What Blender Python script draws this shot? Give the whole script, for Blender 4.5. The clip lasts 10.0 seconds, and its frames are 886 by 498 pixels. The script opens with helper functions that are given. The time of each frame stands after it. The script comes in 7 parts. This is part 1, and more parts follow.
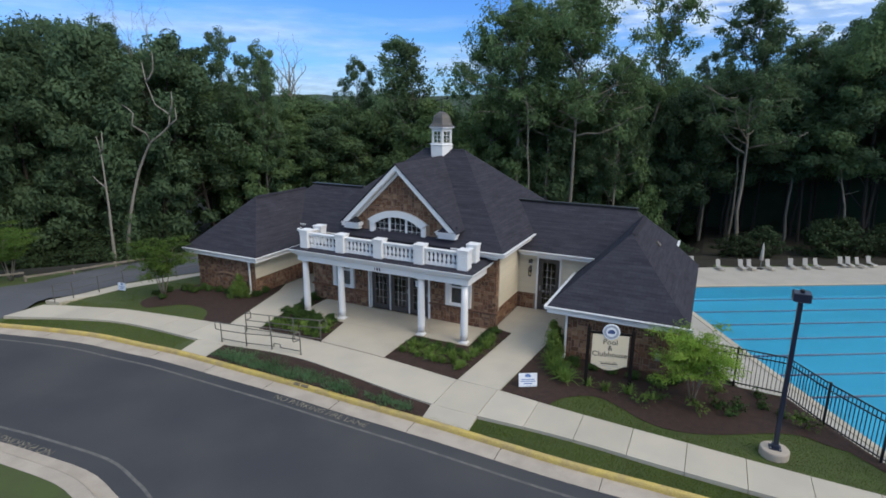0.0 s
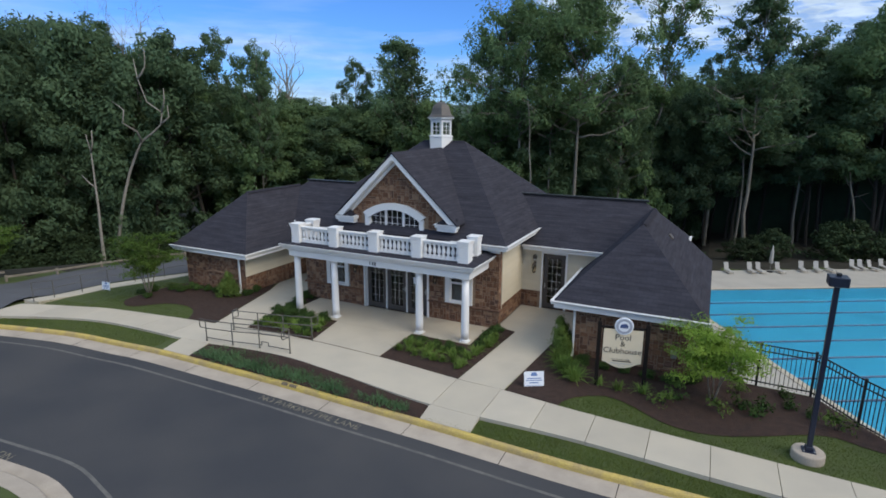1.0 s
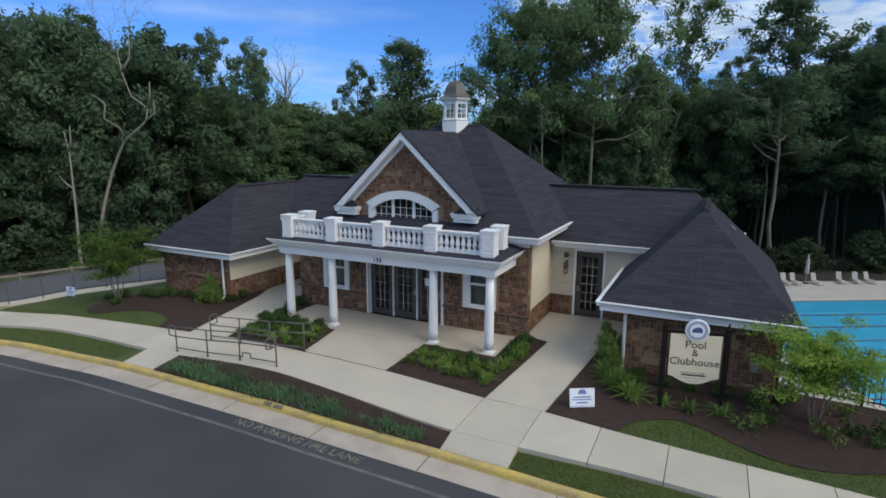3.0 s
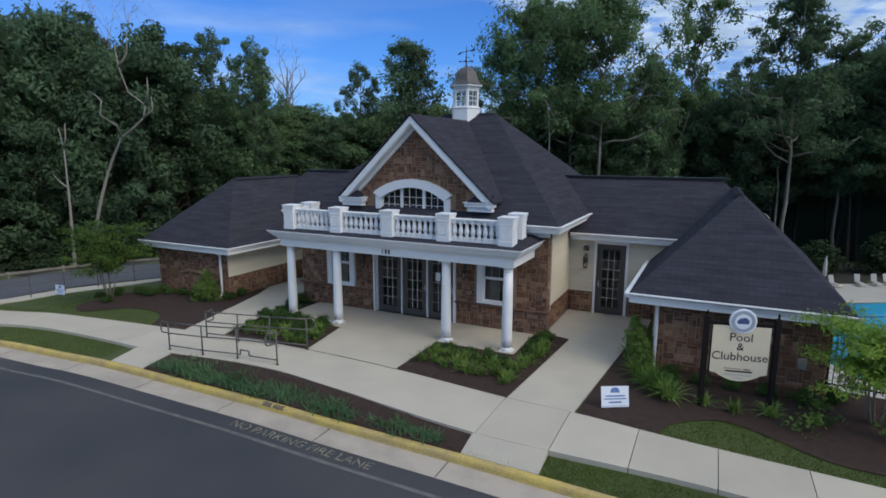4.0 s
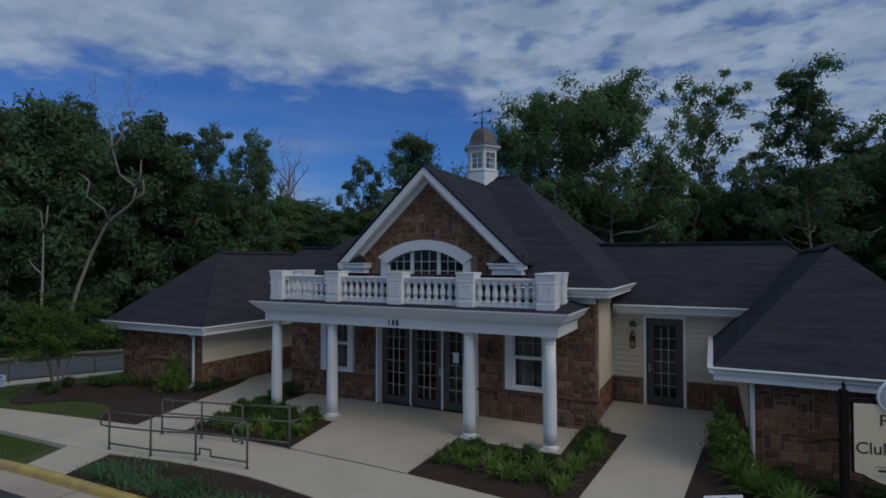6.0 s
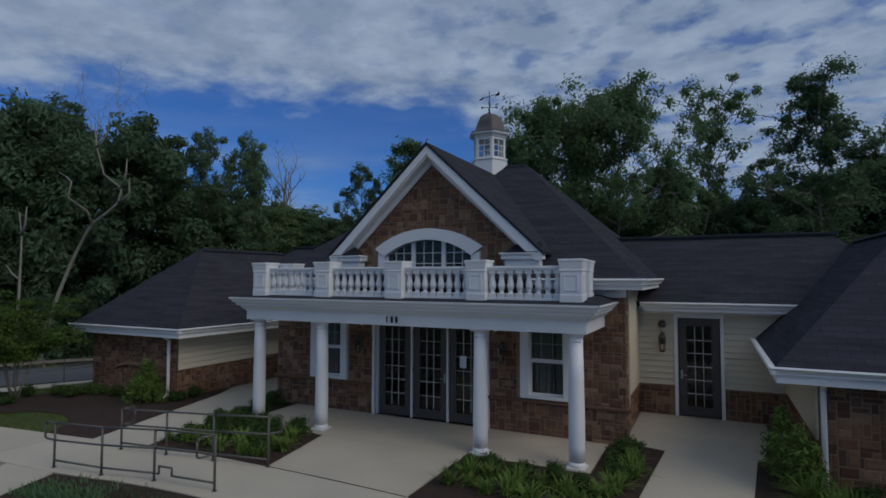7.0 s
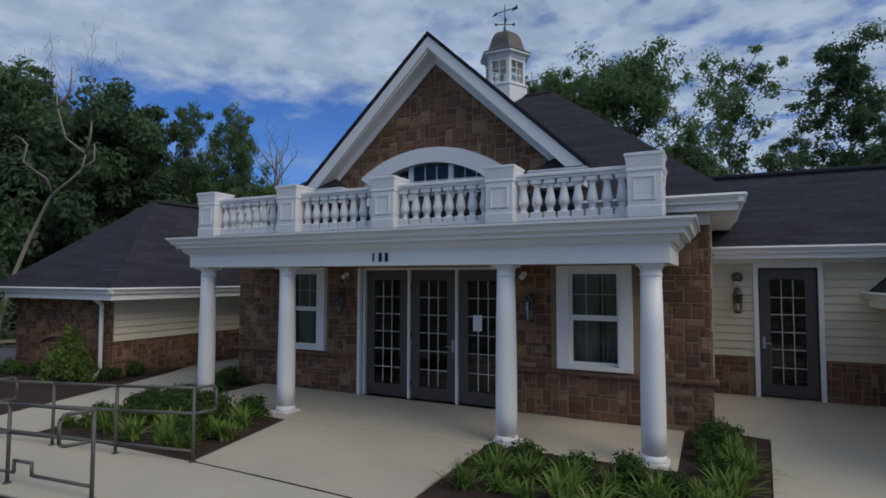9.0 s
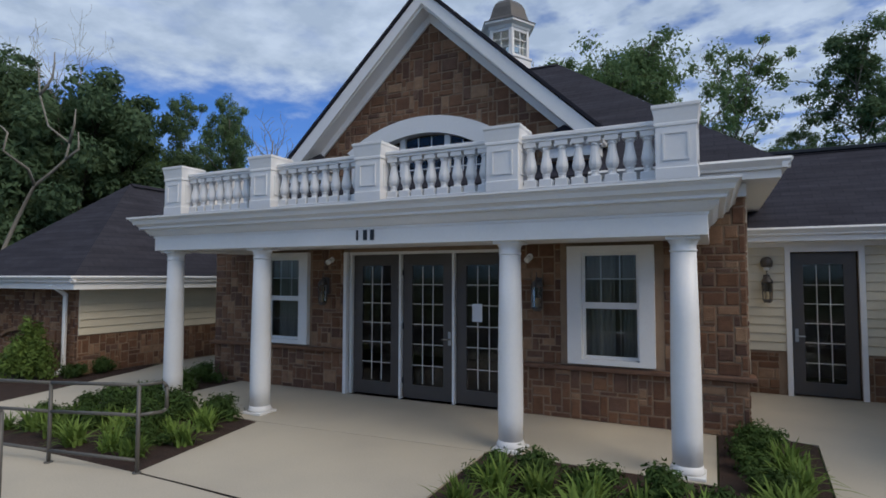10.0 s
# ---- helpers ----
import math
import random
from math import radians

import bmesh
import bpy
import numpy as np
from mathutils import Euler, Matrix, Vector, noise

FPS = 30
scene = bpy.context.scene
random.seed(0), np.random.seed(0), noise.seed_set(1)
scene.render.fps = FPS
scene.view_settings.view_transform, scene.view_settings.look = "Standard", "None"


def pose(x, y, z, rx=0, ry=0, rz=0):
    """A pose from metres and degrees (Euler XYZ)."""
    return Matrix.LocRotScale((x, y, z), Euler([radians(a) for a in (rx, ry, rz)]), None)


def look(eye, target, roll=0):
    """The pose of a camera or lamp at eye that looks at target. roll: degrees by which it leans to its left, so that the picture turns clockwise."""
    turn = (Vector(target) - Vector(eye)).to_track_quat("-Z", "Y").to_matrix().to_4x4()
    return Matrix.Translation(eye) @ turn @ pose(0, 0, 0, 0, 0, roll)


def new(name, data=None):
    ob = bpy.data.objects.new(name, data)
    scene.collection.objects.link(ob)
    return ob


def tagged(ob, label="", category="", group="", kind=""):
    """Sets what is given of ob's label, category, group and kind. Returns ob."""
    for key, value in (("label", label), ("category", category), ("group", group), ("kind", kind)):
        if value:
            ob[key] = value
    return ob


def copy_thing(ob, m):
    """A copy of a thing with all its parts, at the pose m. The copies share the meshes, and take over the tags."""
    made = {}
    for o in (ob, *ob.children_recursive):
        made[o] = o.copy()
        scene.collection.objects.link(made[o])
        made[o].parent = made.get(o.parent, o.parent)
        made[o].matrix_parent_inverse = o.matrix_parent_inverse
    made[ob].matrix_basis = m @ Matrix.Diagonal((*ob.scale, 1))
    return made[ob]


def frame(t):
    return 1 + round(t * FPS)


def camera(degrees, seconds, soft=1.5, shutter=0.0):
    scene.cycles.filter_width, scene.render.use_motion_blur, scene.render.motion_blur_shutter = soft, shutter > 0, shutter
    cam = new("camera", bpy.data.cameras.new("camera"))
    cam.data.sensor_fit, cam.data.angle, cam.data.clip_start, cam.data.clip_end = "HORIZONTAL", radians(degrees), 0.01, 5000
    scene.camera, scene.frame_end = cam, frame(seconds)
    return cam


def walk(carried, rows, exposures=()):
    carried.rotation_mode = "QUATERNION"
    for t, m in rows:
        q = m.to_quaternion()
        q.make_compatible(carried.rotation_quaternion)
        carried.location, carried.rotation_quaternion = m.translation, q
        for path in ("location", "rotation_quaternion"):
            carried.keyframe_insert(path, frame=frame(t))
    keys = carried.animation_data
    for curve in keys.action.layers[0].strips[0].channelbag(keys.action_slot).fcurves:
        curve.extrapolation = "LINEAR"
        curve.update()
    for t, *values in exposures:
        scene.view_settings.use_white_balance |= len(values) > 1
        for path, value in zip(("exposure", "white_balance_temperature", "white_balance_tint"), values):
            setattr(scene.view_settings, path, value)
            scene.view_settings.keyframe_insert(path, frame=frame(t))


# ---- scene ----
cam = camera(77.6, 10.0, soft=1.7)
PATH = [
    (0, (11.955, -20.313, 9.04), (11.109, -18.571, 8.542), 0.4),
    (0.5, (11.709, -19.725, 8.497), (10.861, -17.978, 8.019), 0.4),
    (1, (11.536, -19.321, 8.023), (10.683, -17.571, 7.566), 0.3),
    (1.5, (11.239, -18.662, 7.635), (10.385, -16.906, 7.2), 0.3),
    (2, (10.73, -17.876, 7.225), (9.871, -16.116, 6.816), 0.3),
    (2.5, (10.16, -17.246, 6.8), (9.298, -15.483, 6.411), 0.3),
    (4, (8.838, -15.945, 5.552), (7.97, -14.177, 5.206), 0.2),
    (4.5, (8.468, -15.471, 5.193), (7.595, -13.688, 4.955), 0.2),
    (5, (8.058, -14.943, 4.762), (7.181, -13.15, 4.636), 0.2),
    (5.5, (7.581, -14.331, 4.404), (6.703, -12.535, 4.37), 0.2),
    (6, (7.084, -13.599, 4.082), (6.206, -11.803, 4.127), 0.1),
    (7.5, (5.746, -11.303, 3.177), (4.871, -9.508, 3.282), 0.1),
    (8, (5.33, -10.532, 2.862), (4.453, -8.738, 2.967), 0.1),
    (8.5, (4.921, -9.741, 2.538), (4.044, -7.947, 2.644), 0.1),
    (9, (4.571, -9.061, 2.265), (3.694, -7.266, 2.37), 0.1),
    (9.5, (4.311, -8.507, 2.088), (3.435, -6.712, 2.192), 0.1),
    (10, (4.154, -8.023, 2.02), (3.276, -6.229, 2.123), 0.1),
]
EXPOSURES = [(0.0, -0.06, 6250, 8), (2.5, -0.20, 6250, 8), (4.0, -0.34, 5950, 8), (5.0, -0.92, 5850, 9), (5.5, -1.17, 5920, 9), (6.2, -1.33, 5960, 9), (7.5, -1.31, 6000, 9), (9.0, -0.83, 6230, 10), (10.0, -0.48, 6400, 10)]
walk(cam, [(t, look(eye, target, roll)) for t, eye, target, roll in PATH], EXPOSURES)

# ---- world and sun ----
SUN_ELEVATION, SUN_AZIMUTH = 42.0, 104.0      # azimuth clockwise from +y


def build_world():
    w = bpy.data.worlds.new("sky")
    scene.world = w
    w.use_nodes = True
    nt = w.node_tree
    nt.nodes.clear()
    N, L = nt.nodes.new, nt.links.new
    out, bg = N("ShaderNodeOutputWorld"), N("ShaderNodeBackground")
    sky = N("ShaderNodeTexSky")
    sky.sky_type = "NISHITA"
    sky.sun_disc = False
    sky.sun_elevation, sky.sun_rotation = radians(SUN_ELEVATION), radians(SUN_AZIMUTH)
    sky.air_density, sky.dust_density, sky.ozone_density = 1.0, 0.6, 2.5
    co = N("ShaderNodeTexCoord")
    sep = N("ShaderNodeSeparateXYZ")
    L(co.outputs["Generated"], sep.inputs[0])
    up = N("ShaderNodeMath"); up.operation = "MAXIMUM"; up.inputs[1].default_value = 0.0
    L(sep.outputs["Z"], up.inputs[0])
    add = N("ShaderNodeMath"); add.operation = "ADD"; add.inputs[1].default_value = 0.12
    L(up.outputs[0], add.inputs[0])
    dx = N("ShaderNodeMath"); dx.operation = "DIVIDE"
    dy = N("ShaderNodeMath"); dy.operation = "DIVIDE"
    L(sep.outputs["X"], dx.inputs[0]); L(add.outputs[0], dx.inputs[1])
    L(sep.outputs["Y"], dy.inputs[0]); L(add.outputs[0], dy.inputs[1])
    flat = N("ShaderNodeCombineXYZ")
    L(dx.outputs[0], flat.inputs["X"]); L(dy.outputs[0], flat.inputs["Y"])
    big = N("ShaderNodeTexNoise"); big.inputs["Scale"].default_value = 0.55; big.inputs["Detail"].default_value = 3.0
    small = N("ShaderNodeTexNoise"); small.inputs["Scale"].default_value = 4.2; small.inputs["Detail"].default_value = 6.0
    small.inputs["Roughness"].default_value = 0.56
    off = N("ShaderNodeMapping"); off.inputs["Location"].default_value = CLOUD_SHIFT
    off.inputs["Rotation"].default_value = (0, 0, radians(16))
    off.inputs["Scale"].default_value = (1.0, 1.0, 1.0)
    L(flat.outputs[0], off.inputs["Vector"])
    L(off.outputs[0], big.inputs["Vector"]); L(off.outputs[0], small.inputs["Vector"])
    # a cloud bank whose edge stands higher to the north-west and lower, with gaps, to the north-east
    lat = N("ShaderNodeVectorMath"); lat.operation = "DOT_PRODUCT"; lat.inputs[1].default_value = (0.899, 0.438, 0)
    L(co.outputs["Generated"], lat.inputs[0])
    edge = N("ShaderNodeMapRange"); edge.interpolation_type = "SMOOTHSTEP"
    edge.inputs["From Min"].default_value, edge.inputs["From Max"].default_value = 0.0, 0.28
    edge.inputs["To Min"].default_value, edge.inputs["To Max"].default_value = 0.285, 0.10
    L(lat.outputs["Value"], edge.inputs["Value"])
    above = N("ShaderNodeMath"); above.operation = "SUBTRACT"
    L(up.outputs[0], above.inputs[0]); L(edge.outputs[0], above.inputs[1])
    rise = N("ShaderNodeMath"); rise.operation = "MULTIPLY_ADD"; rise.inputs[1].default_value, rise.inputs[2].default_value = 9.0, -1.6
    L(above.outputs[0], rise.inputs[0])
    mass = N("ShaderNodeMath"); mass.operation = "MULTIPLY_ADD"; mass.inputs[1].default_value = 2.0
    L(big.outputs["Fac"], mass.inputs[0]); L(rise.outputs[0], mass.inputs[2])
    fray = N("ShaderNodeMath"); fray.operation = "MULTIPLY_ADD"; fray.inputs[1].default_value = 1.2
    L(small.outputs["Fac"], fray.inputs[0]); L(mass.outputs[0], fray.inputs[2])
    ramp = N("ShaderNodeMapRange"); ramp.interpolation_type = "SMOOTHSTEP"
    ramp.inputs["From Min"].default_value, ramp.inputs["From Max"].default_value = -0.15, 0.45
    L(fray.outputs[0], ramp.inputs["Value"])
    cell = N("ShaderNodeTexNoise"); cell.inputs["Scale"].default_value = 7.0; cell.inputs["Detail"].default_value = 4.0
    shift = N("ShaderNodeMapping"); shift.inputs["Location"].default_value = (4.1, 2.7, 1.0)
    L(flat.outputs[0], shift.inputs["Vector"]); L(shift.outputs[0], cell.inputs["Vector"])
    gap = N("ShaderNodeMapRange"); gap.inputs["From Min"].default_value, gap.inputs["From Max"].default_value = 0.50, 0.68
    L(cell.outputs["Fac"], gap.inputs["Value"])
    broken = N("ShaderNodeMapRange"); broken.inputs["From Min"].default_value, broken.inputs["From Max"].default_value = -0.15, 0.25
    broken.inputs["To Min"].default_value, broken.inputs["To Max"].default_value = 0.2, 0.75
    L(lat.outputs["Value"], broken.inputs["Value"])
    holes = N("ShaderNodeMath"); holes.operation = "MULTIPLY"
    L(gap.outputs[0], holes.inputs[0]); L(broken.outputs[0], holes.inputs[1])
    solid = N("ShaderNodeMath"); solid.operation = "SUBTRACT"; solid.inputs[0].default_value = 1.0
    L(holes.outputs[0], solid.inputs[1])
    bank = N("ShaderNodeMath"); bank.operation = "MULTIPLY"
    L(ramp.outputs[0], bank.inputs[0]); L(solid.outputs[0], bank.inputs[1])
    wide = N("ShaderNodeMapping"); wide.inputs["Scale"].default_value = (1.0, 1.0, 9.0); wide.inputs["Location"].default_value = (0.3, 0.2, 0.1)
    L(co.outputs["Generated"], wide.inputs["Vector"])
    streak = N("ShaderNodeTexNoise"); streak.inputs["Scale"].default_value = 2.2; streak.inputs["Detail"].default_value = 5.0
    L(wide.outputs[0], streak.inputs["Vector"])
    thin = N("ShaderNodeMapRange"); thin.inputs["From Min"].default_value, thin.inputs["From Max"].default_value = 0.41, 0.70
    thin.inputs["To Max"].default_value = 0.85
    L(streak.outputs["Fac"], thin.inputs["Value"])
    lower = N("ShaderNodeMapRange"); lower.inputs["From Min"].default_value, lower.inputs["From Max"].default_value = 0.12, 0.24
    lower.inputs["To Min"].default_value, lower.inputs["To Max"].default_value = 1.0, 0.15
    L(up.outputs[0], lower.inputs["Value"])
    veil = N("ShaderNodeMath"); veil.operation = "MULTIPLY"
    L(thin.outputs[0], veil.inputs[0]); L(lower.outputs[0], veil.inputs[1])
    cover = N("ShaderNodeMath"); cover.operation = "MAXIMUM"
    L(bank.outputs[0], cover.inputs[0]); L(veil.outputs[0], cover.inputs[1])
    grey = N("ShaderNodeValToRGB")
    grey.color_ramp.elements[0].position, grey.color_ramp.elements[1].position = 0.40, 0.62
    grey.color_ramp.elements[0].color, grey.color_ramp.elements[1].color = CLOUD_DARK, CLOUD_LIGHT
    L(small.outputs["Fac"], grey.inputs[0])
    tint = N("ShaderNodeMix"); tint.data_type = "RGBA"; tint.blend_type = "MULTIPLY"; tint.inputs["Factor"].default_value = 1.0
    tint.inputs["B"].default_value = (0.56, 0.97, 1.72, 1)
    L(sky.outputs[0], tint.inputs["A"])
    mix = N("ShaderNodeMix"); mix.data_type = "RGBA"
    L(cover.outputs[0], mix.inputs["Factor"])
    L(tint.outputs["Result"], mix.inputs["A"]); L(grey.outputs["Color"], mix.inputs["B"])
    L(mix.outputs["Result"], bg.inputs["Color"])
    bg.inputs["Strength"].default_value = SKY_STRENGTH
    L(bg.outputs[0], out.inputs["Surface"])


SKY_STRENGTH = 0.102
CLOUD_SHIFT = (1.3, 0.4, 0)
CLOUD_LIGHT, CLOUD_DARK = (7.3, 8.7, 10.8, 1), (5.2, 6.5, 8.5, 1)
build_world()
sun = new("sun", bpy.data.lights.new("sun", "SUN"))
sun.data.energy, sun.data.angle, sun.data.color = 2.6, radians(40), (1.0, 0.86, 0.68)
_a, _e = radians(SUN_AZIMUTH), radians(SUN_ELEVATION)
sun.matrix_world = look((0, 0, 40), (-math.sin(_a) * math.cos(_e), -math.cos(_a) * math.cos(_e), 40 - math.sin(_e)))


# ---- materials ----
def material(name, colour, rough=0.7, vary=0.15, scale=3.0, fine=40.0, bump=0.15, metal=0.0, island=0.0, per_object=0.0, second=None, stretch=(1, 1, 1), spec=0.5, bump_scale=None):
    """A painted or natural surface: colour broken up at two scales, with relief. second: colour of the stains."""
    m = bpy.data.materials.new(name)
    m.use_nodes = True
    nt = m.node_tree
    N, L = nt.nodes.new, nt.links.new
    b = nt.nodes["Principled BSDF"]
    b.inputs["Roughness"].default_value, b.inputs["Metallic"].default_value = rough, metal
    b.inputs["Specular IOR Level"].default_value = spec
    co, mp = N("ShaderNodeTexCoord"), N("ShaderNodeMapping")
    geo = N("ShaderNodeNewGeometry")
    mp.inputs["Scale"].default_value = stretch
    L(geo.outputs["Position"], mp.inputs["Vector"])
    n1, n2 = N("ShaderNodeTexNoise"), N("ShaderNodeTexNoise")
    n1.inputs["Scale"].default_value, n1.inputs["Detail"].default_value = scale, 5
    n2.inputs["Scale"].default_value, n2.inputs["Detail"].default_value = fine, 3
    L(mp.outputs[0], n1.inputs["Vector"]); L(mp.outputs[0], n2.inputs["Vector"])
    dark = second or tuple(c * 0.55 for c in colour)
    r = N("ShaderNodeValToRGB")
    r.color_ramp.elements[0].position, r.color_ramp.elements[1].position = 0.38, 0.66
    L(n1.outputs["Fac"], r.inputs[0])
    mx = N("ShaderNodeMix"); mx.data_type = "RGBA"
    mx.inputs["A"].default_value, mx.inputs["B"].default_value = (*colour, 1), (*dark, 1)
    amount = N("ShaderNodeMath"); amount.operation = "MULTIPLY"; amount.inputs[1].default_value = vary * 2
    L(r.outputs["Color"], amount.inputs[0]); L(amount.outputs[0], mx.inputs["Factor"])
    hsv = N("ShaderNodeHueSaturation")
    L(mx.outputs["Result"], hsv.inputs["Color"])
    v = N("ShaderNodeMath"); v.operation = "MULTIPLY_ADD"; v.inputs[1].default_value = vary * 1.6
    v.inputs[2].default_value = 1.0 - vary * 0.8
    L(n2.outputs["Fac"], v.inputs[0])
    last = v
    for amt, sock in ((island, geo.outputs["Random Per Island"]), (per_object, None)):
        if amt:
            if sock is None:
                sock = N("ShaderNodeObjectInfo").outputs["Random"]
            k = N("ShaderNodeMath"); k.operation = "MULTIPLY_ADD"; k.inputs[1].default_value = 2 * amt; k.inputs[2].default_value = 1 - amt
            L(sock, k.inputs[0])
            t = N("ShaderNodeMath"); t.operation = "MULTIPLY"
            L(k.outputs[0], t.inputs[0]); L(last.outputs[0], t.inputs[1])
            last = t
    L(last.outputs[0], hsv.inputs["Value"])
    L(hsv.outputs[0], b.inputs["Base Color"])
    if bump:
        bp = N("ShaderNodeBump"); bp.inputs["Strength"].default_value = bump; bp.inputs["Distance"].default_value = 0.02
        n3 = n2
        if bump_scale:
            n3 = N("ShaderNodeTexNoise"); n3.inputs["Scale"].default_value = bump_scale; n3.inputs["Detail"].default_value = 4
            L(mp.outputs[0], n3.inputs["Vector"])
        L(n3.outputs["Fac"], bp.inputs["Height"]); L(bp.outputs[0], b.inputs["Normal"])
    return m


def hue_by_object(m, colours):
    """Gives each piece one of several colours by its own random number."""
    nt = m.node_tree
    N, L = nt.nodes.new, nt.links.new
    hsv = [n for n in nt.nodes if n.type == "HUE_SAT"][0]
    mx = [n for n in nt.nodes if n.type == "MIX"][0]
    r = N("ShaderNodeValToRGB")
    r.color_ramp.interpolation = "CONSTANT"
    el = r.color_ramp.elements
    while len(el) < len(colours):
        el.new(0.5)
    for i, c in enumerate(colours):
        el[i].position, el[i].color = i / len(colours), (*c, 1)
    L(N("ShaderNodeObjectInfo").outputs["Random"], r.inputs[0])
    L(r.outputs["Color"], mx.inputs["A"])
    dk = N("ShaderNodeMix"); dk.data_type = "RGBA"; dk.blend_type = "MULTIPLY"; dk.inputs["Factor"].default_value = 1
    dk.inputs["B"].default_value = (0.6, 0.58, 0.56, 1)
    L(r.outputs["Color"], dk.inputs["A"]); L(dk.outputs["Result"], mx.inputs["B"])
    return m


def leaf_material(name, colour, other, trans=0.35, patch=0.45):
    """Foliage: light and dark masses a few metres across, with a little difference from leaf to leaf."""
    m = bpy.data.materials.new(name)
    m.use_nodes = True
    nt = m.node_tree
    N, L = nt.nodes.new, nt.links.new
    b = nt.nodes["Principled BSDF"]
    geo, inf = N("ShaderNodeNewGeometry"), N("ShaderNodeObjectInfo")
    n = N("ShaderNodeTexNoise"); n.inputs["Scale"].default_value = patch; n.inputs["Detail"].default_value = 3
    L(geo.outputs["Position"], n.inputs["Vector"])
    r = N("ShaderNodeMapRange"); r.inputs["From Min"].default_value, r.inputs["From Max"].default_value = 0.32, 0.68
    L(n.outputs["Fac"], r.inputs["Value"])
    a = N("ShaderNodeMath"); a.operation = "MULTIPLY_ADD"; a.inputs[1].default_value = 0.25
    half = N("ShaderNodeMath"); half.operation = "MULTIPLY"; half.inputs[1].default_value = 0.75
    L(r.outputs[0], half.inputs[0]); L(geo.outputs["Random Per Island"], a.inputs[0]); L(half.outputs[0], a.inputs[2])
    mx = N("ShaderNodeMix"); mx.data_type = "RGBA"
    mx.inputs["A"].default_value, mx.inputs["B"].default_value = (*colour, 1), (*other, 1)
    L(a.outputs[0], mx.inputs["Factor"])
    hsv = N("ShaderNodeHueSaturation")
    k = N("ShaderNodeMath"); k.operation = "MULTIPLY_ADD"; k.inputs[1].default_value = 0.5; k.inputs[2].default_value = 0.75
    L(inf.outputs["Random"], k.inputs[0]); L(k.outputs[0], hsv.inputs["Value"])
    L(mx.outputs["Result"], hsv.inputs["Color"]); L(hsv.outputs[0], b.inputs["Base Color"])
    b.inputs["Roughness"].default_value = 0.75
    b.inputs["Specular IOR Level"].default_value = 0.15
    tr = N("ShaderNodeBsdfTranslucent")
    L(hsv.outputs[0], tr.inputs["Color"])
    ms = N("ShaderNodeMixShader"); ms.inputs[0].default_value = trans
    L(b.outputs[0], ms.inputs[1]); L(tr.outputs[0], ms.inputs[2])
    L(ms.outputs[0], nt.nodes["Material Output"].inputs["Surface"])
    return m


def glass_material(name, tint=(0.75, 0.8, 0.8), rough=0.03):
    m = bpy.data.materials.new(name)
    m.use_nodes = True
    b = m.node_tree.nodes["Principled BSDF"]
    b.inputs["Base Color"].default_value = (*tint, 1)
    b.inputs["Roughness"].default_value = rough
    b.inputs["Transmission Weight"].default_value = 1.0
    b.inputs["IOR"].default_value = 1.35
    return m


M_WHITE = material("white_paint", (0.78, 0.78, 0.78), 0.45, 0.05, 1.2, 30, 0.04)
M_SIDING = material("beige_vinyl_siding", (0.61, 0.55, 0.425), 0.6, 0.06, 1.5, 30, 0.05, per_object=0.03)
M_MORTAR = material("mortar", (0.30, 0.21, 0.142), 0.95, 0.25, 4, 60, 0.4)
M_STONE = hue_by_object(material("brown_fieldstone", (0.25, 0.15, 0.08), 0.9, 0.3, 9, 70, 0.8, per_object=0.16),
    [(0.195, 0.094, 0.05), (0.165, 0.08, 0.046), (0.215, 0.108, 0.06), (0.18, 0.088, 0.05), (0.12, 0.062, 0.042), (0.24, 0.125, 0.07), (0.2, 0.1, 0.055), (0.25, 0.142, 0.084), (0.145, 0.08, 0.054), (0.29, 0.178, 0.108)])
M_CONCRETE = material("pale_concrete", (0.47, 0.42, 0.335), 0.9, 0.2, 0.8, 60, 0.15, per_object=0.07, second=(0.36, 0.325, 0.275))
M_KERB = material("kerb_concrete", (0.42, 0.36, 0.295), 0.9, 0.2, 1.5, 50, 0.2, per_object=0.05)
M_YELLOW = material("worn_yellow_kerb_paint", (0.50, 0.375, 0.10), 0.8, 0.5, 2.2, 24, 0.3, second=(0.37, 0.28, 0.12))
M_SCRAPE = material("grimy_worn_kerb", (0.15, 0.12, 0.08), 0.9, 0.4, 6, 40, 0.3)
M_ASPHALT = material("asphalt", (0.046, 0.048, 0.055), 0.9, 0.42, 0.3, 120, 0.4, second=(0.066, 0.065, 0.068), spec=0.3)
M_OLDASPHALT = material("worn_grey_asphalt", (0.085, 0.087, 0.097), 0.9, 0.3, 0.6, 90, 0.35, second=(0.062, 0.064, 0.072))
M_ROADPAINT = material("worn_road_paint", (0.135, 0.13, 0.12), 0.85, 0.4, 5, 60, 0.2, second=(0.075, 0.075, 0.075))
M_ROADTEXT = material("faded_yellow_road_lettering", (0.25, 0.22, 0.15), 0.85, 0.5, 7, 60, 0.2, second=(0.06, 0.06, 0.06))
M_GRASS = material("lawn_grass", (0.06, 0.084, 0.018), 0.9, 0.4, 1.6, 45, 0.8, second=(0.055, 0.07, 0.02))
# leaf litter colour lowered to near black to stand in for tree shade
M_FOREST = material("shade_dark_forest_floor", (0.022, 0.02, 0.012), 0.95, 0.4, 0.4, 12, 0.6)
M_MULCH = material("dark_mulch", (0.042, 0.021, 0.014), 0.95, 0.45, 5, 55, 1.0)
M_BRONZE = material("dark_bronze_paint", (0.075, 0.065, 0.06), 0.45, 0.1, 2, 40, 0.05)
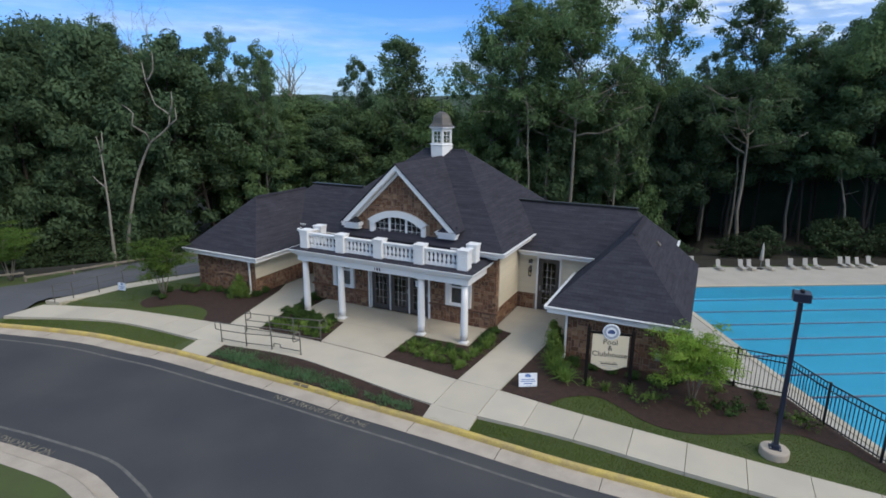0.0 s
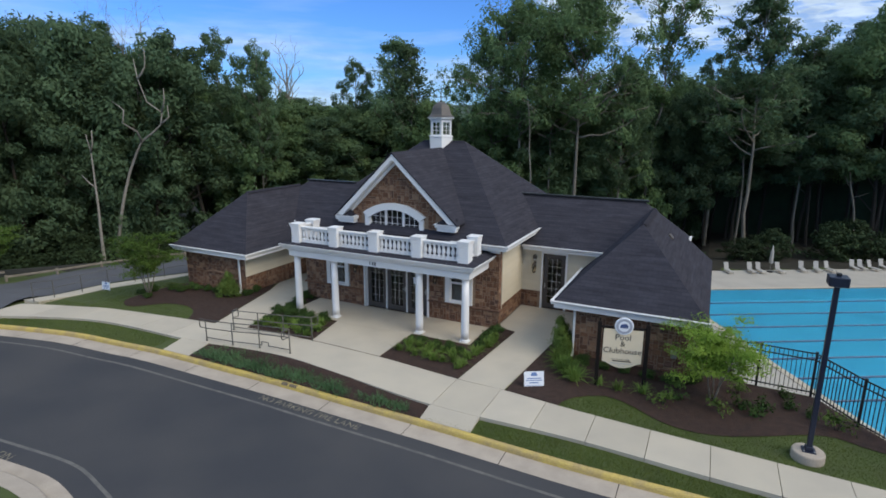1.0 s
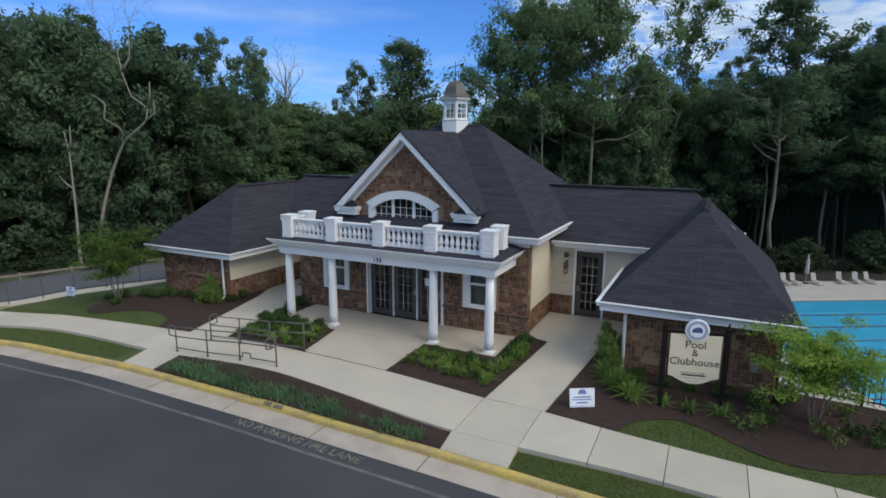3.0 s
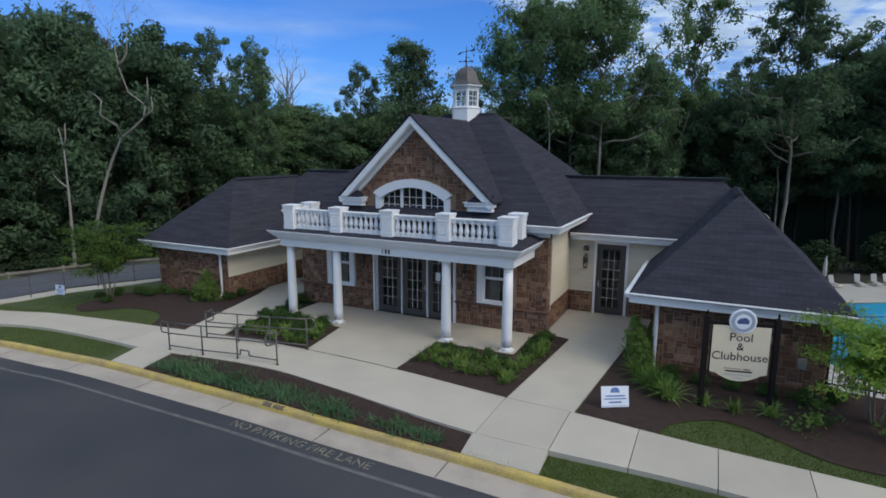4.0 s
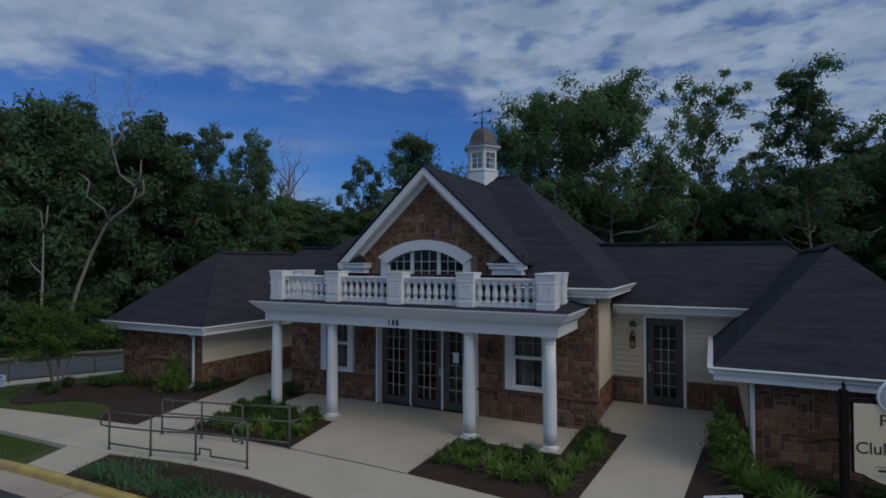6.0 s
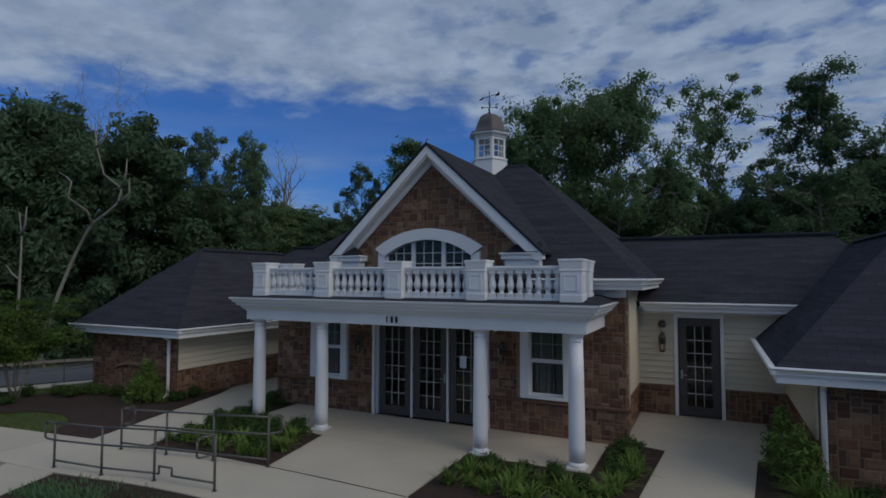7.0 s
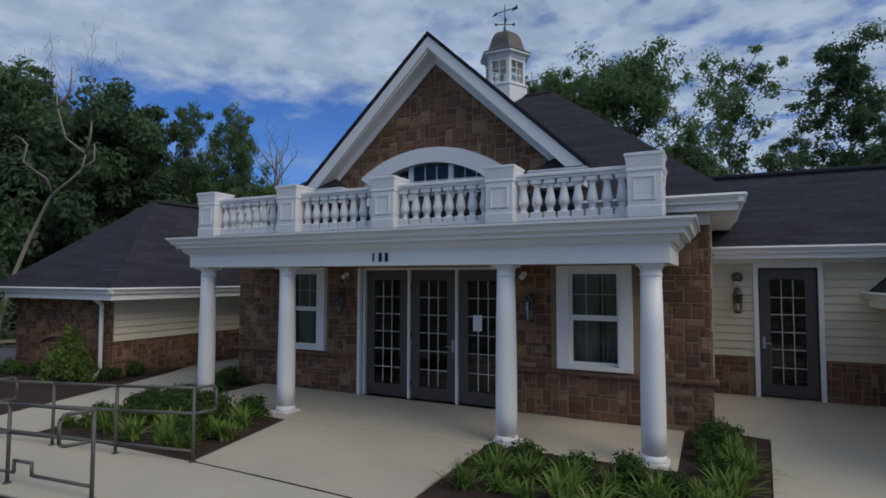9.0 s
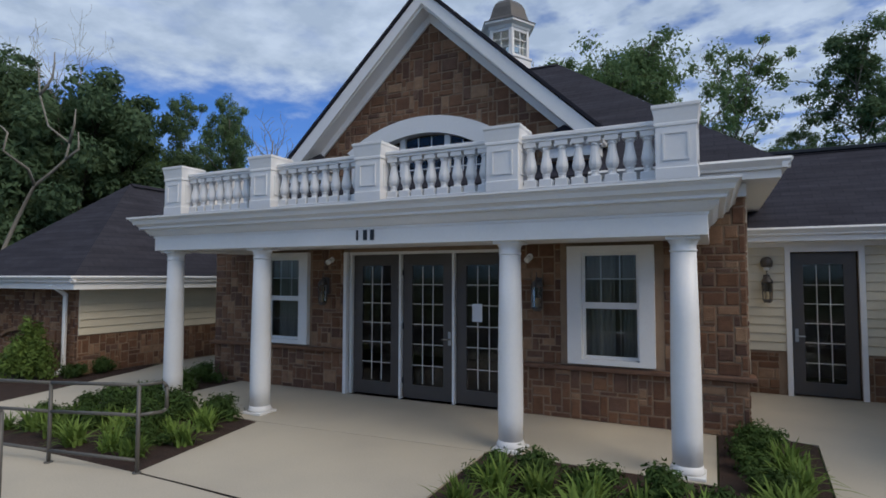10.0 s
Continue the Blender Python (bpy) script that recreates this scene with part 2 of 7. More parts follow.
M_BLACK = material("black_metal", (0.012, 0.012, 0.014), 0.4, 0.1, 3, 40, 0.05)
M_POLE = material("dark_blue_black_metal", (0.012, 0.018, 0.038), 0.35, 0.1, 3, 40, 0.05)
M_RAIL = material("grey_brown_painted_rail", (0.10, 0.095, 0.085), 0.45, 0.15, 4, 40, 0.08)
M_CREAM = material("cream_sign_panel", (0.72, 0.62, 0.45), 0.6, 0.06, 3, 40, 0.04)
M_GRID = material("cream_door_grid", (0.66, 0.64, 0.6), 0.5, 0.05, 3, 40, 0.0)
M_TEXT = material("dark_sign_lettering", (0.035, 0.025, 0.02), 0.6, 0.1, 3, 40, 0.0)
M_SIGNGREY = material("emblem_grey", (0.35, 0.38, 0.45), 0.6, 0.1, 3, 40, 0.0)
M_SIGNBLUE = material("emblem_blue", (0.06, 0.09, 0.22), 0.6, 0.1, 3, 40, 0.0)
M_PLASTIC = material("white_corrugated_plastic", (0.74, 0.77, 0.82), 0.5, 0.04, 3, 40, 0.02)
M_BLUEPRINT = material("blue_print", (0.12, 0.2, 0.42), 0.5, 0.05, 3, 40, 0.0)
M_BARK = material("pale_grey_bark", (0.19, 0.175, 0.145), 0.95, 0.35, 2.5, 22, 0.8, stretch=(1, 1, 0.25))
M_DEADWOOD = material("bleached_dead_wood", (0.27, 0.25, 0.215), 0.95, 0.3, 2.5, 22, 0.6, stretch=(1, 1, 0.25))
# bark darkened to carry the shade on woodland trunks; shrub stems share it
M_BARKDARK = material("shaded_trunk_and_stem_bark", (0.04, 0.034, 0.027), 0.95, 0.35, 2.5, 22, 0.8, stretch=(1, 1, 0.25))
M_TIMBER = material("weathered_timber", (0.22, 0.19, 0.15), 0.9, 0.3, 3, 30, 0.4)
# pale fabric greyed in colour for the tree shade over the loungers
M_LOUNGE = material("shade_greyed_fabric", (0.36, 0.35, 0.33), 0.8, 0.08, 3, 40, 0.1)
M_ALU = material("grey_aluminium", (0.4, 0.4, 0.4), 0.4, 0.08, 3, 40, 0.05, metal=0.8)
M_COPPER = material("weathered_brown_copper", (0.115, 0.105, 0.098), 0.5, 0.25, 3, 30, 0.1, metal=0.3)
M_CURTAIN = material("grey_curtain", (0.32, 0.31, 0.29), 0.9, 0.1, 4, 60, 0.1)
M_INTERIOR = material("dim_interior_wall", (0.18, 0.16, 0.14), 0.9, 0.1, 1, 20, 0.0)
# far canopy green with extra blue, standing in for distance haze
M_FARWOODS = material("distant_woods", (0.034, 0.062, 0.032), 0.95, 0.45, 0.2, 1.6, 0.9, second=(0.014, 0.028, 0.012))
M_DECK = material("pool_deck_concrete", (0.41, 0.385, 0.34), 0.9, 0.12, 0.7, 40, 0.15)
M_LANE = material("dark_blue_lane_tile", (0.015, 0.07, 0.16), 0.4, 0.1, 3, 40, 0.0)
M_BASIN = material("pale_blue_pool_plaster", (0.078, 0.285, 0.425), 0.6, 0.08, 0.6, 15, 0.0)
M_GLASS = glass_material("window_glass")
M_LANTERN = glass_material("lantern_glass", (0.62, 0.58, 0.5), 0.12)
M_POST = material("near_black_stained_post", (0.014, 0.011, 0.010), 0.75, 0.2, 4, 40, 0.1, spec=0.15)
# blue share of these greens is raised: haze put into the leaf colour
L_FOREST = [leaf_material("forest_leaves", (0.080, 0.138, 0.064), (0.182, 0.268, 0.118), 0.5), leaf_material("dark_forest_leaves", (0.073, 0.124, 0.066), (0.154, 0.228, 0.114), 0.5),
            leaf_material("light_forest_leaves", (0.102, 0.174, 0.07), (0.214, 0.305, 0.132), 0.5)]
# darker copy of the forest leaves, with the woods' shade put into its colour
L_SHADED = leaf_material("shaded_forest_leaves", (0.058, 0.102, 0.058), (0.126, 0.19, 0.1), 0.45)
L_MYRTLE = leaf_material("bright_young_tree_leaves", (0.13, 0.23, 0.03), (0.24, 0.34, 0.06), 0.4)
L_MYRTLEDARK = leaf_material("green_young_tree_leaves", (0.07, 0.13, 0.026), (0.14, 0.22, 0.045), 0.4)
# undergrowth green taken far down, so the colour holds the shade below the canopy
L_UNDER = leaf_material("shade_dark_undergrowth", (0.022, 0.038, 0.018), (0.043, 0.067, 0.029), 0.2)
L_LILY = leaf_material("daylily_blades", (0.085, 0.15, 0.03), (0.19, 0.27, 0.065), 0.25)
L_SHRUB = leaf_material("shrub_leaves", (0.03, 0.06, 0.016), (0.065, 0.11, 0.028), 0.15)
L_LIGHTSHRUB = leaf_material("light_shrub_leaves", (0.07, 0.12, 0.025), (0.13, 0.19, 0.045), 0.2)
L_BLADES = leaf_material("grass_blades", (0.062, 0.10, 0.016), (0.12, 0.15, 0.03), 0.25, 1.3)
L_JUNIPER = leaf_material("blue_green_groundcover", (0.06, 0.125, 0.055), (0.13, 0.215, 0.10), 0.3)


def shingle_material():
    m = material("charcoal_shingles", (0.046, 0.046, 0.058), 1.0, 0.25, 1.3, 90, 0.4, second=(0.04, 0.039, 0.048), spec=0.04)
    nt = m.node_tree
    N, L = nt.nodes.new, nt.links.new
    b = nt.nodes["Principled BSDF"]
    uv = N("ShaderNodeUVMap"); uv.uv_map = "UVMap"
    br = N("ShaderNodeTexBrick")
    br.inputs["Scale"].default_value = 1.0
    br.inputs["Brick Width"].default_value, br.inputs["Row Height"].default_value = 0.32, 0.14
    br.inputs["Mortar Size"].default_value = 0.007
    br.inputs["Color1"].default_value, br.inputs["Color2"].default_value = (0.91, 0.91, 0.92, 1), (1.09, 1.09, 1.09, 1)
    br.inputs["Mortar"].default_value = (0.74, 0.74, 0.75, 1)
    L(uv.outputs[0], br.inputs["Vector"])
    mp = N("ShaderNodeMapping"); mp.inputs["Scale"].default_value = (0.5, 5.0, 1)
    L(uv.outputs[0], mp.inputs["Vector"])
    st = N("ShaderNodeTexNoise"); st.inputs["Scale"].default_value = 1.2; st.inputs["Detail"].default_value = 4
    L(mp.outputs[0], st.inputs["Vector"])
    sr = N("ShaderNodeMath"); sr.operation = "MULTIPLY_ADD"; sr.inputs[1].default_value = 0.9; sr.inputs[2].default_value = 0.55
    L(st.outputs["Fac"], sr.inputs[0])
    hsv = [n for n in nt.nodes if n.type == "HUE_SAT"][0]
    mul = N("ShaderNodeMix"); mul.data_type = "RGBA"; mul.blend_type = "MULTIPLY"; mul.inputs["Factor"].default_value = 1
    L(hsv.outputs[0], mul.inputs["A"]); L(br.outputs["Color"], mul.inputs["B"])
    mul2 = N("ShaderNodeMix"); mul2.data_type = "RGBA"; mul2.blend_type = "MULTIPLY"; mul2.inputs["Factor"].default_value = 1
    L(mul.outputs["Result"], mul2.inputs["A"]); L(sr.outputs[0], mul2.inputs["B"])
    L(mul2.outputs["Result"], b.inputs["Base Color"])
    return m


M_SHINGLE = shingle_material()


def water_material():
    m = bpy.data.materials.new("pool_water")
    m.use_nodes = True
    nt = m.node_tree
    N, L = nt.nodes.new, nt.links.new
    b = nt.nodes["Principled BSDF"]
    b.inputs["Base Color"].default_value = (0.34, 0.82, 0.98, 1)
    b.inputs["Roughness"].default_value = 0.06
    b.inputs["Transmission Weight"].default_value = 1.0
    b.inputs["IOR"].default_value = 1.06
    b.inputs["Specular IOR Level"].default_value = 0.3
    n = N("ShaderNodeTexNoise"); n.inputs["Scale"].default_value = 1.8; n.inputs["Detail"].default_value = 3
    geo = N("ShaderNodeNewGeometry")
    L(geo.outputs["Position"], n.inputs["Vector"])
    bp = N("ShaderNodeBump"); bp.inputs["Strength"].default_value = 0.05; bp.inputs["Distance"].default_value = 0.05
    L(n.outputs["Fac"], bp.inputs["Height"]); L(bp.outputs[0], b.inputs["Normal"])
    return m


M_WATER = water_material()


# ---- building helpers ----
def mesh_of(bm, name, mat, smooth=False):
    me = bpy.data.meshes.new(name)
    bmesh.ops.recalc_face_normals(bm, faces=bm.faces)
    bm.to_mesh(me)
    bm.free()
    me.materials.append(mat)
    if smooth:
        me.shade_smooth()
    return me


def part(name, bm, mat, parent=None, label="", smooth=False):
    if len(bm.verts) < 4000:
        bmesh.ops.remove_doubles(bm, verts=bm.verts, dist=1e-4)
    ob = new(name, mesh_of(bm, name, mat, smooth))
    ob.parent = parent
    return tagged(ob, label)


def structure(name, bm, mat, label, category):
    return tagged(part(name, bm, mat), label, category, kind="structure")


def thing(name, label, category, group="", m=None):
    ob = tagged(new(name), label, category, group)
    ob.empty_display_size = 0.2
    if m is not None:
        ob.matrix_basis = m
    return ob


def B():
    return bmesh.new()


def box(bm, x0, x1, y0, y1, z0, z1, bevel=0.0, m=None):
    vs = [bm.verts.new((x, y, z)) for z in (z0, z1) for y in (y0, y1) for x in (x0, x1)]
    fs = [bm.faces.new([vs[i] for i in q]) for q in ((0, 2, 3, 1), (4, 5, 7, 6), (0, 1, 5, 4), (2, 6, 7, 3), (0, 4, 6, 2), (1, 3, 7, 5))]
    if bevel:
        es = list({e for f in fs for e in f.edges})
        r = bmesh.ops.bevel(bm, geom=es, offset=bevel, segments=1, affect="EDGES")
        vs = list({v for f in r["faces"] for v in f.verts} | {v for v in vs if v.is_valid})
    if m is not None:
        bmesh.ops.transform(bm, matrix=m, verts=vs)
    return bm


def prism(bm, pts, z0, z1, m=None):
    """A flat polygon of (x, y) raised from z0 to z1."""
    lo, hi = [bm.verts.new((x, y, z0)) for x, y in pts], [bm.verts.new((x, y, z1)) for x, y in pts]
    n = len(pts)
    bm.faces.new(lo[::-1]); bm.faces.new(hi)
    for i in range(n):
        bm.faces.new((lo[i], lo[(i + 1) % n], hi[(i + 1) % n], hi[i]))
    if m is not None:
        bmesh.ops.transform(bm, matrix=m, verts=lo + hi)
    return bm


def upright(bm, pts, y0, y1):
    """A polygon of (x, z) drawn from y0 to y1."""
    return prism(bm, pts, 0, 1, Matrix(((1, 0, 0, 0), (0, 0, y1 - y0, y0), (0, 1, 0, 0), (0, 0, 0, 1))))


def tube(bm, path, radii, n=8, cap=True):
    """A round bar along a path of points; radii: one or one for each point."""
    path = [Vector(p) for p in path]
    if not hasattr(radii, "__len__"):
        radii = [radii] * len(path)
    rings, side = [], None
    for i, p in enumerate(path):
        d = (path[min(i + 1, len(path) - 1)] - path[max(i - 1, 0)]).normalized()
        side = (side - d * side.dot(d)).normalized() if side and (side - d * side.dot(d)).length > 1e-3 else d.orthogonal().normalized()
        other = d.cross(side)
        rings.append([bm.verts.new(p + radii[i] * (math.cos(a) * side + math.sin(a) * other)) for a in (2 * math.pi * k / n for k in range(n))])
    for r, s in zip(rings, rings[1:]):
        for k in range(n):
            bm.faces.new((r[k], r[(k + 1) % n], s[(k + 1) % n], s[k]))
    if cap:
        bm.faces.new(rings[0][::-1]); bm.faces.new(rings[-1])
    return bm


def lathe(bm, profile, n=16, x=0.0, y=0.0, turn=0.0):
    """A turned form: profile of (radius, z)."""
    rings = [[bm.verts.new((x + r * math.cos(a), y + r * math.sin(a), z)) for a in (turn + 2 * math.pi * k / n for k in range(n))] for r, z in profile]
    for r, s in zip(rings, rings[1:]):
        for k in range(n):
            bm.faces.new((r[k], r[(k + 1) % n], s[(k + 1) % n], s[k]))
    bm.faces.new(rings[0][::-1]); bm.faces.new(rings[-1])
    return bm


def raw_mesh(name, verts, faces, mat):
    me = bpy.data.meshes.new(name)
    me.from_pydata(verts, [], faces)
    me.materials.append(mat)
    me.update()
    return me


def smooth_line(points, step=0.5):
    """A smooth curve through control points (Catmull-Rom), sampled about every step metres."""
    p = [Vector(q) for q in points]
    p = [2 * p[0] - p[1]] + p + [2 * p[-1] - p[-2]]
    out = []
    for a, b, c, d in zip(p, p[1:], p[2:], p[3:]):
        k = max(1, int((c - b).length / step))
        for i in range(k):
            t = i / k
            out.append(0.5 * (2 * b + (c - a) * t + (2 * a - 5 * b + 4 * c - d) * t * t + (3 * b - a - 3 * c + d) * t ** 3))
    return out + [p[-2]]


def words(text, size, mat, name, parent, m, label="", extrude=0.004, align="CENTER"):
    cu = bpy.data.curves.new("text", "FONT")
    cu.body, cu.size, cu.align_x, cu.extrude, cu.resolution_u = text, size, align, extrude, 3
    tmp = bpy.data.objects.new("text", cu)
    scene.collection.objects.link(tmp)
    bpy.context.view_layer.update()
    me = bpy.data.meshes.new_from_object(tmp.evaluated_get(bpy.context.evaluated_depsgraph_get()))
    bpy.data.objects.remove(tmp)
    me.materials.clear()
    me.materials.append(mat)
    ob = new(name, me)
    ob.parent = parent
    ob.matrix_basis = m
    return tagged(ob, label)


def inside(x, y, pts):
    """Whether a point lies inside an outline."""
    hit = False
    for (x0, y0), (x1, y1) in zip(pts, pts[1:] + pts[:1]):
        if (y0 > y) != (y1 > y) and x < (x1 - x0) * (y - y0) / (y1 - y0) + x0:
            hit = not hit
    return hit


# ---- plan of the street ----
KERB = [(-60, -34), (-40, -21), (-26, -13.0), (-19, -10.1), (-14.5, -8.6), (-10.5, -7.6), (-7.6, -7.32), (-5.8, -7.16), (-2.5, -7.12), (0, -7.1), (2.4, -7.15), (5, -7.17), (6.3, -7.2), (9.3, -7.28), (12, -7.22), (20, -7.1), (40, -6.8), (80, -6.3)]
FRONT = [(-15.6, -8.45), (-14.9, -8.1), (-10.6, -6.5), (-5.8, -6.2), (-4.2, -6.08), (-2.9, -5.87), (-1.0, -5.74), (1.2, -5.98), (4.9, -6.43), (9, -6.36), (13.6, -6.55), (24, -6.6)]
BACK = [(-15.6, -6.75), (-15.0, -6.5), (-12.1, -5.48), (-9, -4.94), (-5.9, -4.55), (-4.3, -4.3), (-1.25, -4.2), (1.74, -4.3), (4.93, -4.62), (6.47, -4.66), (8.7, -4.88), (12, -5.08), (16.6, -5.3), (24, -5.4)]


def along(points):
    """y as a smooth function of x."""
    line = smooth_line([(x, y, 0) for x, y in points], 0.25)
    xs, ys = [p.x for p in line], [p.y for p in line]
    return lambda x: float(np.interp(x, xs, ys))


kerb_y, front_y, back_y = along(KERB), along(FRONT), along(BACK)
ROAD_Z, KERB_Z = -0.30, -0.15
far_kerb_y = along([(-60, -44), (-40, -30), (-26, -20.3), (-18, -16.5), (-11, -14.4), (-6.2, -13.5), (-3.7, -13.2), (-1.8, -13.08), (-0.5, -13.32), (0.45, -13.58), (2, -14.3), (4, -15.6), (8, -19), (30, -34), (60, -50)])


POOL = [(11.62, 23.79), (11.62, 18.6), (15.1, 12.1), (20.72, 2.3), (46.8, 17.1), (46.8, 43.7)]   # edge of the water
DECK = [(8.6, 16.4), (12.9, 10.4), (19.0, -0.6), (50, 15.6), (50, 51.4), (8.6, 28.0)]
WOODS = [(-90, -28), (-44, -20), (-30, -10), (-25, -7.2), (-22.9, -5), (-21.2, -3), (-19.7, -0.6), (-18.6, 2), (-17.2, 5), (-16, 9), (-13, 13), (-6, 17), (2, 17.5), (7, 18), (9, 29), (14, 31.6), (22, 36), (32, 41.5), (45, 48.8), (90, 74)]


def wood_line(x):
    return float(np.interp(x, [p[0] for p in WOODS], [p[1] for p in WOODS]))


def dip(x, y):
    """The lawn falls a little to the side drive, west of the clubhouse."""
    a, b = min(1.0, max(0.0, (-11.5 - x) / 3)), min(1.0, max(0.0, (y + 6.2) / 1.5))
    return -0.26 * a * a * (3 - 2 * a) * b * b * (3 - 2 * b)


POOL_Z = -4.1          # the pool terrace lies below the clubhouse


def bank(x, y):
    """The steep bank behind the fence, down to the pool terrace."""
    top = float(np.interp(x, (11.4, 14.85, 17.9, 45.0), (-0.68, -0.88, -5.0, -6.0)))
    return POOL_Z * min(1.0, max(0.0, (y - top) / 3.5)) * min(1.0, max(0.0, (x - float(np.interp(y, (7, 13), (11.6, 5.5)))) / 1.6))


def hollow(x, y):
    """The wooded slope that falls away behind the timber guardrail, west of the side drive."""
    if x > -12:
        return 0.0
    d = max(0.0, (y - wood_line(x)) * 0.5 - 0.8)
    return -4.0 * (1 - math.exp(-d * d / 20)) * min(1.0, max(0.0, (-13 - x) / 3))


def ground_z(x, y):
    """Height of the ground: level round the clubhouse, falling to the pool and into the wooded hollow behind."""
    z = -0.06 + dip(x, y) + bank(x, y) + hollow(x, y)
    if y < 10:
        return z
    fall = min(1.0, max(0.0, (x + 20) / 12)) * float(np.interp(x, (7, 12), (7.5, 3.0)))
    d = max(0.0, y - wood_line(x) - 1.3)
    if inside(x, y, DECK):
        z -= 0.45
    return z - fall * (1 - math.exp(-d * d / 160))


def build_ground():
    xs = sorted(set([-900, -500, -250, -120, -80] + list(np.arange(-60, 60.1, 1.0)) + [80, 120, 250, 500, 900]))
    bm = B()
    rows = []
    for x in xs:
        k, f = kerb_y(max(-60, min(80, x))), far_kerb_y(max(-30, min(30, x)))
        line = [(-900, 0), (-200, 0), (-60, 0), (f - 1.6, -0.1), (f - 0.6, KERB_Z - 0.02), (f - 0.55, ROAD_Z - 0.06), (k - 0.03, ROAD_Z - 0.06), (k + 0.06, KERB_Z - 0.06), (k + 0.14, KERB_Z - 0.02), (k + 0.9, -0.10), (-5.2, -0.03), *[(v, -0.03) for v in (-4.4, -3.5, -2.8, -2, -1, 0, 1, 2, 3, 4, 5, 6, 8, 10, 12, 14, 16, 18, 20, 22, 24, 26, 28, 30, 32, 34, 36, 38, 40)], (70, 1.2), (140, 2.5), (300, 5), (900, 5)]
        rows.append([bm.verts.new((x, y, ground_z(max(-60, min(60, x)), y) if 10 <= y < 300 else z + (dip(x, y) + bank(x, y) + hollow(max(-60, x), y)) * (-60 < y < 300))) for y, z in line])
    for r, s in zip(rows, rows[1:]):
        for i in range(len(r) - 1):
            mid = (r[i].co + s[i + 1].co) / 2
            if 9 < mid.x < 50 and any(inside(v.co.x, v.co.y, POOL) for v in (r[i], s[i], s[i + 1], r[i + 1])):
                continue                                   # the pool basin
            bm.faces.new((r[i], s[i], s[i + 1], r[i + 1]))
    # behind the wood line the ground takes the floor with shade in its colour
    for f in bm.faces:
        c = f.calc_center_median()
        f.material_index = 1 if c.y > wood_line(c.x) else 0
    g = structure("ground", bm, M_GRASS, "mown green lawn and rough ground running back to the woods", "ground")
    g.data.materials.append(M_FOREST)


def ribbon(bm, xs, y0, y1, z0, z1=None):
    """A flat strip between two curves y0(x) and y1(x)."""
    a = [bm.verts.new((x, y0(x), z0)) for x in xs]
    b = [bm.verts.new((x, y1(x), z0 if z1 is None else z1)) for x in xs]
    for i in range(len(xs) - 1):
        bm.faces.new((a[i], a[i + 1], b[i + 1], b[i]))
    return bm


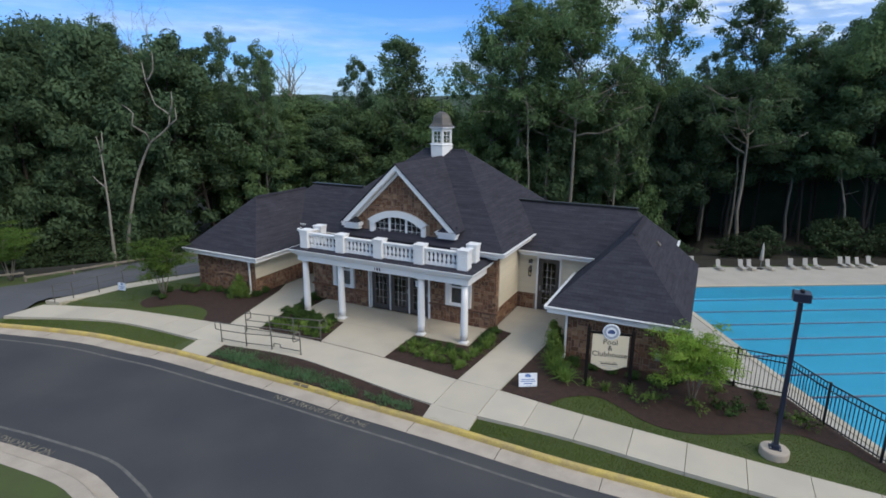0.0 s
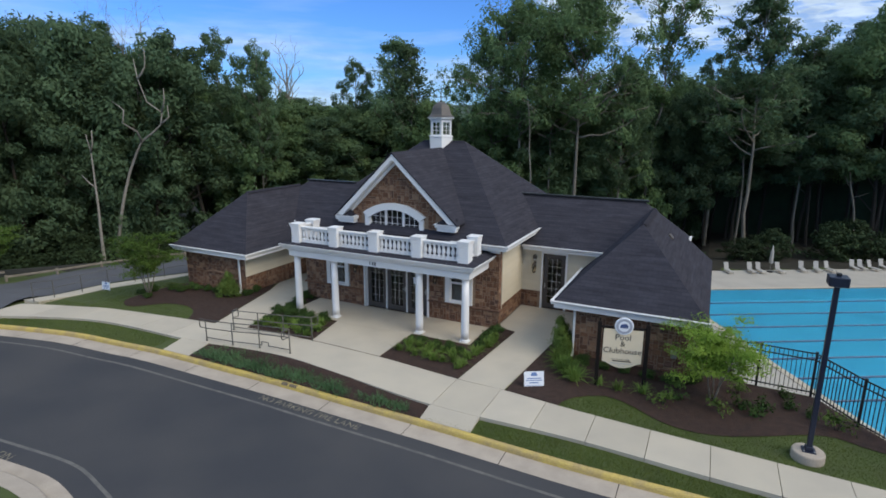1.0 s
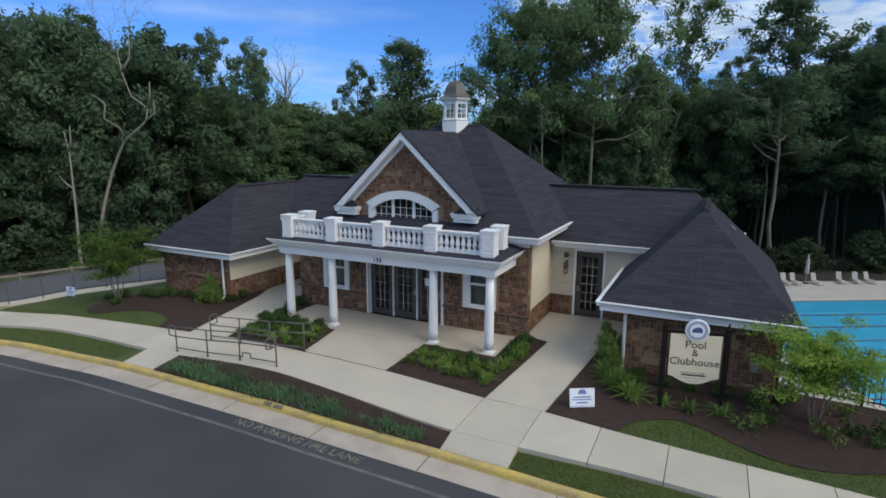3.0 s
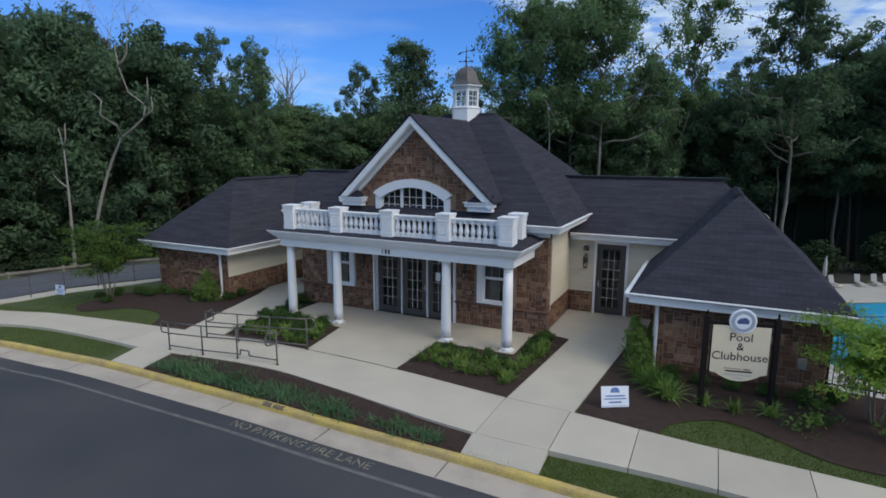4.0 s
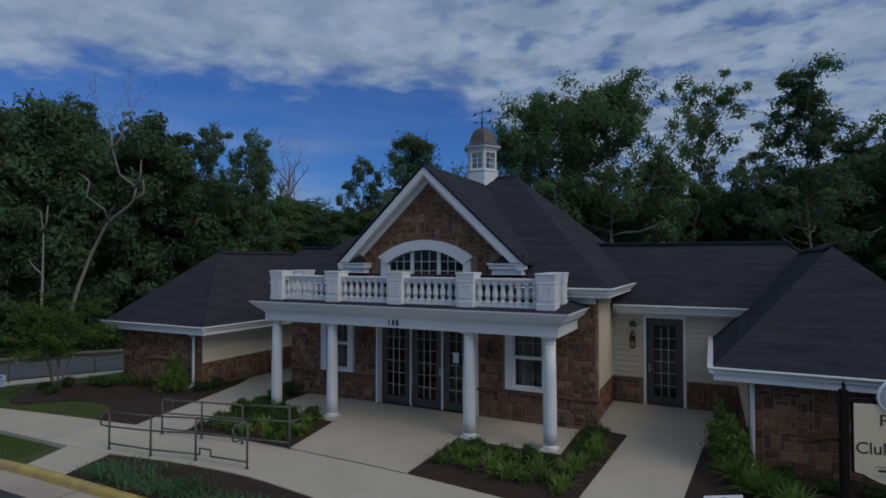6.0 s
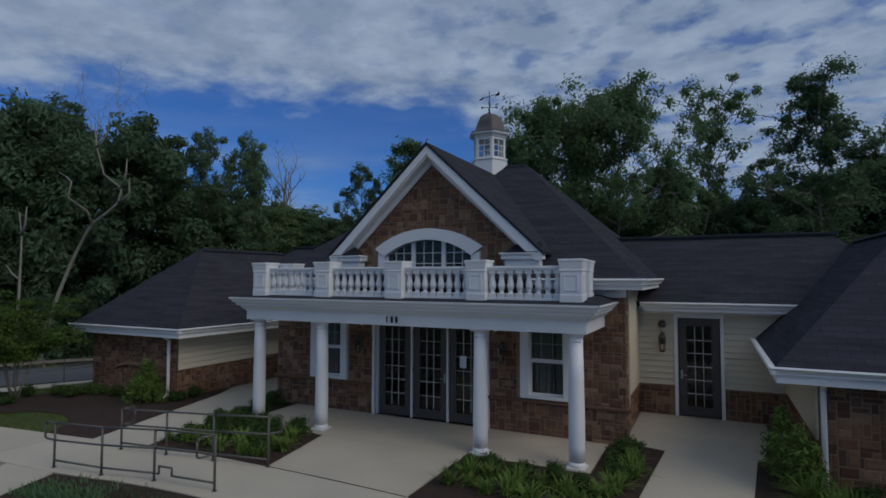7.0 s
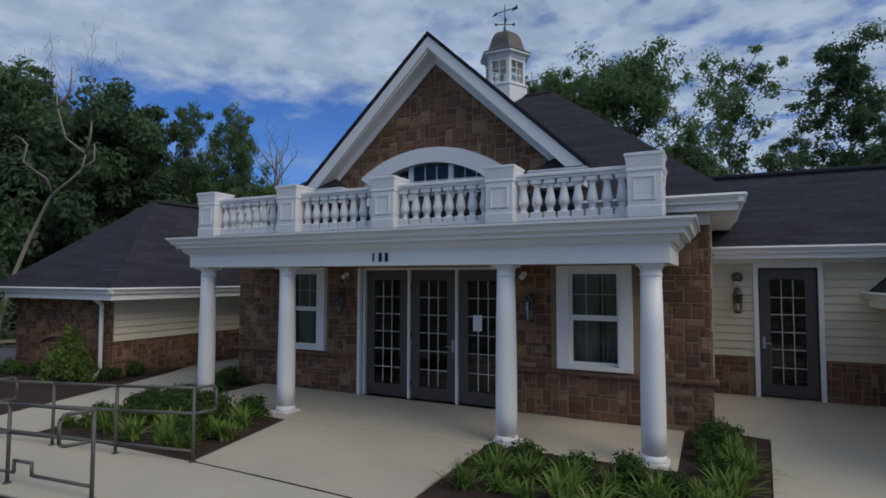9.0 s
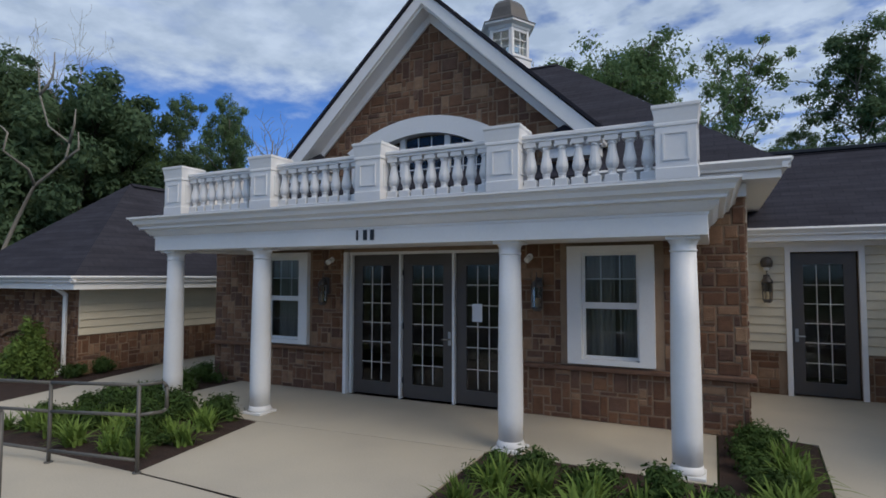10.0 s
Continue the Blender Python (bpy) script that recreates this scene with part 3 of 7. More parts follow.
def build_street():
    xs = list(np.arange(-40, 45.1, 0.5))
    bm = ribbon(B(), xs, lambda x: far_kerb_y(x) - 0.02, lambda x: kerb_y(x) - 0.60, ROAD_Z, ROAD_Z)
    structure("road", bm, M_ASPHALT, "blue-grey asphalt street with faded lane markings", "road")
    bm = ribbon(B(), xs, lambda x: kerb_y(x) - 0.61, lambda x: kerb_y(x) - 0.02, ROAD_Z + 0.006, ROAD_Z + 0.015)
    structure("gutter", bm, M_KERB, "pale concrete gutter pan beside the kerb", "gutter")
    for x in np.arange(-15.07, 30, 2.82):
        y = kerb_y(x)
        bm = ribbon(B(), [x - 0.009, x + 0.009], lambda _: y - 0.60, lambda _: y - 0.03, ROAD_Z + 0.009, ROAD_Z + 0.018)
        structure("gutter_joint", bm, M_POST, "dark joint across the concrete gutter", "joint")
    # kerb stones with a yellow painted nose
    bm = B()
    prof = [(-0.035, ROAD_Z), (-0.02, KERB_Z - 0.05), (0.0, KERB_Z - 0.012), (0.02, KERB_Z), (0.13, KERB_Z + 0.002), (0.135, KERB_Z - 0.1)]
    rings = [[bm.verts.new((x, kerb_y(x) + o, z)) for o, z in prof] for x in xs]
    for r, s in zip(rings, rings[1:]):
        for i in range(len(prof) - 1):
            bm.faces.new((r[i], s[i], s[i + 1], r[i + 1]))
    structure("kerb", bm, M_YELLOW, "concrete kerb with worn yellow no-parking paint", "kerb")
    # dark scrapes where the paint has gone
    for x0, x1 in ((-0.12, 0.14), (0.2, 0.5)):
        bm = B()
        q = [x0 + (x1 - x0) * i / 4 for i in range(5)]
        rings = [[bm.verts.new((x, kerb_y(x) + o, z + 0.003)) for o, z in ((-0.026, KERB_Z - 0.06 + 0.02 * (i % 2)), (-0.003, KERB_Z - 0.012), (0.018, KERB_Z), (0.07 + 0.02 * (i % 2), KERB_Z + 0.001))] for i, x in enumerate(q)]
        for r, s in zip(rings, rings[1:]):
            for i in range(3):
                bm.faces.new((r[i], s[i], s[i + 1], r[i + 1]))
        structure("kerb_scrape", bm, M_SCRAPE, "dark worn scrape on the yellow kerb", "stain")
    bm = B()
    prof = [(0.02, ROAD_Z + 0.006), (-0.35, ROAD_Z + 0.012), (-0.38, KERB_Z - 0.04), (-0.43, KERB_Z + 0.003), (-0.78, KERB_Z + 0.005), (-0.79, KERB_Z - 0.1)]
    near = [x for x in xs if -20 < x < 25]
    rings = [[bm.verts.new((x, far_kerb_y(x) + o, z)) for o, z in prof] for x in near]
    for r, s in zip(rings, rings[1:]):
        for i in range(len(prof) - 1):
            bm.faces.new((r[i], s[i], s[i + 1], r[i + 1]))
    structure("kerb_opposite", bm, M_KERB, "pale concrete kerb and path across the street", "kerb")
    bm = ribbon(B(), xs, lambda x: kerb_y(x) - 1.15, lambda x: kerb_y(x) - 1.06, ROAD_Z + 0.004)
    structure("lane_line", bm, M_ROADPAINT, "faded thin edge line on the asphalt", "road marking")
    bm = ribbon(B(), near, lambda x: far_kerb_y(x) + 0.52, lambda x: far_kerb_y(x) + 0.61, ROAD_Z + 0.004)
    structure("lane_line_opposite", bm, M_ROADPAINT, "faded thin edge line beside the far kerb", "road marking")
    w = words("NO PARKING FIRE LANE", 0.34, M_ROADTEXT, "road_lettering", None, pose(1.6, -8.05, ROAD_Z + 0.004, 0, 0, -1.5), extrude=0.001)
    tagged(w, "faded yellow no parking fire lane lettering painted on asphalt", "road marking", kind="structure")
    w = words("NO PARKING FIRE LANE", 0.36, M_ROADTEXT, "road_lettering_opposite", None, pose(-5.5, -13.1, ROAD_Z + 0.004, 0, 0, 185.5), extrude=0.001)
    tagged(w, "faded no parking fire lane lettering facing the other lane", "road marking", kind="structure")


def slab(bm, pts, z1=0.0, z0=-0.2):
    return prism(bm, pts, z0, z1)


def sunk(bm):
    """Lays a flat piece on the falling lawn."""
    for v in bm.verts:
        v.co.z += dip(v.co.x, v.co.y)
    return bm


def build_pavement():
    walk_ob = tagged(new("pavement"), "pale concrete sidewalk of jointed slabs along the street", "pavement", kind="structure")
    joints = [-15.4, -13.4, -11.6, -9.9, -8.2, -6.6, -4.5, 4.9, 6.4, 7.84, 9.29, 10.75, 12.2, 13.65, 15.1, 16.55, 18.0, 19.5, 21.0]
    for a, b in zip(joints, joints[1:]):
        n = max(4, int((b - a) * 2))
        q = [a + 0.008 + (b - a - 0.016) * i / n for i in range(n + 1)]
        pts = [(x, front_y(x)) for x in q] + [(x, back_y(x) - 0.006) for x in reversed(q)]
        part("slab", sunk(slab(B(), pts)), M_CONCRETE, walk_ob)
    for x0, x1 in ((-5.75, -4.45), (4.85, 6.4)):
        pts = [(x0, kerb_y(x0) + 0.142), (x1, kerb_y(x1) + 0.142), (x1, front_y(x1) - 0.004), (x0, front_y(x0) - 0.004)]
        bm = slab(B(), pts, 0.0, -0.25)
        for v in bm.verts:
            if v.co.z > -0.1:
                v.co.z = KERB_Z + 0.004 if v.co.y < -6.75 else -0.006
        part("slab", bm, M_CONCRETE, walk_ob, "short sloping slab from sidewalk to kerb")
    # strip beside the side drive
    line = [(-15.9, -6.3), (-16.2, -4.6), (-15.9, -2.8), (-15.0, -1.0), (-13.8, 0.7), (-11, 4.4)]
    sm = smooth_line([(x, y, 0) for x, y in line], 1.5)
    for p, q in zip(sm, sm[1:]):
        d = (q - p).normalized()
        n = Vector((d.y, -d.x, 0))
        w0 = 0.85
        part("slab", sunk(slab(B(), [tuple(v.xy) for v in (p + d * 0.01, p + d * 0.01 + n * w0, q + n * w0, q)], -0.006)), M_CONCRETE, walk_ob)
    court = tagged(new("entrance_court"), "smooth pale concrete porch floor and entrance walks", "pavement", kind="structure")
    y0 = back_y
    pieces = [
        [(-1.25, y0(-1.25) + 0.006), (1.74, y0(1.74) + 0.006), (1.74, -1.95), (-1.62, -2.12)],
        [(-4.15, -1.99), (-1.62, -2.11), (1.74, -1.94), (4.15, -1.94), (4.15, 0.3), (-4.15, 0.3)],
        [(4.93, y0(4.93) + 0.006), (6.47, y0(6.47) + 0.006), (6.88, 0.1), (7.25, 0.4), (7.25, 3.3), (4.45, 3.3), (4.45, 0.25), (5.26, 0.05)],
        [(-5.85, y0(-5.85) + 0.006), (-4.4, y0(-4.4) + 0.006), (-5.15, -0.3), (-4.6, 0.1), (-4.6, 3.3), (-7.5, 3.3), (-7.5, 0.9), (-7.05, -0.1)],
    ]
    for pts in pieces:
        part("slab", slab(B(), pts), M_CONCRETE, court)
    q = [-1.25 + 2.99 * i / 6 for i in range(7)]
    part("joint_filler", slab(B(), [(x, y0(x) - 0.012) for x in q] + [(x, y0(x) + 0.012) for x in reversed(q)], 0.003, -0.05), M_POST, court, "dark expansion joint")
    bm = B()
    line = smooth_line([(-17.6, -9.4, ROAD_Z + 0.004), (-17.6, -8.2, -0.08), (-17.8, -6.8, 0.0), (-17.95, -4.6, 0.01), (-17.6, -2.2, 0.01), (-16.5, 0.2, 0.01), (-14.2, 3.2, 0.01), (-10, 8, 0.01)], 0.7)
    rows = []
    for i, p in enumerate(line):
        d = (line[min(i + 1, len(line) - 1)] - line[max(i - 1, 0)]).normalized()
        n = Vector((d.y, -d.x, 0))
        wr = 1.75 if i > 2 else 2.1
        wl = 2.2 + 5.0 * max(0.0, 1 - i / 4) ** 1.5
        rows.append((bm.verts.new(p - n * wl), bm.verts.new(p + n * wr)))
    for r, s in zip(rows, rows[1:]):
        bm.faces.new((r[0], r[1], s[1], s[0]))
    sunk(bm)
    structure("side_drive", bm, M_OLDASPHALT, "grey asphalt side drive curving behind the clubhouse", "road")


def bed(name, pts, label, z=-0.006, mat=None, rise=0.02, slope=None):
    """A planting bed: a slightly mounded sheet inside an outline."""
    bm = B()
    vs = [bm.verts.new((x, y, z)) for x, y in pts]
    f = bm.faces.new(vs)
    r = bmesh.ops.triangulate(bm, faces=[f])
    bmesh.ops.subdivide_edges(bm, edges=bm.edges, cuts=5, use_grid_fill=True)
    for v in bm.verts:
        if slope:
            v.co.z = slope(v.co.x, v.co.y)
        v.co.z += dip(v.co.x, v.co.y) + 0.010 * noise.noise(v.co * 2.3) + (0.0 if v.is_boundary else rise * 0.4)
    return structure(name, bm, mat or M_MULCH, label, "planting bed" if not mat else "lawn")


def bed_slope(x, y):
    f = min(1.0, max(0.0, (y - kerb_y(x) - 0.14) / 0.95))
    return KERB_Z + 0.01 + 0.125 * f


def build_beds():
    k, f, b = kerb_y, front_y, back_y
    xs = list(np.linspace(-4.44, 4.84, 14))
    bed("planting_bed_street", [(x, k(x) + 0.14) for x in xs] + [(x, f(x) - 0.005) for x in reversed(xs)], "dark mulch bed between kerb and sidewalk", slope=bed_slope)
    bed("planting_bed_west", [(-4.38, b(-4.38) + 0.01), (-1.27, b(-1.27) + 0.01), (-1.64, -2.12), (-4.15, -2.0), (-4.15, 0.0), (-4.62, 0.08), (-5.12, -0.3)], "dark mulch bed beside the porch floor")
    bed("planting_bed_east", [(1.76, b(1.76) + 0.01), (4.91, b(4.91) + 0.01), (5.24, 0.05), (4.6, 0.2), (4.17, 0.2), (4.17, -1.945), (1.76, -1.945)], "dark mulch bed in front of the porch columns")
    xs = list(np.linspace(6.52, 8.2, 4))
    edge = rounded([(8.25, -4.6), (8.42, -4.26), (8.78, -3.93), (9.33, -3.65), (9.86, -3.77), (10.4, -4.09), (10.91, -4.42), (11.53, -4.6), (12.1, -4.56), (12.66, -4.4), (13.36, -4.05), (14.06, -3.64), (14.62, -3.36), (15.16, -3.24), (15.64, -3.44), (16.2, -3.55)])
    beds["sign"] = [(x, b(x) + 0.01) for x in xs] + edge + [(16.9, -4.25), (17.45, -5.0), (17.75, -4.9), (14.95, -0.95), (11.5, -0.7), (11.5, -1.0), (7.45, -1.0), (7.45, 0.3), (7.2, 0.35), (6.86, 0.1)]
    bed("planting_bed_sign", beds["sign"], "dark mulch bed round the sign and young tree")
    edge = rounded([(-7.25, b(-7.25) + 0.04), (-7.5, -4.3), (-7.85, -3.9), (-8.5, -3.6), (-9.25, -3.6), (-9.9, -3.85), (-10.3, -4.3), (-10.9, -4.75), (-11.7, -4.4), (-11.95, -3.7), (-11.8, -3.0), (-11.9, -2.3), (-11.6, -1.6)])
    beds["wing"] = [(-5.9, b(-5.9) + 0.03)] + edge + [(-11.4, -0.9), (-7.6, -0.9), (-7.6, 0.8), (-7.1, -0.1)]
    bed("planting_bed_wing", beds["wing"], "dark mulch bed along the stone wing")


def rounded(points):
    return [(p.x, p.y) for p in smooth_line([(x, y, 0) for x, y in points], 0.2)]


beds = {}


bm = B()
bm.faces.new([bm.verts.new((x, y, -0.026)) for x, y in ((11.9, -5.25), (18.1, -5.25), (14.85, -0.86), (11.4, -0.66), (11.4, -1.2), (11.9, -1.2))])
structure("lawn", bm, M_GRASS, "mown green lawn beside the pool fence", "lawn")
build_ground()
build_street()
build_pavement()
build_beds()


# ---- the clubhouse ----
house = thing("clubhouse", "single-storey brown stone clubhouse with charcoal shingle roofs and white porch", "house")
LX = 4.88            # west half width of the centre block
RX = 4.54            # half width of the centre block
EAVE, RIDGE = 3.45, 7.05


def wall_boxes(bm, a0, a1, z0, z1, openings, place):
    """A wall from a0 to a1 with rectangular openings (a0, a1, z0, z1); place(bm, a0, a1, z0, z1) lays a box."""
    cuts = sorted({a0, a1, *[v for o in openings for v in o[:2] if a0 < v < a1]})
    for p, q in zip(cuts, cuts[1:]):
        zs = z0
        for o in sorted(openings, key=lambda o: o[2]):
            if o[0] < (p + q) / 2 < o[1]:
                if o[2] > zs:
                    place(bm, p, q, zs, o[2])
                zs = max(zs, o[3])
        if zs < z1:
            place(bm, p, q, zs, z1)
    return bm


def unit_stones():
    """A few rough block shapes, one metre each way, with worn edges; the face looks to -y."""
    rnd, out = random.Random(5), []
    for k in range(5):
        bm = B()
        j = lambda s: rnd.uniform(-s, s)
        back = [bm.verts.new((x, 1, z)) for x, z in ((0, 0), (1, 0), (1, 1), (0, 1))]
        rim = [bm.verts.new((x + j(0.02), 0.35 + j(0.1), z + j(0.02))) for x, z in ((0.02, 0.02), (0.98, 0.02), (0.98, 0.98), (0.02, 0.98))]
        face = [bm.verts.new((x + j(0.03), 0.0 + j(0.14), z + j(0.03))) for x, z in ((0.10, 0.10), (0.90, 0.10), (0.90, 0.90), (0.10, 0.90))]
        for a, b in ((back, rim), (rim, face)):
            for i in range(4):
                bm.faces.new((a[i], a[(i + 1) % 4], b[(i + 1) % 4], b[i]))
        bm.faces.new(face)
        out.append(mesh_of(bm, "stone", M_STONE))
    return out


STONES = unit_stones()


def stonework(parent, m, width, height, keep, seed, cell=0.088, skin=0.013):
    """Random ashlar on a wall. m: pose of the wall's lower left corner, u along x, v up, face to -y. keep(u0, u1, v0, v1): whether a stone may lie there."""
    rnd = random.Random(seed)
    nu, nv = int(round(width / cell)), int(round(height / cell))
    us = [(i + (rnd.uniform(-0.3, 0.3) if 0 < i < nu else 0)) * width / nu for i in range(nu + 1)]
    vs = [(i + (rnd.uniform(-0.3, 0.3) if 0 < i < nv else 0)) * height / nv for i in range(nv + 1)]
    used = np.zeros((nu, nv), bool)
    for j in range(nv):
        for i in range(nu):
            if used[i, j]:
                continue
            sizes = [(rnd.choice((1, 2, 2, 3, 3, 4)), rnd.choice((1, 1, 2, 2, 3))) for _ in range(4)] + [(2, 2), (2, 1), (1, 2), (1, 1)]
            for w, h in sizes:
                if w * h > 6 or i + w > nu or j + h > nv or used[i:i + w, j:j + h].any():
                    continue
                if not keep(us[i], us[i + w], vs[j], vs[j + h]):
                    continue
                used[i:i + w, j:j + h] = True
                gap = 0.008
                ob = new("stone", rnd.choice(STONES))
                ob.parent = parent
                d = skin + rnd.uniform(-0.005, 0.006)
                ob.matrix_basis = m @ Matrix.Translation((us[i] + gap, -d, vs[j] + gap)) @ Matrix.Diagonal((us[i + w] - us[i] - 2 * gap, d + 0.01, vs[j + h] - vs[j] - 2 * gap, 1))
                break


def misses(openings, margin=0.0):
    return lambda u0, u1, v0, v1: not any(u1 > o[0] - margin and u0 < o[1] + margin and v1 > o[2] - margin and v0 < o[3] + margin for o in openings)


def siding(parent, m, width, z0, z1, openings=(), lap=0.155, name="siding_board"):
    """Lapped boards; m: pose of the wall's lower left corner, face to -y."""
    n = max(1, round((z1 - z0) / lap))
    h = (z1 - z0) / n
    for i in range(n):
        a, b = z0 + i * h, z0 + (i + 1) * h
        cuts = sorted({0.0, width, *[min(max(v, 0), width) for o in openings for v in o[:2] if o[2] < b - 0.01 and o[3] > a + 0.01]})
        for p, q in zip(cuts, cuts[1:]):
            if any(o[0] < (p + q) / 2 < o[1] and o[2] < b - 0.01 and o[3] > a + 0.01 for o in openings):
                continue
            bm = B()
            prism(bm, [(-0.034, a), (-0.030, a - 0.004), (0.0, a - 0.004), (0.0, b), (-0.008, b)], p, q)
            ob = part(name, bm, M_SIDING, parent)
            # profile is drawn in (depth, height) and run along the wall
            ob.matrix_basis = m @ Matrix(((0, 0, 1, 0), (1, 0, 0, 0), (0, 1, 0, 0), (0, 0, 0, 1)))


def roof(name, eave, top, z0, z1, label="", thick=0.10):
    """A hip roof: eave rectangle (x0, x1, y0, y1) at z0, ridge from top[0] to top[1] at z1. Slopes carry shingle coordinates in metres."""
    x0, x1, y0, y1 = eave
    (ax, ay), (bx, by) = top
    e = [Vector(p) for p in ((x0, y0, z0), (x1, y0, z0), (x1, y1, z0), (x0, y1, z0))]
    a, b = Vector((ax, ay, z1)), Vector((bx, by, z1))
    if abs(ax - bx) >= abs(ay - by):      # ridge along x
        slopes = [(e[0], e[1], b, a), (e[1], e[2], b), (e[2], e[3], a, b), (e[3], e[0], a)]
    else:                                  # ridge along y, a in front
        slopes = [(e[0], e[1], a), (e[1], e[2], b, a), (e[2], e[3], b), (e[3], e[0], a, b)]
    bm = B()
    uv = bm.loops.layers.uv.new("UVMap")
    for s in slopes:
        d = (s[1] - s[0]).normalized()
        n = d.cross(s[2] - s[0]).normalized()
        up = n.cross(d)
        f = bm.faces.new([bm.verts.new(p) for p in s])
        for l, p in zip(f.loops, s):
            l[uv].uv = ((p - s[0]).dot(d) + s[0].x * 0.37, (p - s[0]).dot(up))
    lo = [bm.verts.new(p - Vector((0, 0, thick))) for p in e]
    bm.faces.new(lo[::-1])
    hi = [bm.verts.new(p) for p in e]
    for i in range(4):
        bm.faces.new((lo[i], lo[(i + 1) % 4], hi[(i + 1) % 4], hi[i]))
    ob = part(name, bm, M_SHINGLE, house, label)
    # ridge and hip caps
    def cap(p, q):
        bm = B()
        d = (q - p).normalized()
        side = d.cross(Vector((0, 0, 1))).normalized()
        dn = Vector((0, 0, -0.07))
        r = [[bm.verts.new(w + o) for o in (side * 0.14 + dn, Vector((0, 0, 0.025)), -side * 0.14 + dn)] for w in (p, q)]
        for i in range(2):
            bm.faces.new((r[0][i], r[1][i], r[1][i + 1], r[0][i + 1]))
        part("ridge_cap", bm, M_SHINGLE, ob)
    cap(a, b)
    return ob


def fascia(parent, pts, z_top, drop=0.19, depth=0.10, soffit=0.42, close=False):
    """White gutter, fascia and soffit round an eave: pts (x, y) with the house on their left."""
    n = len(pts)
    segs = [(pts[i], pts[(i + 1) % n]) for i in range(n if close else n - 1)]
    for turn, (p, q) in enumerate(segs):
        low = drop + 0.03 + 0.004 * turn
        p, q = Vector((*p, 0)), Vector((*q, 0))
        d = (q - p).normalized()
        inn = Vector((-d.y, d.x, 0))
        L = (q - p).length
        m = Matrix((( d.x, inn.x, 0, p.x), (d.y, inn.y, 0, p.y), (0, 0, 1, 0), (0, 0, 0, 1)))
        bm = B()
        # gutter: an ogee section run along x
        prof = [(-0.10, z_top + 0.01), (-0.115, z_top - 0.02), (-0.09, z_top - 0.05), (-0.055, z_top - 0.09), (-0.05, z_top - 0.12), (0.0, z_top - 0.12), (0.0, z_top - 0.01)]
        vs = [[bm.verts.new(m @ Vector((x, o, z))) for o, z in prof] for x in (-0.09, L + 0.09)]
        k = len(prof)
        for i in range(k):
            bm.faces.new((vs[0][i], vs[1][i], vs[1][(i + 1) % k], vs[0][(i + 1) % k]))
        bm.faces.new(vs[0][::-1]); bm.faces.new(vs[1])
        part("gutter", bm, M_WHITE, parent, "white gutter")
        bm = B()
        box(bm, 0.002 * turn, L - 0.003, 0.004, 0.03, z_top - low, z_top - 0.012, m=m)
        box(bm, 0.002 * turn, L - 0.003, 0.03, soffit, z_top - low, z_top - low + 0.03, m=m)
        part("fascia_board", bm, M_WHITE, parent)


# walls of the centre block
DOORS = (-1.62, 1.40, 0.0, 2.46)
WIN_E, WIN_W = (2.26, 3.44, 0.80, 2.47), (-3.66, -2.48, 0.80, 2.47)


def arch_top(x, half, spring, top, cx=-0.12):
    """Height of a flat arch over x."""
    rise = top - spring
    r = (half * half + rise * rise) / (2 * rise)
    return top - r + math.sqrt(max(0.0, r * r - (x - cx) ** 2))


front = part("wall", wall_boxes(B(), -LX, RX, -0.1, 3.3, [DOORS, WIN_E, WIN_W], lambda bm, a, b, c, d: box(bm, a, b, 0, 0.25, c, d)), M_MORTAR, house, "front wall of random brown fieldstone")
stonework(front, pose(-LX, 0, 0), LX + RX, 0.70, misses([(DOORS[0] + LX, DOORS[1] + LX, 0, 9)], 0.03), 11)
stonework(front, pose(-LX, 0, 0.765), LX + RX, 2.53, misses([(o[0] + LX, o[1] + LX, o[2] - 0.765, o[3] - 0.765) for o in (DOORS, WIN_E, WIN_W)], 0.03), 12)
for a, b in ((-LX - 0.09, DOORS[0] - 0.06), (DOORS[1] + 0.06, RX + 0.09)):
    part("water_table", box(B(), a, b, -0.085, 0.0, 0.70, 0.765, 0.012), M_STONE, front, "projecting stone band")
SX = RX - 0.14         # plane of the sided east wall, behind the stone corner
for s in (1, -1):
    side = part("wall", box(B(), SX - 0.25 if s > 0 else -LX, SX if s > 0 else -LX + 0.25, 0.25, 9.3, -0.1, 3.3), M_MORTAR, house, "side wall of beige siding over stone")
    m = pose(SX, 0.25, 0, 0, 0, 90) if s > 0 else pose(-LX, 3.25, 0, 0, 0, -90)
    run = 3.0 if s > 0 else 3.25
    stonework(side, m, run, 0.70, lambda *a: True, 20 + s)
    siding(side, m, run - 0.03, 0.765, 3.2)
    part("water_table", box(B(), SX if s > 0 else -LX - 0.08, SX + 0.07 if s > 0 else -LX, 0.26 if s > 0 else -0.08, 3.2, 0.70, 0.765, 0.01), M_STONE, side, "projecting stone band")
stonework(front, pose(RX, 0.0, 0, 0, 0, 90), 0.25, 0.70, lambda *a: True, 25)
stonework(front, pose(RX, 0.0, 0.765, 0, 0, 90), 0.25, 2.5, lambda *a: True, 26)
part("water_table", box(B(), RX, RX + 0.088, 0.002, 0.25, 0.70, 0.765, 0.01), M_STONE, front, "projecting stone band")
part("corner_trim", box(B(), SX + 0.036, RX + 0.034, 0.255, 0.275, 0.77, 3.2), M_SIDING, front, "thin pale trim behind the stone corner")
part("wall", box(B(), -LX, RX, 9.3, 9.55, -0.1, 3.3), M_SIDING, house, "rear wall")
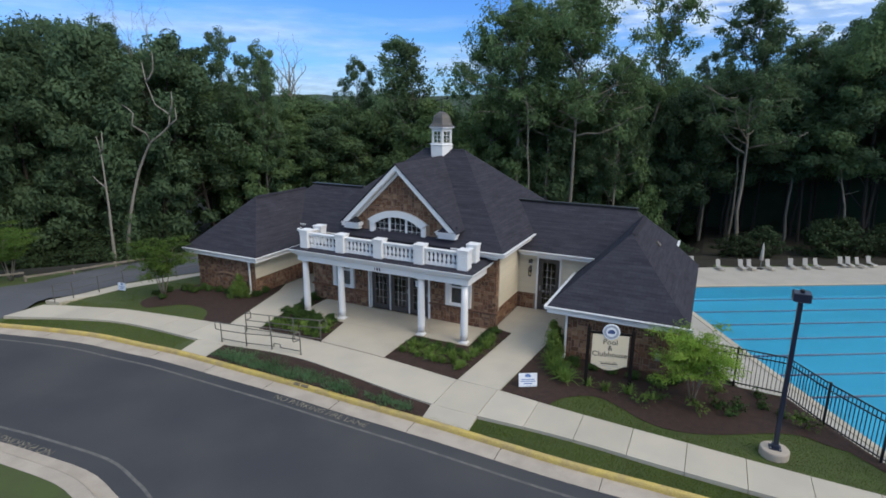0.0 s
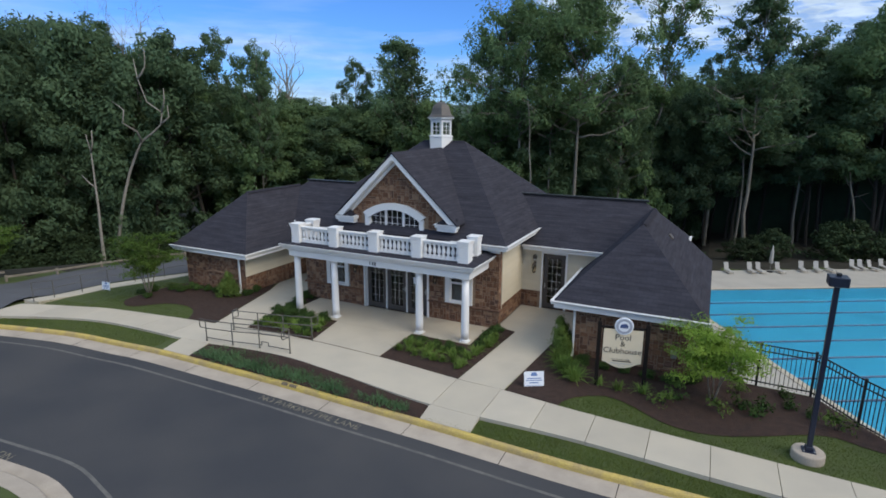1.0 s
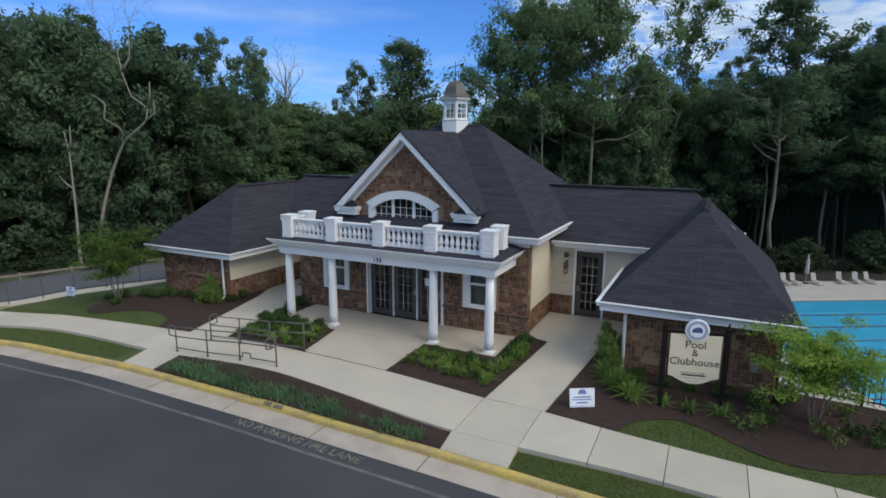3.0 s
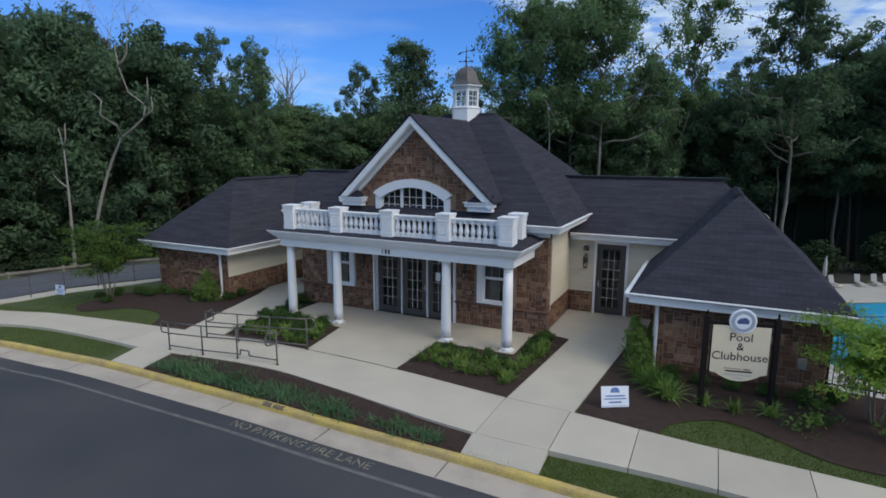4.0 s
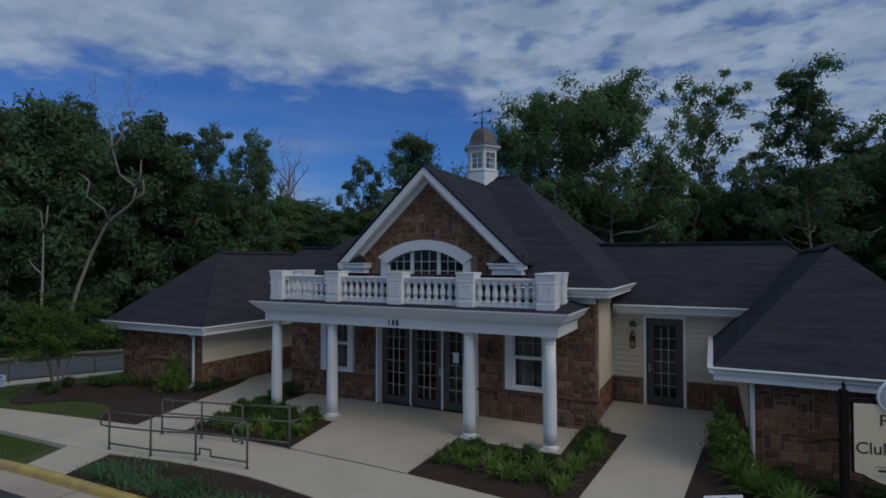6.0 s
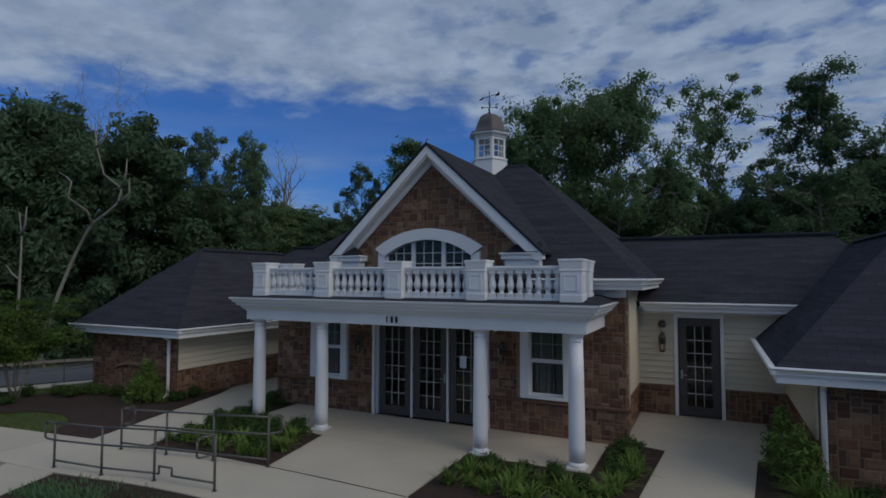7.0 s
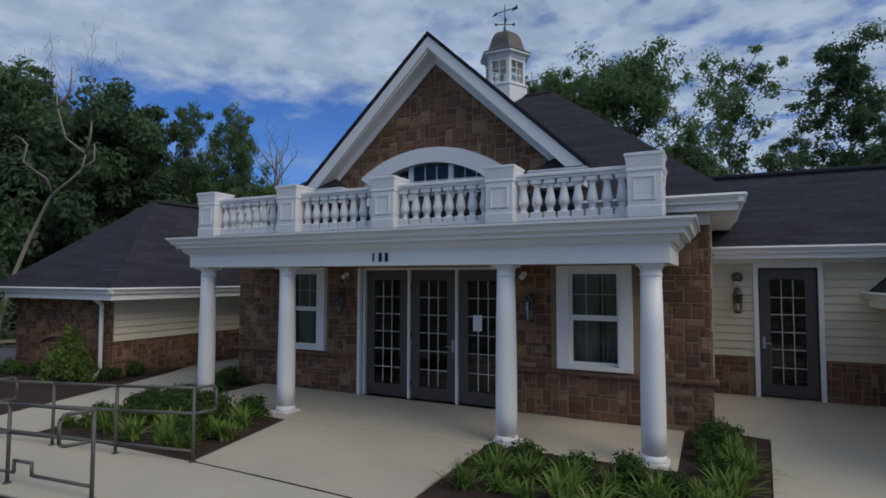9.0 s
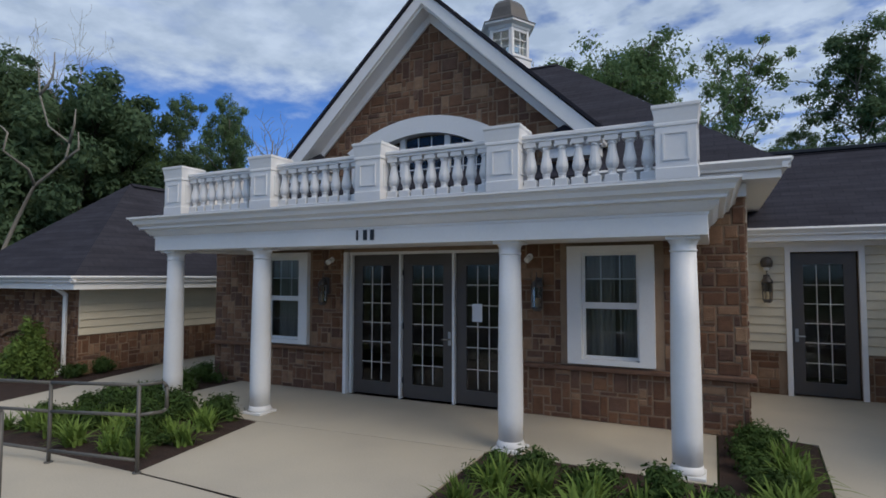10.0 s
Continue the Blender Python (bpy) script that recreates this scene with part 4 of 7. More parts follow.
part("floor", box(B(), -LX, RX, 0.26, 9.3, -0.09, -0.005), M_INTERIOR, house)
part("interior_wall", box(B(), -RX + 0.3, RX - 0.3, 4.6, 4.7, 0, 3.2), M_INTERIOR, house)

# roofs
main_roof = roof("roof", (-5.26, 4.92, -0.38, 9.75), ((-1.2, 4.63), (0.97, 4.63)), EAVE, RIDGE, "charcoal asphalt shingle hip roof")
fascia(main_roof, [(-5.26, 9.75), (-5.26, -0.38), (-2.75, -0.38)], EAVE)
fascia(main_roof, [(2.75, -0.38), (4.92, -0.38), (4.92, 9.75)], EAVE)
part("frieze_board", box(B(), 2.2, RX + 0.02, -0.09, 0.0, 3.06, 3.24), M_WHITE, main_roof)
part("frieze_board", box(B(), -LX - 0.02, -2.2, -0.09, 0.0, 3.06, 3.24), M_WHITE, main_roof)
link = roof("roof", (-10.85, 10.85, 2.85, 8.0), ((-9.0, 5.6), (9.0, 5.6)), 2.86, 4.66, "charcoal asphalt shingle roof over the cross range")
for a, b in ((2.6, 9.2), (-9.2, -2.9)):
    part("ridge_vent", box(B(), a, b, 5.47, 5.73, 4.63, 4.705, 0.01), M_BLACK, link, "raised black ridge vent")
fascia(link, [(-10.85, 8.0), (-10.85, 2.85), (-4.6, 2.85)], 2.86)
fascia(link, [(4.6, 2.85), (10.85, 2.85), (10.85, 8.0)], 2.86)
WING_Y, WING_Z = -1.5, 2.03
for s in (1, -1):
    x0, x1 = sorted((s * 7.08, s * 11.9))
    wing_roof = roof("roof", (x0, x1, WING_Y, 7.0), ((s * 9.48, 1.23), (s * 9.48, 5.2)), WING_Z, 4.44, "charcoal asphalt shingle hip roof of a wing")
    fascia(wing_roof, [(x0, 7.0), (x0, WING_Y), (x1, WING_Y)] if s > 0 else [(x0, WING_Y), (x1, WING_Y), (x1, 7.0)], WING_Z, drop=0.23)
    xo = s * 11.9
    part("fascia_board", box(B(), min(xo, xo - s * 0.4), max(xo, xo - s * 0.4), WING_Y, 7.0, WING_Z - 0.2, WING_Z - 0.102), M_WHITE, wing_roof)
    inner = 7.70 if s > 0 else -7.60
    a, b = sorted((inner, s * 11.5))
    w = part("wall", box(B(), a, b, -1.08, -0.83, -0.1, 1.79), M_MORTAR, house, "stone end wall of a wing")
    stonework(w, pose(a, -1.08, 0), b - a, 1.76, lambda *q: True, 31 + s)
    # shallow relieving arch set in the stone
    arc = B()
    pts = [(s * 9.5 + 0.85 * math.cos(t), 0.66 + 0.26 * math.sin(t)) for t in np.linspace(0.25, math.pi - 0.25, 9)]
    pin = [(x, z - 0.07) for x, z in reversed(pts)]
    for k in range(8):
        upright(arc, [pts[k], pts[k + 1], pin[7 - k], pin[8 - k]], -1.155, -1.09)
    part("relieving_arch", arc, M_STONE, w, "projecting arch of narrow stones")
    w = part("wall", box(B(), min(inner, inner + s * 0.25), max(inner, inner + s * 0.25), -0.83, 3.3, -0.1, 1.79), M_MORTAR, house, "inner wing wall of beige siding over stone")
    m = pose(inner, 3.2, 0, 0, 0, -90) if s > 0 else pose(inner, -1.08, 0, 0, 0, 90)
    stonework(w, m, 4.28, 0.8, lambda *q: True, 41 + s)
    siding(w, m, 4.28, 0.82, 1.77)
    w = part("wall", box(B(), min(s * 11.5, s * 11.25), max(s * 11.5, s * 11.25), -0.83, 6.6, -0.1, 1.79), M_MORTAR, house, "outer wing wall")
    m = pose(s * 11.5, -1.08, 0, 0, 0, 90) if s > 0 else pose(s * 11.5, 6.0, 0, 0, 0, -90)
    stonework(w, m, 4.0, 1.76, lambda *q: True, 51 + s)
    # downspout at the inner corner
    sx = 7.76 if s > 0 else -7.86
    sp = B()
    for p, q in (((sx + s * -0.02, -1.50, 1.86), (sx, -1.20, 1.65)), ((sx, -1.20, 1.67), (sx, -1.20, 0.10)), ((sx, -1.20, 0.12), (sx, -1.36, 0.03))):
        tube(sp, [p, q], 0.045, 6)
    part("downspout", sp, M_WHITE, house, "white downspout at the wing corner")
    # recessed wall of the cross range with its door
    a, b = sorted((SX if s > 0 else -LX, inner))
    dr = (5.36, 6.33, 0.0, 2.47) if s > 0 else (-6.6, -5.63, 0.0, 2.47)
    w = part("wall", wall_boxes(B(), a, b, -0.1, 2.75, [dr], lambda bm, p, q, c, d: box(bm, p, q, 3.25, 3.45, c, d)), M_MORTAR, house, "recessed wall of beige siding over stone")
    holes = [(dr[0] - a - 0.07, dr[1] - a + 0.07, 0, 2.56)]
    stonework(w, pose(a, 3.25, 0), b - a, 0.72, misses(holes), 61 + s)
    siding(w, pose(a, 3.25, 0), b - a, 0.76, 2.56, holes)
    part("frieze_board", box(B(), a, b, 3.2, 3.25, 2.56, 2.72), M_WHITE, w)
    for p, q in ((dr[0] - 0.08, dr[0]), (dr[1], dr[1] + 0.08)):
        part("door_casing", box(B(), p, q, 3.19, 3.27, 0.0, 2.469), M_WHITE, w)
    part("door_head", box(B(), dr[0] - 0.08, dr[1] + 0.08, 3.186, 3.26, 2.47, 2.56), M_WHITE, w)
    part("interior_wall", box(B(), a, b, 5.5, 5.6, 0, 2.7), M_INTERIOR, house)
part("wall", box(B(), -10.4, 10.4, 7.45, 7.7, -0.1, 2.75), M_SIDING, house, "rear wall of the cross range")


def glazed_door(x0, x1, y, z1, hinge=False, notice=False, left=False, lever=True):
    """A full-lite door leaf: dark frame, one pane, white grid of bars."""
    w, z0 = x1 - x0, 0.02
    st, tr, br = 0.19 * w, 0.19, 0.22
    bm = B()
    for q in ((x0, x0 + st, z0, z1), (x1 - st, x1, z0, z1), (x0 + st, x1 - st, z1 - tr, z1), (x0 + st, x1 - st, z0, z0 + br)):
        box(bm, q[0], q[1], y, y + 0.05, q[2], q[3])
    d = part("door", bm, M_BRONZE, house, "dark bronze glazed door with a white grid")
    g0, g1, h0, h1 = x0 + st, x1 - st, z0 + br, z1 - tr
    p = part("pane", box(B(), g0, g1, y + 0.02, y + 0.028, h0, h1), M_GLASS, d)
    p.visible_shadow = False
    for k in (1, 2):
        x = g0 + (g1 - g0) * k / 3
        part("muntin", box(B(), x - 0.0055, x + 0.0055, y + 0.006, y + 0.019, h0 + 0.03, h1 - 0.02), M_GRID, d)
    for z in (1.90, 1.575, 1.24, 0.91, 0.565):
        part("muntin", box(B(), g0, g1, y + 0.004, y + 0.016, z - 0.0055, z + 0.0055), M_GRID, d)
    if notice:
        part("notice", box(B(), g0 + 0.10, g0 + 0.27, y + 0.0, y + 0.004, 1.32, 1.60), M_PLASTIC, d, "small white paper notice")
    if not lever:
        return d
    bm = B()
    hx, hs = (x0 + 0.06, 1) if left else (x1 - 0.06, -1)
    tube(bm, [(hx, y - 0.005, 1.02), (hx, y - 0.06, 1.02), (hx + hs * 0.12, y - 0.06, 1.02)], 0.011, 6)
    box(bm, hx - 0.025, hx + 0.025, y - 0.008, y, 0.92, 1.14)
    part("handle", bm, M_ALU, d, "metal lever handle")
    if hinge:
        for z in (0.3, 1.2, 2.1):
            part("hinge", box(B(), x0 - 0.012, x0 + 0.02, y - 0.012, y + 0.01, z - 0.05, z + 0.05), M_BLACK, d)
    return d


glazed_door(-1.56, -0.62, 0.08, 2.41, lever=False)
glazed_door(-0.56, 0.37, 0.08, 2.41, True)
glazed_door(0.43, 1.36, 0.08, 2.41, False, True)
for x in (-1.62, -0.61, 0.38, 1.37):
    part("door_jamb", box(B(), x, x + (0.05 if x < -1.6 or x > 1 else 0.04), 0.02, 0.14, 0.0, 2.414), M_WHITE, front, "white painted jamb between the doors")
part("door_head", box(B(), -1.62, 1.42, 0.016, 0.14, 2.415, 2.47), M_WHITE, front)
part("door_casing", box(B(), -1.685, -1.62, -0.075, 0.02, 0.0, 2.46), M_WHITE, front)
part("door_casing", box(B(), 1.42, 1.5, -0.075, 0.02, 0.0, 2.46), M_WHITE, front)
glazed_door(5.38, 6.31, 3.30, 2.45, left=True)
glazed_door(-6.58, -5.65, 3.30, 2.45)


def sash_window(o):
    x0, x1, z0, z1 = o
    t = 0.20
    bm = B()
    for q in ((x0, x0 + t, z0, z1), (x1 - t, x1, z0, z1), (x0 + t, x1 - t, z1 - 0.09, z1), (x0 + t, x1 - t, z0, z0 + 0.07)):
        box(bm, q[0], q[1], -0.09, 0.06, q[2], q[3])
    w = part("window", bm, M_WHITE, house, "white double-hung window with wide casing")
    a, b, c, d = x0 + t, x1 - t, z0 + 0.07, z1 - 0.09
    mid = (c + d) / 2
    for lo, hi, y in ((mid, d, 0.0), (c, mid, 0.03)):
        bm = B()
        for q in ((a, a + 0.04, lo, hi), (b - 0.04, b, lo, hi), (a + 0.04, b - 0.04, hi - 0.045, hi), (a + 0.04, b - 0.04, lo, lo + 0.045)):
            box(bm, q[0], q[1], y, y + 0.035, q[2], q[3])
        part("sash", bm, M_WHITE, w)
        p = part("pane", box(B(), a + 0.04, b - 0.04, y + 0.014, y + 0.02, lo + 0.045, hi - 0.045), M_GLASS, w)
        p.visible_shadow = False
        upper = lo == mid
        bars = [(x - 0.009, x + 0.009, 0.022, lo + 0.045, hi - 0.045) for x in (a + (b - a) / 3, a + (b - a) * 2 / 3)] + [(a + 0.04, b - 0.04, 0.023, (lo + hi) / 2 - 0.009, (lo + hi) / 2 + 0.009)]
        for p0, p1, o, q0, q1 in bars:
            part("muntin", box(B(), p0, p1, y + o, y + o + 0.008, q0, q1), M_WHITE if upper else M_CURTAIN, w)
    # curtain with folds
    for p, q in ((a - 0.05, a + (b - a) * 0.52), (a + (b - a) * 0.66, b + 0.05)):
        bm = B()
        cols = []
        for i in range(25):
            x = p + (q - p) * i / 24
            y = 0.34 + 0.025 * math.sin(i * 1.7)
            cols.append((bm.verts.new((x, y, c - 0.1)), bm.verts.new((x, y, d + 0.1))))
        for r, s in zip(cols, cols[1:]):
            bm.faces.new((r[0], s[0], s[1], r[1]))
        part("curtain", bm, M_CURTAIN, w, "grey curtain behind the glass", True)


sash_window(WIN_E)
sash_window(WIN_W)

# gable over the door
GX, GZ0, GZ1 = 2.86, 4.05, 6.735
slope = (GZ1 - GZ0) / GX
bm = B()
uv = bm.loops.layers.uv.new("UVMap")
for s in (1, -1):
    yb = -0.45 + (GZ1 - EAVE) / 0.7087
    y2 = -0.45 + (GZ0 - EAVE) / 0.7087
    pts = [(0, -0.38, GZ1 + 0.025), (s * (GX + 0.03), -0.38, GZ0), (s * (GX + 0.03), y2 + 0.3, GZ0), (0, yb + 0.35, GZ1 + 0.03)]
    lo = [(x, y, z - 0.06) for x, y, z in pts]
    vs, ls = [bm.verts.new(p) for p in pts], [bm.verts.new(p) for p in lo]
    f = bm.faces.new(vs)
    for l, p in zip(f.loops, pts):
        l[uv].uv = (p[1], math.hypot(p[0], p[2] - GZ0) if p[0] else math.hypot(GX, GZ1 - GZ0)) if p[0] == 0 else (p[1], 0)
    bm.faces.new(ls[::-1])
    for i in range(4):
        bm.faces.new((vs[i], vs[(i + 1) % 4], ls[(i + 1) % 4], ls[i]))
gable_roof = part("roof", bm, M_SHINGLE, house, "charcoal shingle gable roof over the entrance")


def gable_z(x, drop):
    return GZ1 - drop - abs(x) * slope


for s in (1, -1):
    bm = B()
    upright(bm, [(0, GZ1 - 0.06), (s * GX, GZ0 - 0.06), (s * (GX - 0.04), GZ0 - 0.20), (s * (GX - 0.16), GZ0 - 0.20), (0, GZ1 - 0.27)], -0.35, -0.30)
    part("rake_board", bm, M_WHITE, gable_roof)
    bm = B()
    upright(bm, [(0, GZ1 - 0.25), (s * (GX - 0.12), GZ0 - 0.16), (s * (GX - 0.16), GZ0 - 0.20), (0, GZ1 - 0.32)], -0.30, 0.0)
    part("soffit", bm, M_WHITE, gable_roof)
    bm = B()
    upright(bm, [(0, GZ1 - 0.31), (s * 2.4, GZ1 - 0.31 - 2.4 * slope), (s * 2.22, GZ1 - 0.31 - 2.4 * slope), (0, GZ1 - 0.47)], -0.06, -0.022)
    part("frieze_board", bm, M_WHITE, gable_roof)
    # boxed eave return with its little roof
    bm = B()
    x0, x1 = sorted((s * 1.90, s * (GX - 0.02)))
    box(bm, x0, x1, -0.33, 0.0, GZ0 - 0.17, GZ0 - 0.06, 0.01)
    box(bm, x0 + 0.07, x1 - 0.07, -0.27, 0.0, GZ0 - 0.31, GZ0 - 0.17)
    box(bm, x0 - 0.04, x1 + 0.02, -0.37, 0.0, GZ0 - 0.06, GZ0 - 0.015, 0.012)
    part("eave_return", bm, M_WHITE, gable_roof, "white boxed eave return")
    bm = B()
    bx0, bx1 = sorted((s * 1.98, s * 2.78))
    v = [bm.verts.new(p) for p in ((bx0, -0.37, GZ0 - 0.015), (bx1, -0.37, GZ0 - 0.015), (bx1, -0.04, GZ0 + 0.0), (bx0, -0.04, GZ0 - 0.015), (bx0 + 0.25 if s > 0 else bx0, -0.05, GZ0 + 0.22), (bx1 if s > 0 else bx1 - 0.25, -0.05, GZ0 + 0.22))]
    for q in ((0, 1, 5, 4), (0, 4, 3), (1, 2, 5), (3, 4, 5, 2), (0, 3, 2, 1)):
        bm.faces.new([v[i] for i in q])
    part("return_roof", bm, M_SHINGLE, gable_roof)
CX = -0.12
bm = B()
for s in (1, -1):
    upright(bm, [(CX + s * 1.22, 3.2), (s * 2.7, 3.2), (s * 2.7, gable_z(2.7, 0.3)), (CX + s * 1.22, gable_z(CX + s * 1.22, 0.3))], 0.0, 0.2)
xs = np.linspace(-1.22, 1.22, 13)
upright(bm, [(CX + x, arch_top(CX + x, 1.22, 4.02, 4.42)) for x in xs] + [(CX + 1.22, gable_z(CX + 1.22, 0.3)), (0, gable_z(0, 0.3)), (CX - 1.22, gable_z(CX - 1.22, 0.3))], 0.0, 0.2)
gable_wall = part("wall", bm, M_MORTAR, house, "gable wall of brown fieldstone")


def in_gable(u0, u1, v0, v1):
    x0, x1, z0, z1 = u0 - 2.5, u1 - 2.5, v0 + 3.3, v1 + 3.3
    if max(abs(x0), abs(x1)) > (GZ1 - 0.36 - z1 + 0.25) / slope + 0.06:
        return False
    xm = min(max(CX, x0), x1)
    return not (x1 > CX - 1.5 and x0 < CX + 1.5 and z0 < arch_top(xm, 1.5, 4.15, 4.66) - 0.02)


stonework(gable_wall, pose(-2.5, 0, 3.3), 5.0, 3.1, in_gable, 77)
bm = B()
outer = [(CX + x, arch_top(CX + x, 1.48, 4.2, 4.68)) for x in np.linspace(-1.48, 1.48, 17)]
inner_ = [(CX + x, arch_top(CX + x, 1.2, 4.0, 4.40)) for x in np.linspace(1.2, -1.2, 17)]
ring = list(zip(outer, reversed(inner_)))
for (o1, i1), (o2, i2) in zip(ring, ring[1:]):
    upright(bm, [o1, o2, i2, i1], -0.12, 0.06)
for s in (1, -1):
    upright(bm, [(CX + s * 1.20, 3.25), (CX + s * 1.40, 3.25), (CX + s * 1.40, 4.1), (CX + s * 1.20, 4.0)], -0.09, 0.06)
arch_window = part("window", bm, M_WHITE, house, "white arched window of three lights in the gable")
for a, b in ((-1.2, -1.15), (-0.47, -0.37), (0.37, 0.47), (1.15, 1.2)):
    part("mullion", upright(B(), [(CX + a, 3.25), (CX + b, 3.25), (CX + b, arch_top(CX + b, 1.2, 4.0, 4.4)), (CX + a, arch_top(CX + a, 1.2, 4.0, 4.4))], 0.0, 0.06), M_WHITE, arch_window)
for a, b in ((-1.15, -0.47), (-0.37, 0.37), (0.47, 1.15)):
    q = np.linspace(a, b, 6)
    p = part("pane", upright(B(), [(CX + a, 3.25), (CX + b, 3.25)] + [(CX + x, arch_top(CX + x, 1.2, 4.0, 4.38)) for x in reversed(q)], 0.03, 0.036), M_GLASS, arch_window)
    p.visible_shadow = False
    for k in (1, 2):
        x = a + (b - a) * k / 3
        part("muntin", box(B(), CX + x - 0.008, CX + x + 0.008, 0.015, 0.028, 3.25, arch_top(CX + x, 1.2, 4.0, 4.36)), M_WHITE, arch_window)
    for z in (3.55, 3.82, 4.08):
        if arch_top(CX + (a if abs(a) > abs(b) else b), 1.2, 4.0, 4.36) > z - 0.12:
            part("muntin", box(B(), CX + a, CX + b, 0.013, 0.026, z - 0.008, z + 0.008), M_WHITE, arch_window)
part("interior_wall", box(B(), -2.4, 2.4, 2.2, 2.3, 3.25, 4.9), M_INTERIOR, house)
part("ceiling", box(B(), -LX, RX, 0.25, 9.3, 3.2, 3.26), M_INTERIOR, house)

# porch: columns, entablature, roof and balustrade
COLS = (-3.88, -1.97, 1.97, 3.88)
CY = -1.73
for x in COLS:
    col = part("column", lathe(B(), [(0.146, 0.11), (0.150, 0.4), (0.149, 0.9), (0.140, 1.6), (0.126, 2.34)], 24, x, CY), M_WHITE, house, "round white tapered porch column", True)
    part("base", box(B(), x - 0.175, x + 0.175, CY - 0.175, CY + 0.175, 0.0, 0.035, 0.006), M_WHITE, col)
    part("base_ring", lathe(B(), [(0.16, 0.035), (0.17, 0.045), (0.17, 0.065), (0.158, 0.085), (0.149, 0.115)], 24, x, CY), M_WHITE, col, "", True)
    part("capital", lathe(B(), [(0.127, 2.29), (0.137, 2.295), (0.137, 2.315), (0.127, 2.32), (0.129, 2.37), (0.150, 2.405), (0.155, 2.415)], 24, x, CY), M_WHITE, col, "", True)
    part("abacus", box(B(), x - 0.165, x + 0.165, CY - 0.165, CY + 0.165, 2.415, 2.45, 0.004), M_WHITE, col)
ent = part("entablature", box(B(), -4.12, 4.12, -1.95, -1.55, 2.45, 2.84, 0.004), M_WHITE, house, "white porch beam with a moulded cornice")
for s in (1, -1):
    x0, x1 = sorted((s * 3.74, s * 4.12))
    part("side_beam", box(B(), x0, x1, -1.55, -0.06, 2.45, 2.84), M_WHITE, ent)
part("porch_ceiling", box(B(), -3.74, 3.74, -1.55, -0.06, 2.52, 2.56), M_WHITE, ent)
prof = [(0.0, 2.655), (0.014, 2.66), (0.014, 2.685), (0.05, 2.70), (0.085, 2.74), (0.105, 2.775), (0.105, 2.79), (0.165, 2.793), (0.172, 2.80), (0.172, 2.825), (0.182, 2.84), (0.205, 2.865), (0.232, 2.868), (0.238, 2.885), (0.25, 2.915), (0.276, 2.94), (0.28, 2.955), (0.302, 2.957), (0.302, 2.985), (0.0, 2.985)]
bm = B()
rings = []
for o, z in prof:
    rings.append([bm.verts.new(p) for p in ((-4.12 - o, -0.06, z), (-4.12 - o, -1.95 - o, z), (4.12 + o, -1.95 - o, z), (4.12 + o, -0.06, z))])
for r, s in zip(rings, rings[1:]):
    for i in range(3):
        bm.faces.new((r[i], r[i + 1], s[i + 1], s[i]))
part("cornice", bm, M_WHITE, ent, "moulded white cornice and gutter")
bm = B()
v = [bm.verts.new(p) for p in ((-4.40, -2.23, 2.99), (4.40, -2.23, 2.99), (4.40, -0.06, 3.0), (-4.40, -0.06, 3.0), (-4.05, -1.6, 3.06), (4.05, -1.6, 3.06), (4.05, -0.06, 3.12), (-4.05, -0.06, 3.12))]
for q in ((0, 1, 5, 4), (1, 2, 6, 5), (3, 0, 4, 7), (4, 5, 6, 7), (3, 2, 1, 0)):
    bm.faces.new([v[i] for i in q])
uv = bm.loops.layers.uv.new("UVMap")
for f in bm.faces:
    for l in f.loops:
        l[uv].uv = (l.vert.co.x, l.vert.co.y)
part("roof", bm, M_SHINGLE, house, "low dark porch roof behind the gutter")
balustrade = part("balustrade", box(B(), -3.8, 3.88, -1.76, -1.67, 2.985, 3.022), M_WHITE, house, "white classical balustrade over the porch")


def bal_post(x, y):
    p = part("post", box(B(), x - 0.2, x + 0.2, y - 0.2, y + 0.2, 2.99, 3.64, 0.004), M_WHITE, balustrade)
    part("plinth", box(B(), x - 0.21, x + 0.21, y - 0.21, y + 0.21, 2.985, 3.165, 0.008), M_WHITE, p)
    bm = B()
    prof = [(0.2, 3.59), (0.212, 3.60), (0.212, 3.625), (0.206, 3.635), (0.214, 3.70), (0.224, 3.77), (0.235, 3.79), (0.235, 3.82), (0.22, 3.826)]
    lathe(bm, [(r * math.sqrt(2), z) for r, z in prof], 4, x, y, math.pi / 4)
    part("cap", bm, M_WHITE, p)
    for turn in (0, 90, -90):
        m = Matrix.Translation((x, y, 0)) @ Matrix.Rotation(radians(turn), 4, "Z")
        bm = B()
        for q in ((-0.13, 0.13, 3.515, 3.535), (-0.13, 0.13, 3.235, 3.255), (-0.13, -0.11, 3.255, 3.515), (0.11, 0.13, 3.255, 3.515)):
            box(bm, q[0], q[1], -0.212, -0.198, q[2], q[3], 0, m)
        part("panel_moulding", bm, M_WHITE, p)


PX = (-3.76, -1.86, 0.04, 1.94, 3.84)
PY = -1.715
BACK_POSTS = ((-3.80, -0.72), (3.78, -0.72))
for x in PX:
    bal_post(x, PY)
for x, y in BACK_POSTS:
    bal_post(x, y)
